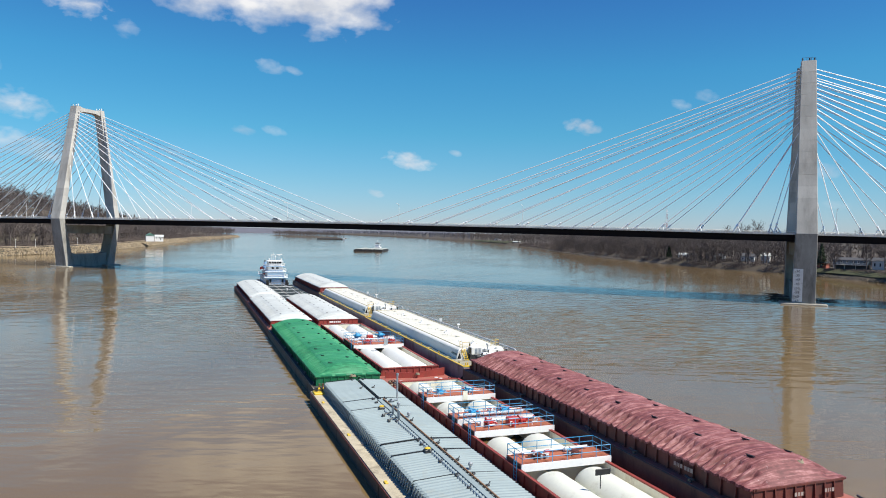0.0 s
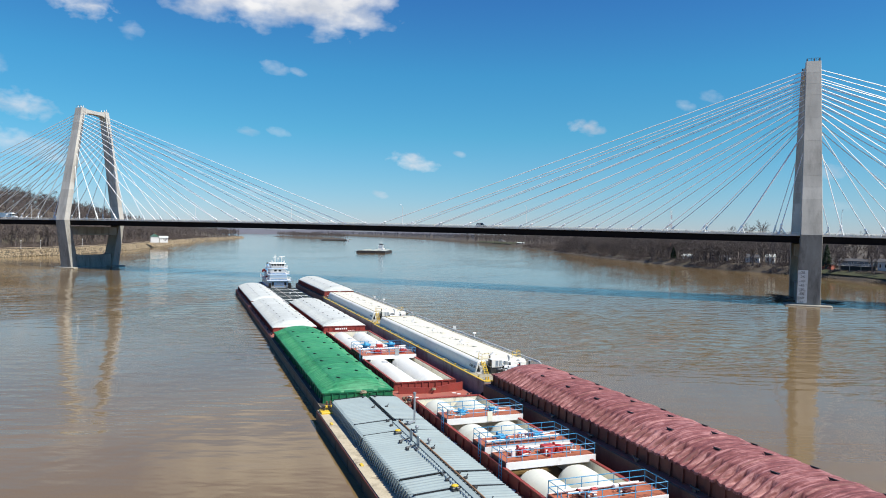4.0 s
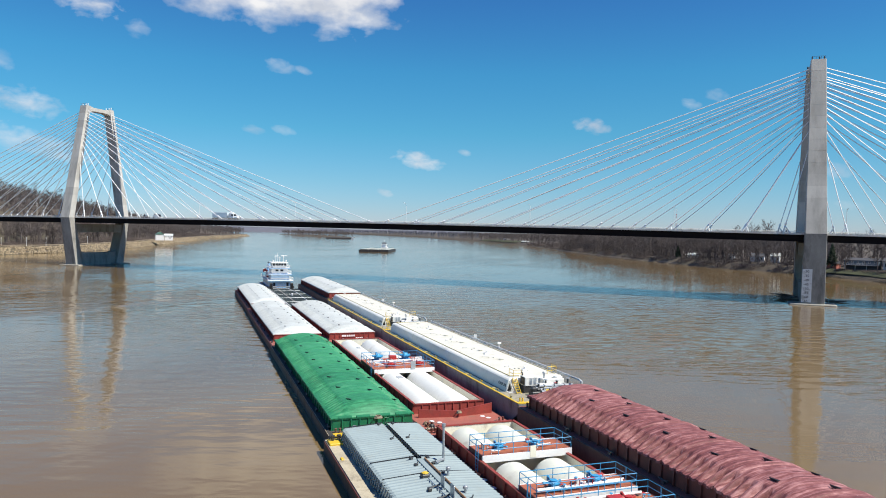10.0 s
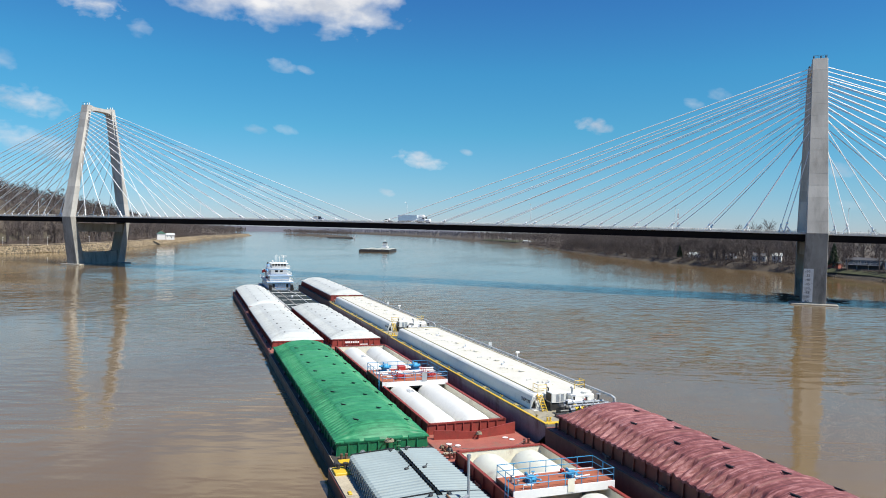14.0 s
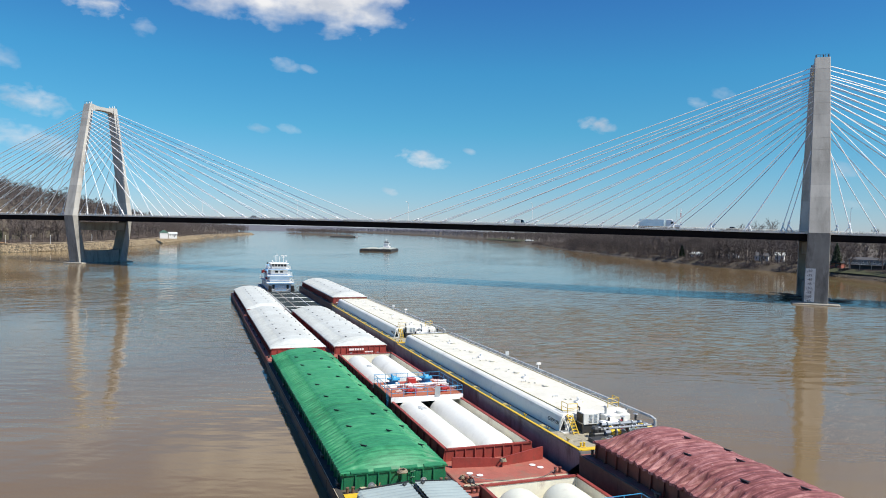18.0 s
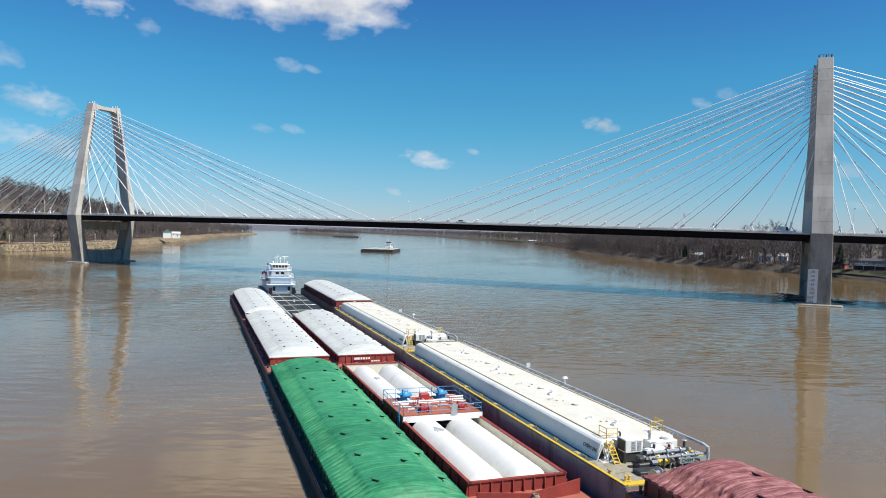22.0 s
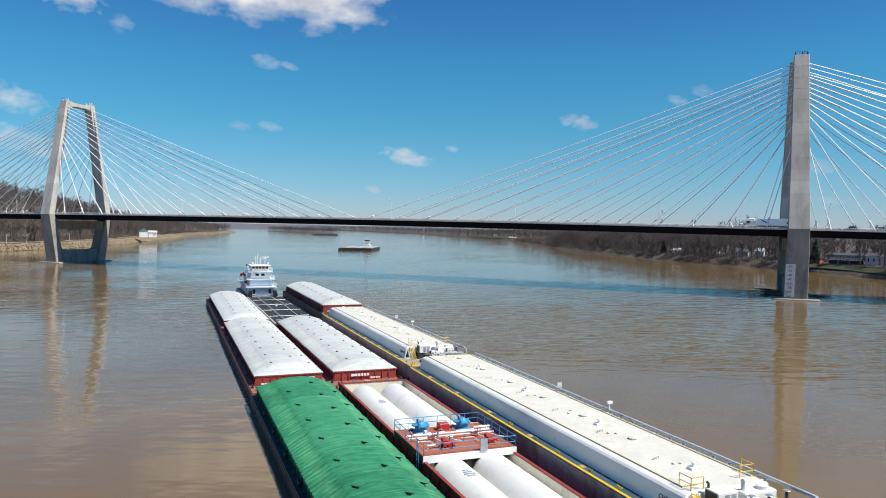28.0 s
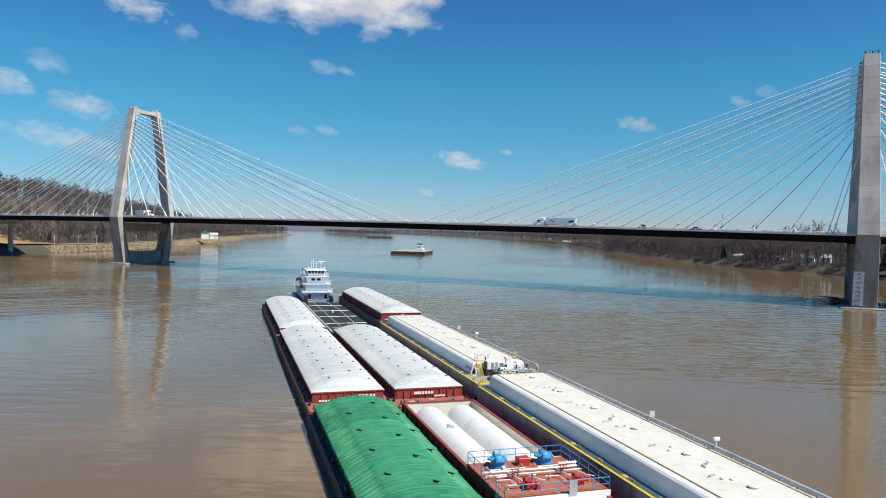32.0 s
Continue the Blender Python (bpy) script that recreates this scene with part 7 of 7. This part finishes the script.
# ---- houses ----
def house(name, label, x, y, z, turn, w, d, h, roof_h, wall, roof, windows=3, stilts=0.0):
    ob = thing(name, label, "house", at=pose(x, y, z, 0, 0, turn))
    part("wall", Shape().box(-w / 2, w / 2, -d / 2, d / 2, stilts - (2 if not stilts else 0), stilts + h), wall, ob)
    e = 0.5
    part("roof", Shape().add([(-w / 2 - e, -d / 2 - e, stilts + h), (w / 2 + e, -d / 2 - e, stilts + h), (w / 2 + e, d / 2 + e, stilts + h), (-w / 2 - e, d / 2 + e, stilts + h), (-w / 2 - e, 0, stilts + h + roof_h), (w / 2 + e, 0, stilts + h + roof_h)],
                             [(0, 3, 2, 1), (0, 1, 5, 4), (2, 3, 4, 5), (1, 2, 5), (3, 0, 4)]), roof, ob)
    for k in range(windows):
        xx = -w / 2 + w * (k + 0.5) / windows
        win = part("window", Shape().box(xx - 0.55, xx + 0.55, -d / 2 - 0.06, -d / 2, stilts + h * 0.4, stilts + h * 0.8), WHITE, ob)
        part("pane", Shape().box(xx - 0.42, xx + 0.42, -d / 2 - 0.09, -d / 2 - 0.06, stilts + h * 0.43, stilts + h * 0.77), GLASS, win)
    part("door", Shape().box(w * 0.1, w * 0.1 + 1.0, -d / 2 - 0.05, -d / 2, stilts, stilts + 2.1), ROOF_DARK, ob)
    if stilts:
        for xx in (-w / 2 + 0.3, -w / 6, w / 6, w / 2 - 0.3):
            for yy in (-d / 2 + 0.3, d / 2 - 0.3):
                part("stilt", Shape().box(xx - 0.15, xx + 0.15, yy - 0.15, yy + 0.15, -1, stilts), GALV, ob)
        # added dark block stands for the shadow between the stilts
        part("undercroft", Shape().box(-w / 2 + 0.6, w / 2 - 0.6, -d / 2 + 1.2, d / 2 - 0.4, -1, stilts - 0.2), ROOF_DARK, ob, "dark boarded space under the house")
        p = part("porch", Shape().box(-w / 2, w / 2, -d / 2 - 2.4, -d / 2, stilts - 0.15, stilts), BARRIER, ob)
        railing(p, [(-w / 2, -d / 2 - 2.3), (w / 2, -d / 2 - 2.3)], stilts, WHITE)
    part("chimney", Shape().box(w * 0.25, w * 0.25 + 0.7, 0.3, 1.0, stilts + h, stilts + h + roof_h + 0.8), CLAY, ob)
    return ob


house("house", "white riverside house with a green roof above pale stones", -646, 332, 8.0, -42, 11, 9, 4.8, 3.4, SIDING, ROOF_GREEN, 4)
house("house", "low white annex house with a pale roof", -640.5, 340.5, 8.0, 48, 9, 7, 3.6, 2.2, SIDING, WHITE_COVER, 3)
house("house", "small white riverside cottage among bare trees", -58, 352, 5.0, -15, 9, 6, 3.0, 1.8, SIDING, WHITE_COVER, 2)
house("house", "cream riverside cottage among bare trees", -28, 318, 5.4, -20, 7, 6, 3.4, 2.0, SIDING, ROOF_DARK, 2)
house("house", "white cottage behind bare trees on the bank", -8, 290, 5.4, -10, 10, 7, 4.4, 2.4, SIDING, ROOF_DARK, 3)
house("house", "white two-storey house behind bare trees", 4, 284, 5.4, -10, 6, 6, 5.2, 2.2, SIDING, WHITE_COVER, 2)
house("house", "red-brown shed by the water", 34, 225, 5.2, -30, 9, 6, 3.0, 1.6, RED_DECK, ROOF_DARK, 2)
HOUSE_BLUE = material("slate_blue_siding", (0.10, 0.13, 0.17), 0.7, vary=0.1, scale=0.5, bump=0.1)
house("house", "blue-grey raised river house with a long porch on stilts", 50, 212, 4.6, -24, 19, 9, 3.0, 1.5, HOUSE_BLUE, ROOF_DARK, 6, 3.6)
house("house", "white riverside house beside the raised house", 67, 207, 5.0, -24, 12, 8, 6.2, 2.0, SIDING, ROOF_DARK, 4)
house("boat_shed", "low dark boat shed with a pale roof at the bank", -425, 1118, 2.5, -25, 16, 8, 4.0, 2.0, ROOF_DARK, WHITE_COVER, 2)
house("house", "distant white farmhouse near the far bank", -560, 1420, 6, -30, 14, 9, 5.0, 2.5, SIDING, ROOF_DARK, 3)

mast = thing("radio_mast", "slim red and white lattice radio mast behind the woods", "mast", at=pose(-90, 605, 7))
for k in range(9):
    z0, z1 = 5.6 * k, 5.6 * (k + 1)
    s = Shape()
    for a in (0, 2.094, 4.189):
        s.tube([(0.7 * math.cos(a), 0.7 * math.sin(a), z0), (0.7 * math.cos(a), 0.7 * math.sin(a), z1)], 0.12, 4)
        for q in range(3):
            s.tube([(0.7 * math.cos(a), 0.7 * math.sin(a), z0 + 1.87 * q), (0.7 * math.cos(a + 2.094), 0.7 * math.sin(a + 2.094), z0 + 1.87 * (q + 1))], 0.07, 4)
    part("mast_section", s, RED_BRIGHT if k % 2 else WHITE, mast)

for k, (x, y) in enumerate(((-520, 52), (-523, 74), (-525, 92), (-540, 122), (-560, 160))):
    post = thing("path_lamp", "slender pale lamp post by the riverside path", "street lamp", "lamps by the river path", at=pose(x, y, 5.2))
    part("pole", Shape().tube([(0, 0, 0), (0, 0, 6.0)], 0.12, 6, 0.7), WHITE, post)
    part("lamp_head", Shape().lathe(0, 0, [(0.1, 6.0), (0.32, 6.1), (0.28, 6.5), (0.05, 6.6)], 8), WHITE, post)


# ---- patches of ground: clay slope, lawn, path ----
def patch(name, label, mat, xs, ys, lift, rise, line, side, kind="structure"):
    """A sheet that follows the bank, a little above it. xs: from the waterline inland."""
    rows = []
    for y in ys:
        row = []
        for d in xs:
            row.append((shore(line, y) + side * d, y, land_height(rise, d) + lift + 0.4 * noise.noise((d * 0.15, y * 0.15, 1))))
        rows.append(row if side > 0 else row[::-1])
    s = Shape().loft(rows, closed=False)
    s.f = [f[::-1] for f in s.f]
    return solid(name, s, mat, label, "ground", kind=kind, smooth=True)


patch("ground_clay", "bare tan clay slope beside the bridge", CLAY, [14, 20, 30, 42, 55, 66], [-60 + 6 * k for k in range(20)], 1.3, LEFT_RISE, LEFT, -1)
patch("ground_path", "pale gravel path along the top of the bank", RIPRAP, [13.5, 15, 17], [50 + 8 * k for k in range(60)], 0.9, LEFT_RISE, LEFT, -1)
patch("ground_lawn", "dull winter lawn by the river houses", LAWN, [4, 6, 8.5, 11], [140 + 6 * k for k in range(14)], 0.9, RIGHT_RISE, RIGHT, 1)
patch("ground_mud", "grey-brown muddy strip at the water's edge", MUD, [-0.5, 1.0, 2.5], [330 + 10 * k for k in range(40)], 0.25, RIGHT_RISE, RIGHT, 1)
patch("ground_field", "far green winter field", LAWN, [6, 14, 30, 60], [1150 + 20 * k for k in range(14)], 1.0, RIGHT_RISE, RIGHT, 1)

island, rows = Shape(), []
for k in range(7):
    q = k / 6
    rows.append([(-1310 + (1 - 0.8 * q) * (370 * math.cos(a) * 0.8 - 60 * math.sin(a) * 0.6), 1680 + (1 - 0.8 * q) * (370 * math.cos(a) * -0.6 + -60 * math.sin(a) * 0.8), -1 + 5 * q ** 0.6) for a in [math.tau * i / 36 for i in range(36)]])
island.loft(rows, True)
solid("ground_island", island, SOIL, "low wooded river island", "island", kind="structure", smooth=True)
ridge, rows = Shape(), []
for k in range(61):
    a = radians(-35 + 2.0 * k)
    r = 4400
    hgt = 26 + 20 * noise.noise((k * 0.21, 3, 0)) + 8 * noise.noise((k * 0.9, 1, 0))
    rows.append([(-28 - r * math.sin(a), -295 + r * math.cos(a), -2), (-28 - (r + 150) * math.sin(a), -295 + (r + 150) * math.cos(a), hgt), (-28 - (r + 500) * math.sin(a), -295 + (r + 500) * math.cos(a), hgt + 4)])
ridge.loft(rows, closed=False)
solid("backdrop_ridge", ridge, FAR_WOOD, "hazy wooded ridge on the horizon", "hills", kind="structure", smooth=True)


# ---- stones and bare winter woods ----
def mesh_of(name, verts, tris, mat):
    me = bpy.data.meshes.new(name)
    me.vertices.add(len(verts)), me.loops.add(len(tris) * 3), me.polygons.add(len(tris))
    me.vertices.foreach_set("co", np.asarray(verts, np.float32).ravel())
    me.loops.foreach_set("vertex_index", np.asarray(tris, np.int32).ravel())
    me.polygons.foreach_set("loop_start", np.arange(0, len(tris) * 3, 3, dtype=np.int32))
    me.materials.append(mat)
    me.update(calc_edges=True)
    return me


def sprig(out, a, b, wide, rng):
    """A thin three-sided spike from a to b."""
    way = b - a
    side = np.cross(way, rng.normal(size=3))
    side = side / (np.linalg.norm(side) + 1e-9) * wide
    out.append((a + side, a - side, b))


def limb(out, a, b, r0, r1):
    way = b - a
    way = way / np.linalg.norm(way)
    u = np.cross(way, (0.31, 0.77, 0.55))
    u = u / np.linalg.norm(u)
    v = np.cross(way, u)
    for k in range(4):
        c, s, c2, s2 = math.cos(k * math.pi / 2), math.sin(k * math.pi / 2), math.cos((k + 1) * math.pi / 2), math.sin((k + 1) * math.pi / 2)
        p, q = a + (u * c + v * s) * r0, a + (u * c2 + v * s2) * r0
        p2, q2 = b + (u * c + v * s) * r1, b + (u * c2 + v * s2) * r1
        out.append((p, q, q2)), out.append((p, q2, p2))


def bare_tree(seed, high, limbs=9, boughs=4, twigs=10, wide=0.075, reach=1.0):
    """Triangles of a leafless tree: trunk, limbs, boughs and a haze of twigs."""
    rng, out = np.random.default_rng(seed), []
    lean = rng.normal(size=3) * 0.04
    trunk = [np.array((0.0, 0, -0.5))]
    for k in range(1, 6):
        trunk.append(np.array((lean[0] * k * high / 5, lean[1] * k * high / 5, high * 0.86 * k / 5)) + rng.normal(size=3) * 0.12)
    for k in range(5):
        limb(out, trunk[k], trunk[k + 1], 0.022 * high * (1 - k / 5.5), 0.022 * high * (1 - (k + 1) / 5.5))
    for i in range(limbs):
        k = rng.uniform(1.3, 4.9)
        base = trunk[int(k)] + (trunk[min(5, int(k) + 1)] - trunk[int(k)]) * (k % 1)
        a, up = rng.uniform(0, math.tau), rng.uniform(0.45, 1.1)
        way = np.array((math.cos(a) * math.cos(up), math.sin(a) * math.cos(up), math.sin(up)))
        l = high * rng.uniform(0.2, 0.36) * (1.15 - k / 8)
        tip = base + way * l
        limb(out, base, tip, 0.006 * high, 0.0025 * high)
        for j in range(boughs):
            f = rng.uniform(0.3, 1.0)
            s = base + (tip - base) * f
            w2 = way + rng.normal(size=3) * 0.5 + np.array((0, 0, 0.35))
            w2 /= np.linalg.norm(w2)
            e = s + w2 * l * rng.uniform(0.3, 0.6)
            sprig(out, s, e, wide * 1.6, rng)
            for q in range(twigs):
                g = s + (e - s) * rng.uniform(0.2, 1.0)
                w3 = w2 + rng.normal(size=3) * 0.85
                w3 /= np.linalg.norm(w3)
                sprig(out, g, g + w3 * high * reach * rng.uniform(0.05, 0.11), wide, rng)
    return np.array(out)


def brush(seed, high, n=90, wide=0.06):
    rng, out = np.random.default_rng(seed), []
    for k in range(n):
        a = np.array((rng.normal() * high * 0.5, rng.normal() * high * 0.5, 0.0))
        b = a + np.array((rng.normal() * 0.35, rng.normal() * 0.35, rng.uniform(0.5, 1.0))) * high
        sprig(out, a, b, wide, rng)
        for q in range(2):
            g = a + (b - a) * rng.uniform(0.4, 0.9)
            sprig(out, g, g + np.array((rng.normal(), rng.normal(), 0.6)) * high * 0.22, wide * 0.8, rng)
    return np.array(out)


def evergreen(seed, high):
    rng, out = np.random.default_rng(seed), []
    limb(out, np.array((0, 0, -0.5)), np.array((0, 0, high * 0.9)), 0.25, 0.05)
    for k in range(900):
        h = rng.uniform(0.08, 1.0) ** 0.8
        r = (1 - h) * high * 0.34 * rng.uniform(0.5, 1.0) + 0.2
        a = rng.uniform(0, math.tau)
        p = np.array((r * math.cos(a), r * math.sin(a), h * high))
        sprig(out, p * (0.6, 0.6, 1.02), p + rng.normal(size=3) * 0.4 - (0, 0, 0.4), 0.35, rng)
    return np.array(out)


def plant(name, label, kinds, places, mat, rng):
    """One mesh of many plants: places of (x, y, z, size)."""
    tris = []
    for x, y, z, size in places:
        t = kinds[rng.integers(len(kinds))]
        a = rng.uniform(0, math.tau)
        c, s = math.cos(a) * size, math.sin(a) * size
        m = np.array(((c, -s, 0), (s, c, 0), (0, 0, size * rng.uniform(0.85, 1.12))))
        tris.append(t @ m.T + (x, y, z))
    verts = np.concatenate(tris).reshape(-1, 3)
    ob = new(name, mesh_of(name, verts, np.arange(len(verts)).reshape(-1, 3), mat))
    return tagged(ob, label, "woods", kind="stuff")


def spread(line, side, rise, y0, y1, d0, d1, n, rng, lo=0.8, hi=1.2, bare=()):
    out = []
    while len(out) < n:
        y, d = rng.uniform(y0, y1), d0 + (d1 - d0) * rng.uniform() ** 1.3
        x = shore(line, y) + side * d
        if any(abs(x - bx) < br and abs(y - by) < br for bx, by, br in bare):
            continue
        z = land_height(rise, d)
        if side < 0 and d > 60:
            z = 7 + (z - 7) * hill_at(y)
        out.append((x, y, z - 0.6, rng.uniform(lo, hi)))
    return out


def woods():
    rng = np.random.default_rng(11)
    big = [bare_tree(s, 19.0, 9, 4, 10, 0.062, 1.3) for s in range(5)]
    mid = [bare_tree(20 + s, 12.0, 7, 4, 8) for s in range(4)]
    low = [brush(40 + s, 3.2) for s in range(4)]
    far = [bare_tree(60 + s, 17.0, 6, 3, 5, 0.16) for s in range(4)]
    gap_left = [(-522, -6, 48), (-644, 334, 16), (-636, 346, 14)]
    gap_right = [(-58, 352, 8), (-28, 318, 7), (-8, 290, 8), (4, 284, 7), (34, 225, 9), (54, 212, 15), (76, 208, 10), (140, 0, 20), (-425, 1118, 14)]
    plant("bank_woods", "bare grey-brown winter trees on the hill", big, spread(LEFT, -1, LEFT_RISE, -160, 560, 22, 290, 1250, rng, 0.8, 1.3, gap_left), BARK, rng)
    plant("bank_woods", "bare winter trees along the receding bank", big, spread(LEFT, -1, LEFT_RISE, 480, 1330, 14, 220, 520, rng, 0.75, 1.1), BARK, rng)
    plant("bank_brush", "tangled brown brush under the trees", low, spread(LEFT, -1, LEFT_RISE, -120, 900, 20, 90, 700, rng, 0.8, 1.6, gap_left), TWIG, rng)
    plant("bank_woods", "bare winter trees along the low bank", big, spread(RIGHT, 1, RIGHT_RISE, 130, 720, 12, 200, 860, rng, 0.9, 1.3, gap_right), BARK, rng)
    plant("bank_woods", "young bare trees near the water", mid, spread(RIGHT, 1, RIGHT_RISE, 215, 720, 6, 40, 420, rng, 0.7, 1.2, gap_right), BARK, rng)
    plant("bank_brush", "tangled brown brush along the bank", low, spread(RIGHT, 1, RIGHT_RISE, 235, 1000, 3, 50, 620, rng, 0.8, 1.5, gap_right), TWIG, rng)
    plant("bank_brush", "dark brush between the river houses and the lawn", low, spread(RIGHT, 1, RIGHT_RISE, 140, 240, 9, 15, 90, rng, 0.5, 1.0), TWIG, rng)
    plant("far_woods", "distant bare winter woods", far, spread(RIGHT, 1, RIGHT_RISE, 650, 1650, 6, 260, 950, rng, 0.9, 1.35, gap_right), BARK, rng)
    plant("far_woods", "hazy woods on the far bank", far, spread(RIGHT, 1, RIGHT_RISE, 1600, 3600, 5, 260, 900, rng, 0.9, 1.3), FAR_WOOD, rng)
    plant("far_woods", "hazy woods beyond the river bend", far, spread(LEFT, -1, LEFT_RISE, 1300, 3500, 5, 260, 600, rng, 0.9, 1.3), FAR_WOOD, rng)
    isle = []
    for k in range(420):
        a, q = rng.uniform(0, math.tau), math.sqrt(rng.uniform()) * 0.85
        isle.append((-1310 + q * (370 * math.cos(a) * 0.8 - 60 * math.sin(a) * 0.6), 1680 + q * (370 * math.cos(a) * -0.6 - 60 * math.sin(a) * 0.8), 2.0, rng.uniform(0.8, 1.15)))
    plant("island_woods", "bare woods of the river island", far, isle, BARK, rng)
    # single trees that stand out
    for k, (x, y, z, h, green) in enumerate(((-70, 352, 4.5, 11, 1), (34, 222, 5, 16, 1), (-540, 62, 6, 9, 1), (-3, 296, 5, 36, 0), (-24, 330, 5, 33, 0), (-10, 322, 5, 34, 0), (66, 200, 5, 20, 0), (40, 208, 5, 17, 0), (56, 200, 5, 19, 0), (74, 196, 5, 21, 0), (20, 262, 5, 22, 0))):
        tris = evergreen(k, h) if green else bare_tree(90 + k, h * 0.92, 34, 7, 9, 0.045, 0.5)
        trunk = tris[:40] if not green else tris[:8]
        rest = tris[40:] if not green else tris[8:]
        ob = thing("tree", "dark evergreen tree on the bank" if green else "tall bare tree standing by the river houses", "tree", at=pose(x, y, z))
        part("trunk", mesh_of("trunk", trunk.reshape(-1, 3), np.arange(len(trunk) * 3).reshape(-1, 3), BARK), BARK, ob)
        part("crown", mesh_of("crown", rest.reshape(-1, 3), np.arange(len(rest) * 3).reshape(-1, 3), EVERGREEN if green else BARK), BARK, ob)


woods()


def stones(name, label, line, side, rise, y0, y1, d0, d1, n, mat, lo, hi, seed):
    rng = np.random.default_rng(seed)
    cube = np.array([(x, y, z) for x in (-1, 1) for y in (-1, 1) for z in (-1, 1)], float)
    quads = [(0, 1, 3, 2), (4, 6, 7, 5), (0, 4, 5, 1), (2, 3, 7, 6), (0, 2, 6, 4), (1, 5, 7, 3)]
    tri = np.array([(a, b, c) for a, b, c, d in quads] + [(a, c, d) for a, b, c, d in quads])
    verts, tris = [], []
    for k in range(n):
        y, d = rng.uniform(y0, y1), rng.uniform(d0, d1)
        p = cube * rng.uniform(0.6, 1.0, (8, 3)) * rng.uniform(lo, hi, 3)
        a = rng.uniform(0, math.tau)
        c, s = math.cos(a), math.sin(a)
        p = p @ np.array(((c, -s, 0.2), (s, c, 0.1), (-0.1, 0.2, 1)))
        verts.append(p + (shore(line, y) + side * d, y, land_height(rise, d) + 0.15))
        tris.append(tri + 8 * k)
    ob = new(name, mesh_of(name, np.concatenate(verts), np.concatenate(tris), mat))
    tagged(ob, label, "stones", kind="stuff")


stones("riprap", "pale broken stone facing on the river bank", LEFT, -1, LEFT_RISE, 40, 620, 0, 13, 5200, RIPRAP, 0.25, 0.75, 3)
stones("riprap", "tan broken stones at the water's edge", LEFT, -1, LEFT_RISE, 600, 1250, 0, 10, 420, RIPRAP, 0.6, 1.5, 4)
stones("riprap", "grey bank stones by the lawn", RIGHT, 1, RIGHT_RISE, 120, 235, 0, 3, 800, MUD, 0.2, 0.45, 5)


# ---- how things go ----
def motions():
    for ob, m in TOW:
        walk(ob, [(t, tow_pose(t) @ m) for t in (0, 4, 8, 12, 16, 20, 24, 28, 32)])
    for ob, rows in MOVERS:
        walk(ob, rows)


motions()
